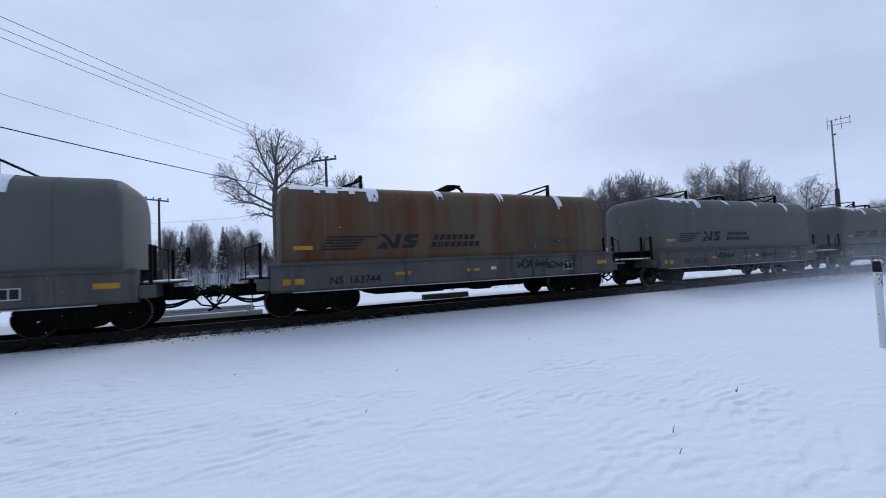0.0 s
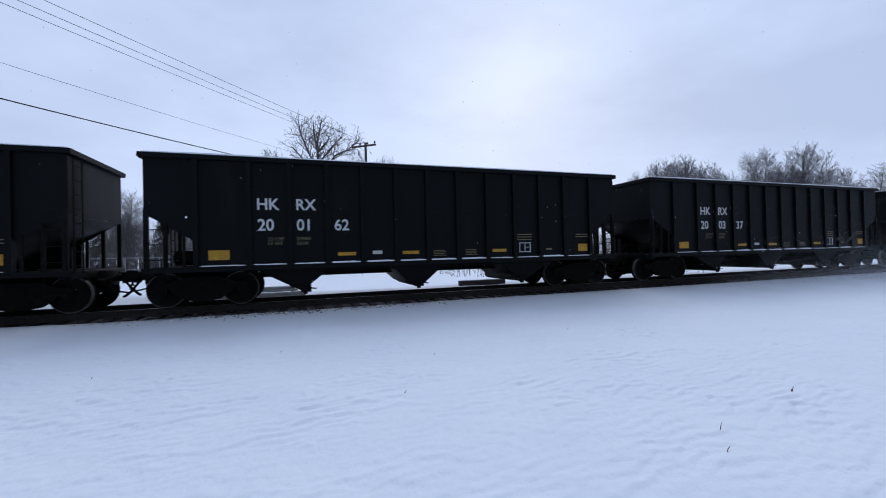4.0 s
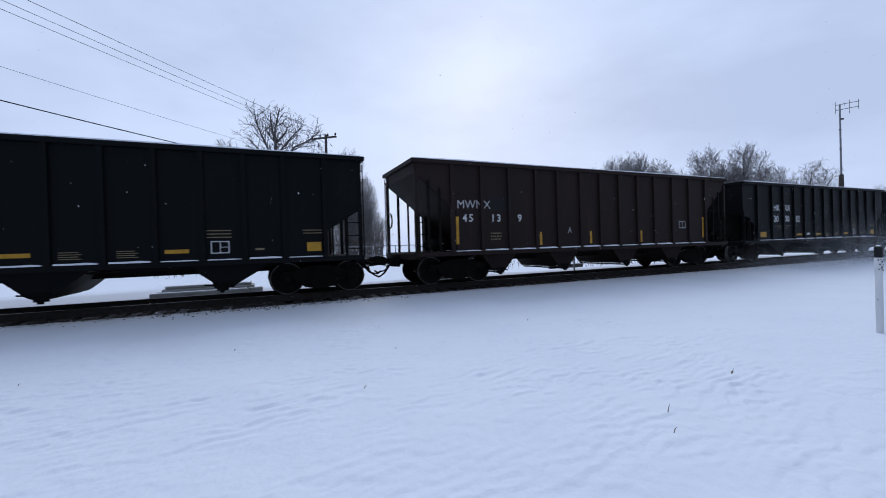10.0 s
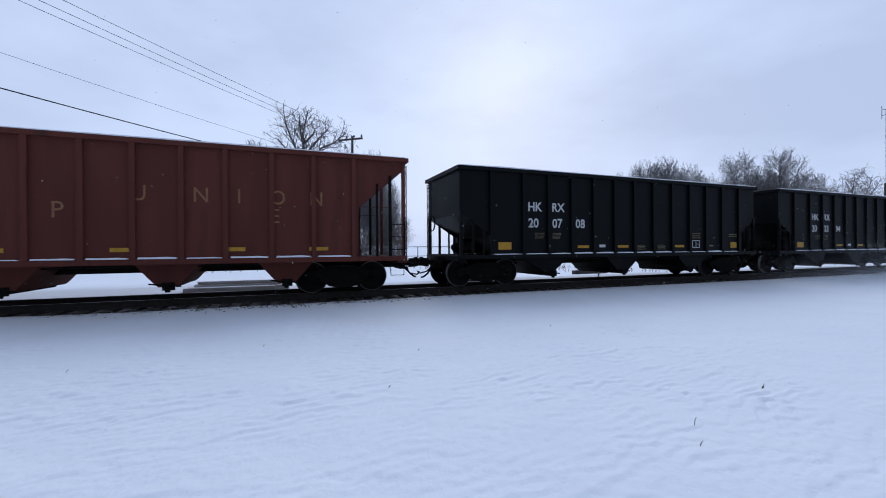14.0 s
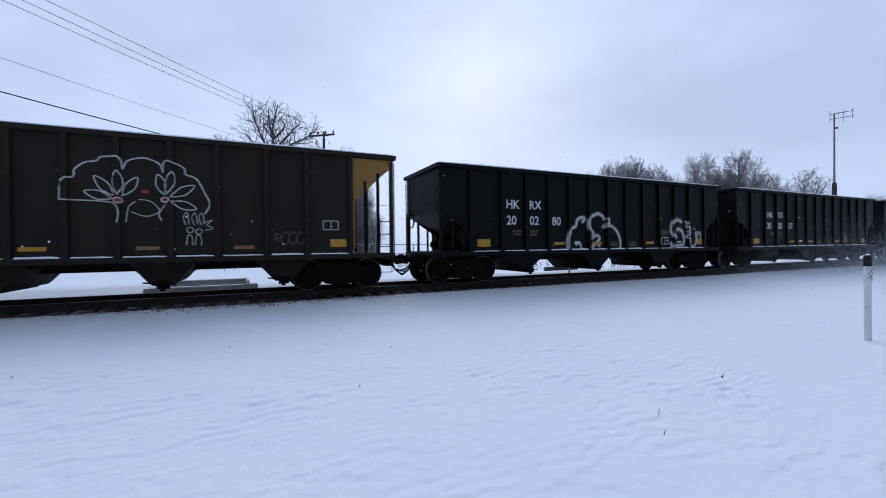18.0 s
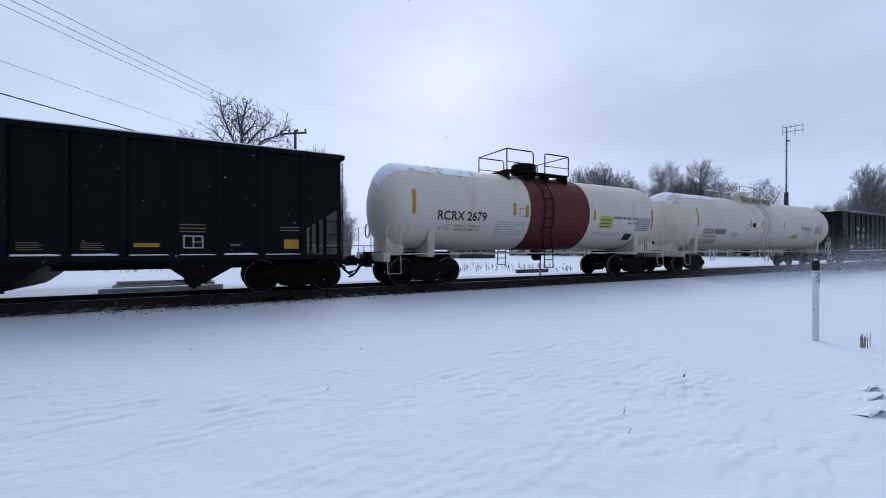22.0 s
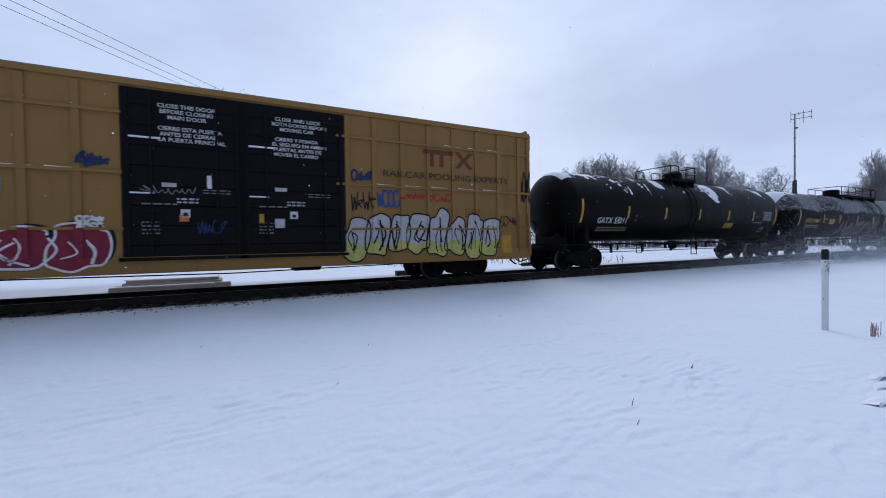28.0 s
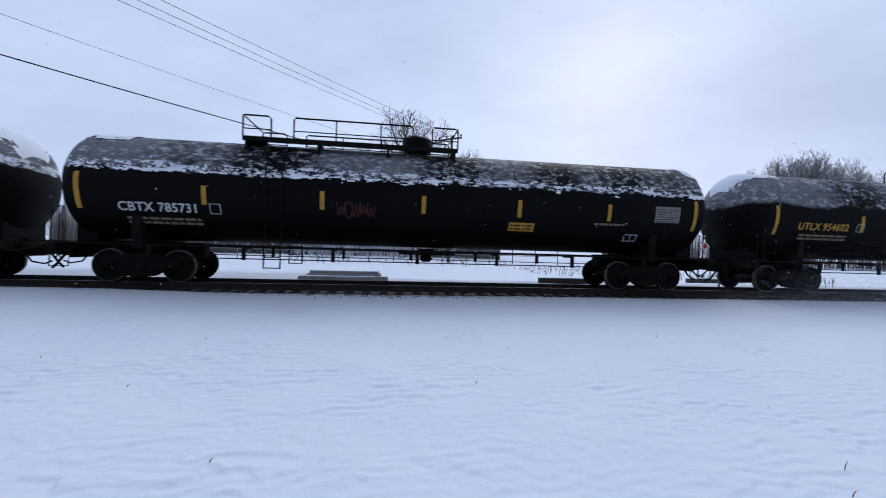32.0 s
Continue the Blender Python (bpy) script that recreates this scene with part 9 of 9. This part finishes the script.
def crossing_slabs():
    """Old concrete panels stacked on timbers beyond the track."""
    t = thing("concrete_panels", "stack of weathered concrete panels dusted with snow", "concrete panels", at=(0, 0, -0.22))
    part("panel", G().box(-3.3, -0.35, 16.2, 17.1, 0.02, 0.17, 0.015), M_CONCRETE, t)
    part("panel", G().box(-3.0, -0.15, 16.45, 17.5, 0.18, 0.27, 0.015), M_CONCRETE, t)
    part("panel", G().box(-2.9, -0.25, 16.5, 17.5, 0.28, 0.36, 0.015), M_CONCRETE, t)
    part("snow_cap", G().box(-3.25, -0.4, 16.22, 16.44, 0.17, 0.19, 0.008), M_SNOW, t)
    part("timber", G().box(-0.34, 0.12, 16.15, 16.4, 0.0, 0.2, 0.015), M_CONCRETE, t)
    part("snow_cap", G().box(-2.95, -0.3, 16.5, 17.4, 0.36, 0.385, 0.01), M_SNOW, t)
    for x, y, w in ((7.6, 16.6, 2.2), (16.6, 19.0, 2.4)):
        b = thing("timber_baulk", "squared timber baulk lying in the snow", "timber", at=(x, y, on_ground(x, y)))
        part("baulk", G().box(-w / 2, w / 2, -0.13, 0.13, 0, 0.22, 0.015), M_WOOD, b)
        part("snow_cap", G().box(-w / 2, w / 2, -0.11, 0.11, 0.22, 0.25, 0.01), M_SNOW, b)
    p = thing("steel_stake", "thin grey steel stake by the track", "stake", at=(14.6, 16.1, -0.3))
    part("stake", G().box(-0.04, 0.04, -0.02, 0.02, 0, 1.1), M_STEEL, p)


crossing_slabs()


M_BALLAST = mat("grey_ballast_stone", (0.11, 0.105, 0.1), 0.9, vary=0.5, scale=12, bump=0.2)


def ballast_grit():
    rng = random.Random(9)
    g = G()
    spots = []
    for _ in range(1700):
        band = rng.random()
        if band < 0.62:
            x, y = rng.uniform(-16, 34), 11.55 + rng.gauss(0, 0.16)
        elif band < 0.82:
            x, y = rng.gauss(0.0, 1.8), 11.1 + rng.gauss(0, 0.22)
        else:
            x, y = rng.uniform(-16, 40), rng.uniform(12.7, 14.0)
        s = rng.uniform(0.012, 0.04) * (1.3 if band < 0.82 else 1)
        spots.append((x, y, s, rng.uniform(0, 3.14)))
    xy = np.array(spots)
    for (x, y, s, a), z in zip(spots, ground_height(xy[:, 0], xy[:, 1])):
        c, q = math.cos(a) * s, math.sin(a) * s
        g.add([(x + c, y + q, z - 0.01), (x - q, y + c, z - 0.01), (x - c, y - q, z - 0.01), (x + q, y - c, z - 0.01), (x, y, z + s * 0.5)], [(0, 1, 4), (1, 2, 4), (2, 3, 4), (3, 0, 4)])
    tagged(part("ballast_stones", g, M_BALLAST), "dark ballast stones scattered on the snow beside the track", "ballast", kind="stuff")


ballast_grit()


# ---- beyond the track ----
def pipe_fence():
    f = thing("pipe_fence", "grey pipe fence along a snowy road", "fence", at=(0, 40, -0.34))
    for k in range(15):
        part("post", G().lathe([(-0.2, 0.05), (1.85, 0.05)], "z", (-16 + k * 2.4, 0, 0), n=8), M_STEEL, f)
    for z in (0.85, 1.8):
        part("rail", G().tube([(-16, 0, z), (17.6, 0, z)], 0.04, 6), M_STEEL, f)


pipe_fence()
M_GLASS = mat("dark_car_glass", (0.02, 0.024, 0.03), 0.15, vary=0.1, bump=0, spec=0.5)
M_SILVER = mat("silver_car_paint", (0.32, 0.34, 0.37), 0.35, metal=0.4, vary=0.08, dirt=(0.5, 0.52, 0.55), dirt_amt=0.25, bump=0)
M_VAN = mat("white_van_paint", (0.6, 0.62, 0.64), 0.4, vary=0.08, bump=0)


def parked_car(x, y, turn, paint, label, van=False):
    c = thing("parked_car", label, "car")
    c.matrix_basis = Matrix.Translation((x, y, on_ground(x, y))) @ Matrix.Rotation(turn, 4, "Z")
    if van:
        body = [(-2.4, 0.4), (-2.45, 1.0), (-2.35, 1.95), (1.2, 2.0), (1.75, 1.25), (2.4, 1.05), (2.5, 0.4)]
        glass = [(-1.9, 1.25), (-1.85, 1.8), (1.0, 1.82), (1.45, 1.25)]
    else:
        body = [(-2.25, 0.4), (-2.3, 0.85), (-1.6, 0.98), (-0.95, 1.42), (0.35, 1.46), (1.15, 1.0), (2.1, 0.82), (2.25, 0.4)]
        glass = [(-1.3, 1.0), (-0.85, 1.34), (0.3, 1.38), (0.9, 1.0)]
    part("body", G().prism(body, -0.85, 0.85), paint, c)
    for s in (-1, 1):
        part("side_window", G().prism(glass, s * 0.852, s * 0.86), M_GLASS, c)
        for xx in (-1.4, 1.4):
            part("wheel", G().lathe([(s * 0.7, 0.1), (s * 0.7, 0.33), (s * 0.88, 0.33), (s * 0.88, 0.1)], "y", (xx, 0, 0.33), n=16), M_POSTBLACK, c)
    part("snow_cap", G().box(body[2][0] + 0.9, 0.3, -0.7, 0.7, 1.47 if not van else 2.0, 1.53 if not van else 2.06, 0.02), M_SNOW, c)
    return c


_x, _y = polar(9.0, 62)
parked_car(_x, _y, radians(8), M_SILVER, "silver saloon car parked beyond the fence, dusted with snow")
_x, _y = polar(4.7, 64)
parked_car(_x, _y, radians(85), M_VAN, "white van parked end-on beyond the fence", True)


def house():
    x, y = polar(-32.5, 72)
    h = thing("house", "small dark-walled house with a snow-covered gable roof", "house")
    h.matrix_basis = Matrix.Translation((x, y, on_ground(x, y))) @ Matrix.Rotation(radians(-20), 4, "Z")
    M_WALL = mat("dark_siding", (0.06, 0.055, 0.055), 0.85, vary=0.25)
    part("wall", G().prism([(-3.2, -0.3), (3.2, -0.3), (3.2, 4.6), (0, 7.3), (-3.2, 4.6)], -5, 5), M_WALL, h)
    for s in (-1, 1):
        r = part("roof", G().prism([(0, 7.3), (s * 3.7, 4.25), (s * 3.7, 4.45), (0, 7.55)], -5.4, 5.4), M_WOOD, h)
        part("roof_snow", G().prism([(0, 7.55), (s * 3.65, 4.5), (s * 3.65, 4.62), (0, 7.72)], -5.35, 5.35), M_SNOW, r, "thick snow on the roof")
    for xx, zz in ((-1.3, 1.6), (1.3, 1.6), (0, 4.6)):
        w = part("window", G().box(xx - 0.5, xx + 0.5, -5.06, -5.0, zz - 0.65, zz + 0.65), M_VAN, h)
        part("pane", G().box(xx - 0.42, xx + 0.42, -5.08, -5.061, zz - 0.57, zz + 0.57), M_GLASS, w)


house()


# ---- snow in the air ----
M_POWDER = mat("airborne_powder_snow", (0.82, 0.86, 0.91), 0.9, vary=0.05, bump=0, spec=0.1)
M_POWDER.node_tree.nodes["Principled BSDF"].inputs["Alpha"].default_value = 0.10


def snowflakes(name, label, spots, size, seed, material=None):
    """Loose flakes of blown snow: tiny tilted four-cornered crystals."""
    rng = np.random.default_rng(seed)
    n = len(spots)
    a, b = rng.normal(size=(n, 3)), rng.normal(size=(n, 3))
    a /= np.linalg.norm(a, axis=1)[:, None]
    b -= a * (a * b).sum(1)[:, None]
    b /= np.linalg.norm(b, axis=1)[:, None]
    r = (np.asarray(size) * rng.uniform(0.5, 1.3, n))[:, None]
    vs = np.stack([spots + a * r, spots + b * r, spots - a * r, spots - b * r], 1).reshape(-1, 3)
    me = bpy.data.meshes.new(name)
    me.vertices.add(4 * n)
    me.vertices.foreach_set("co", vs.ravel().astype(np.float32))
    me.loops.add(4 * n)
    me.loops.foreach_set("vertex_index", np.arange(4 * n, dtype=np.int32))
    me.polygons.add(n)
    me.polygons.foreach_set("loop_start", np.arange(0, 4 * n, 4).astype(np.int32))
    me.update()
    me.validate()
    me.materials.append(material or M_SNOW)
    return tagged(new(name, me), label, "snowflakes", kind="stuff")


_r = np.random.default_rng(5)
_n = 350000
_x = 11 + 50 * _r.random(_n)
_h = np.minimum(4.2, _r.exponential(0.62, _n) * (0.5 + 0.022 * _x))
_puff = 0.5 + 0.5 * np.sin(_x * 0.21 + 1.0) * np.sin(_x * 0.083)
_keep = _r.random(_n) < (0.4 + 0.6 * _puff) * np.clip((_x - 11) / 12, 0, 1)
_sp = np.stack([_x, 11.3 - _r.random(_n) * (0.6 + 0.06 * _x), -0.2 + _h], 1)[_keep]
snow_dust = snowflakes("snow_dust", "fine snow dust whirled up beside the train", _sp, 0.0145 + 0.00042 * _sp[:, 0], 6, M_POWDER)
_n = 5200
flurry = snowflakes("snow_flurry", "sparse snowflakes drifting in the air", np.stack([-20 + 165 * _r.random(_n), 3.0 + 8.2 * _r.random(_n), -0.2 + 6.2 * _r.random(_n)], 1), 0.0075, 7)


# ---- the train ----
def shift(t):
    """Metres that the train has run at t seconds."""
    return SPEED * t + float(np.interp(t, [a for a, _ in SLIP], [b for _, b in SLIP]))


def motions():
    times = sorted({0.0, 32.0, *[a for a, _ in SLIP]})
    walk(snow_dust, [(0, pose(0, 0, 0)), (3, pose(2, 0, 0)), (12, pose(6, 0, 0)), (24, pose(6, 0, 0)), (32, pose(-2, 0, 0))])
    walk(flurry, [(0, pose(0, 0, 0)), (16, pose(-56, 0, 0)), (32, pose(-112, 0, 0))])
    for car, u in CARS:
        walk(car, [(t, pose(u - shift(t), TRACK_Y, 0)) for t in times])
        # the wheels turn while the car is near; before and after it stands far out of sight
        t0, t1 = (u - 75) / SPEED, (u + 32) / SPEED
        f0, f1 = max(0, math.ceil(t0 * FPS)), min(960, int(t1 * FPS))
        if f1 <= f0:
            continue
        spins = sorted({0, *range(f0, f1 + 1), 960})
        for tr in car.children:
            if tr.name.split(".")[0] != "truck":
                continue
            for ws in tr.children:
                if ws.name.split(".")[0] == "wheelset":
                    at = ws.location.copy()
                    walk(ws, [(k / FPS, pose(*at, 0, -math.degrees((shift(min(max(k, f0), f1) / FPS) - shift(f0 / FPS)) / WHEEL_R), 0)) for k in spins])


motions()
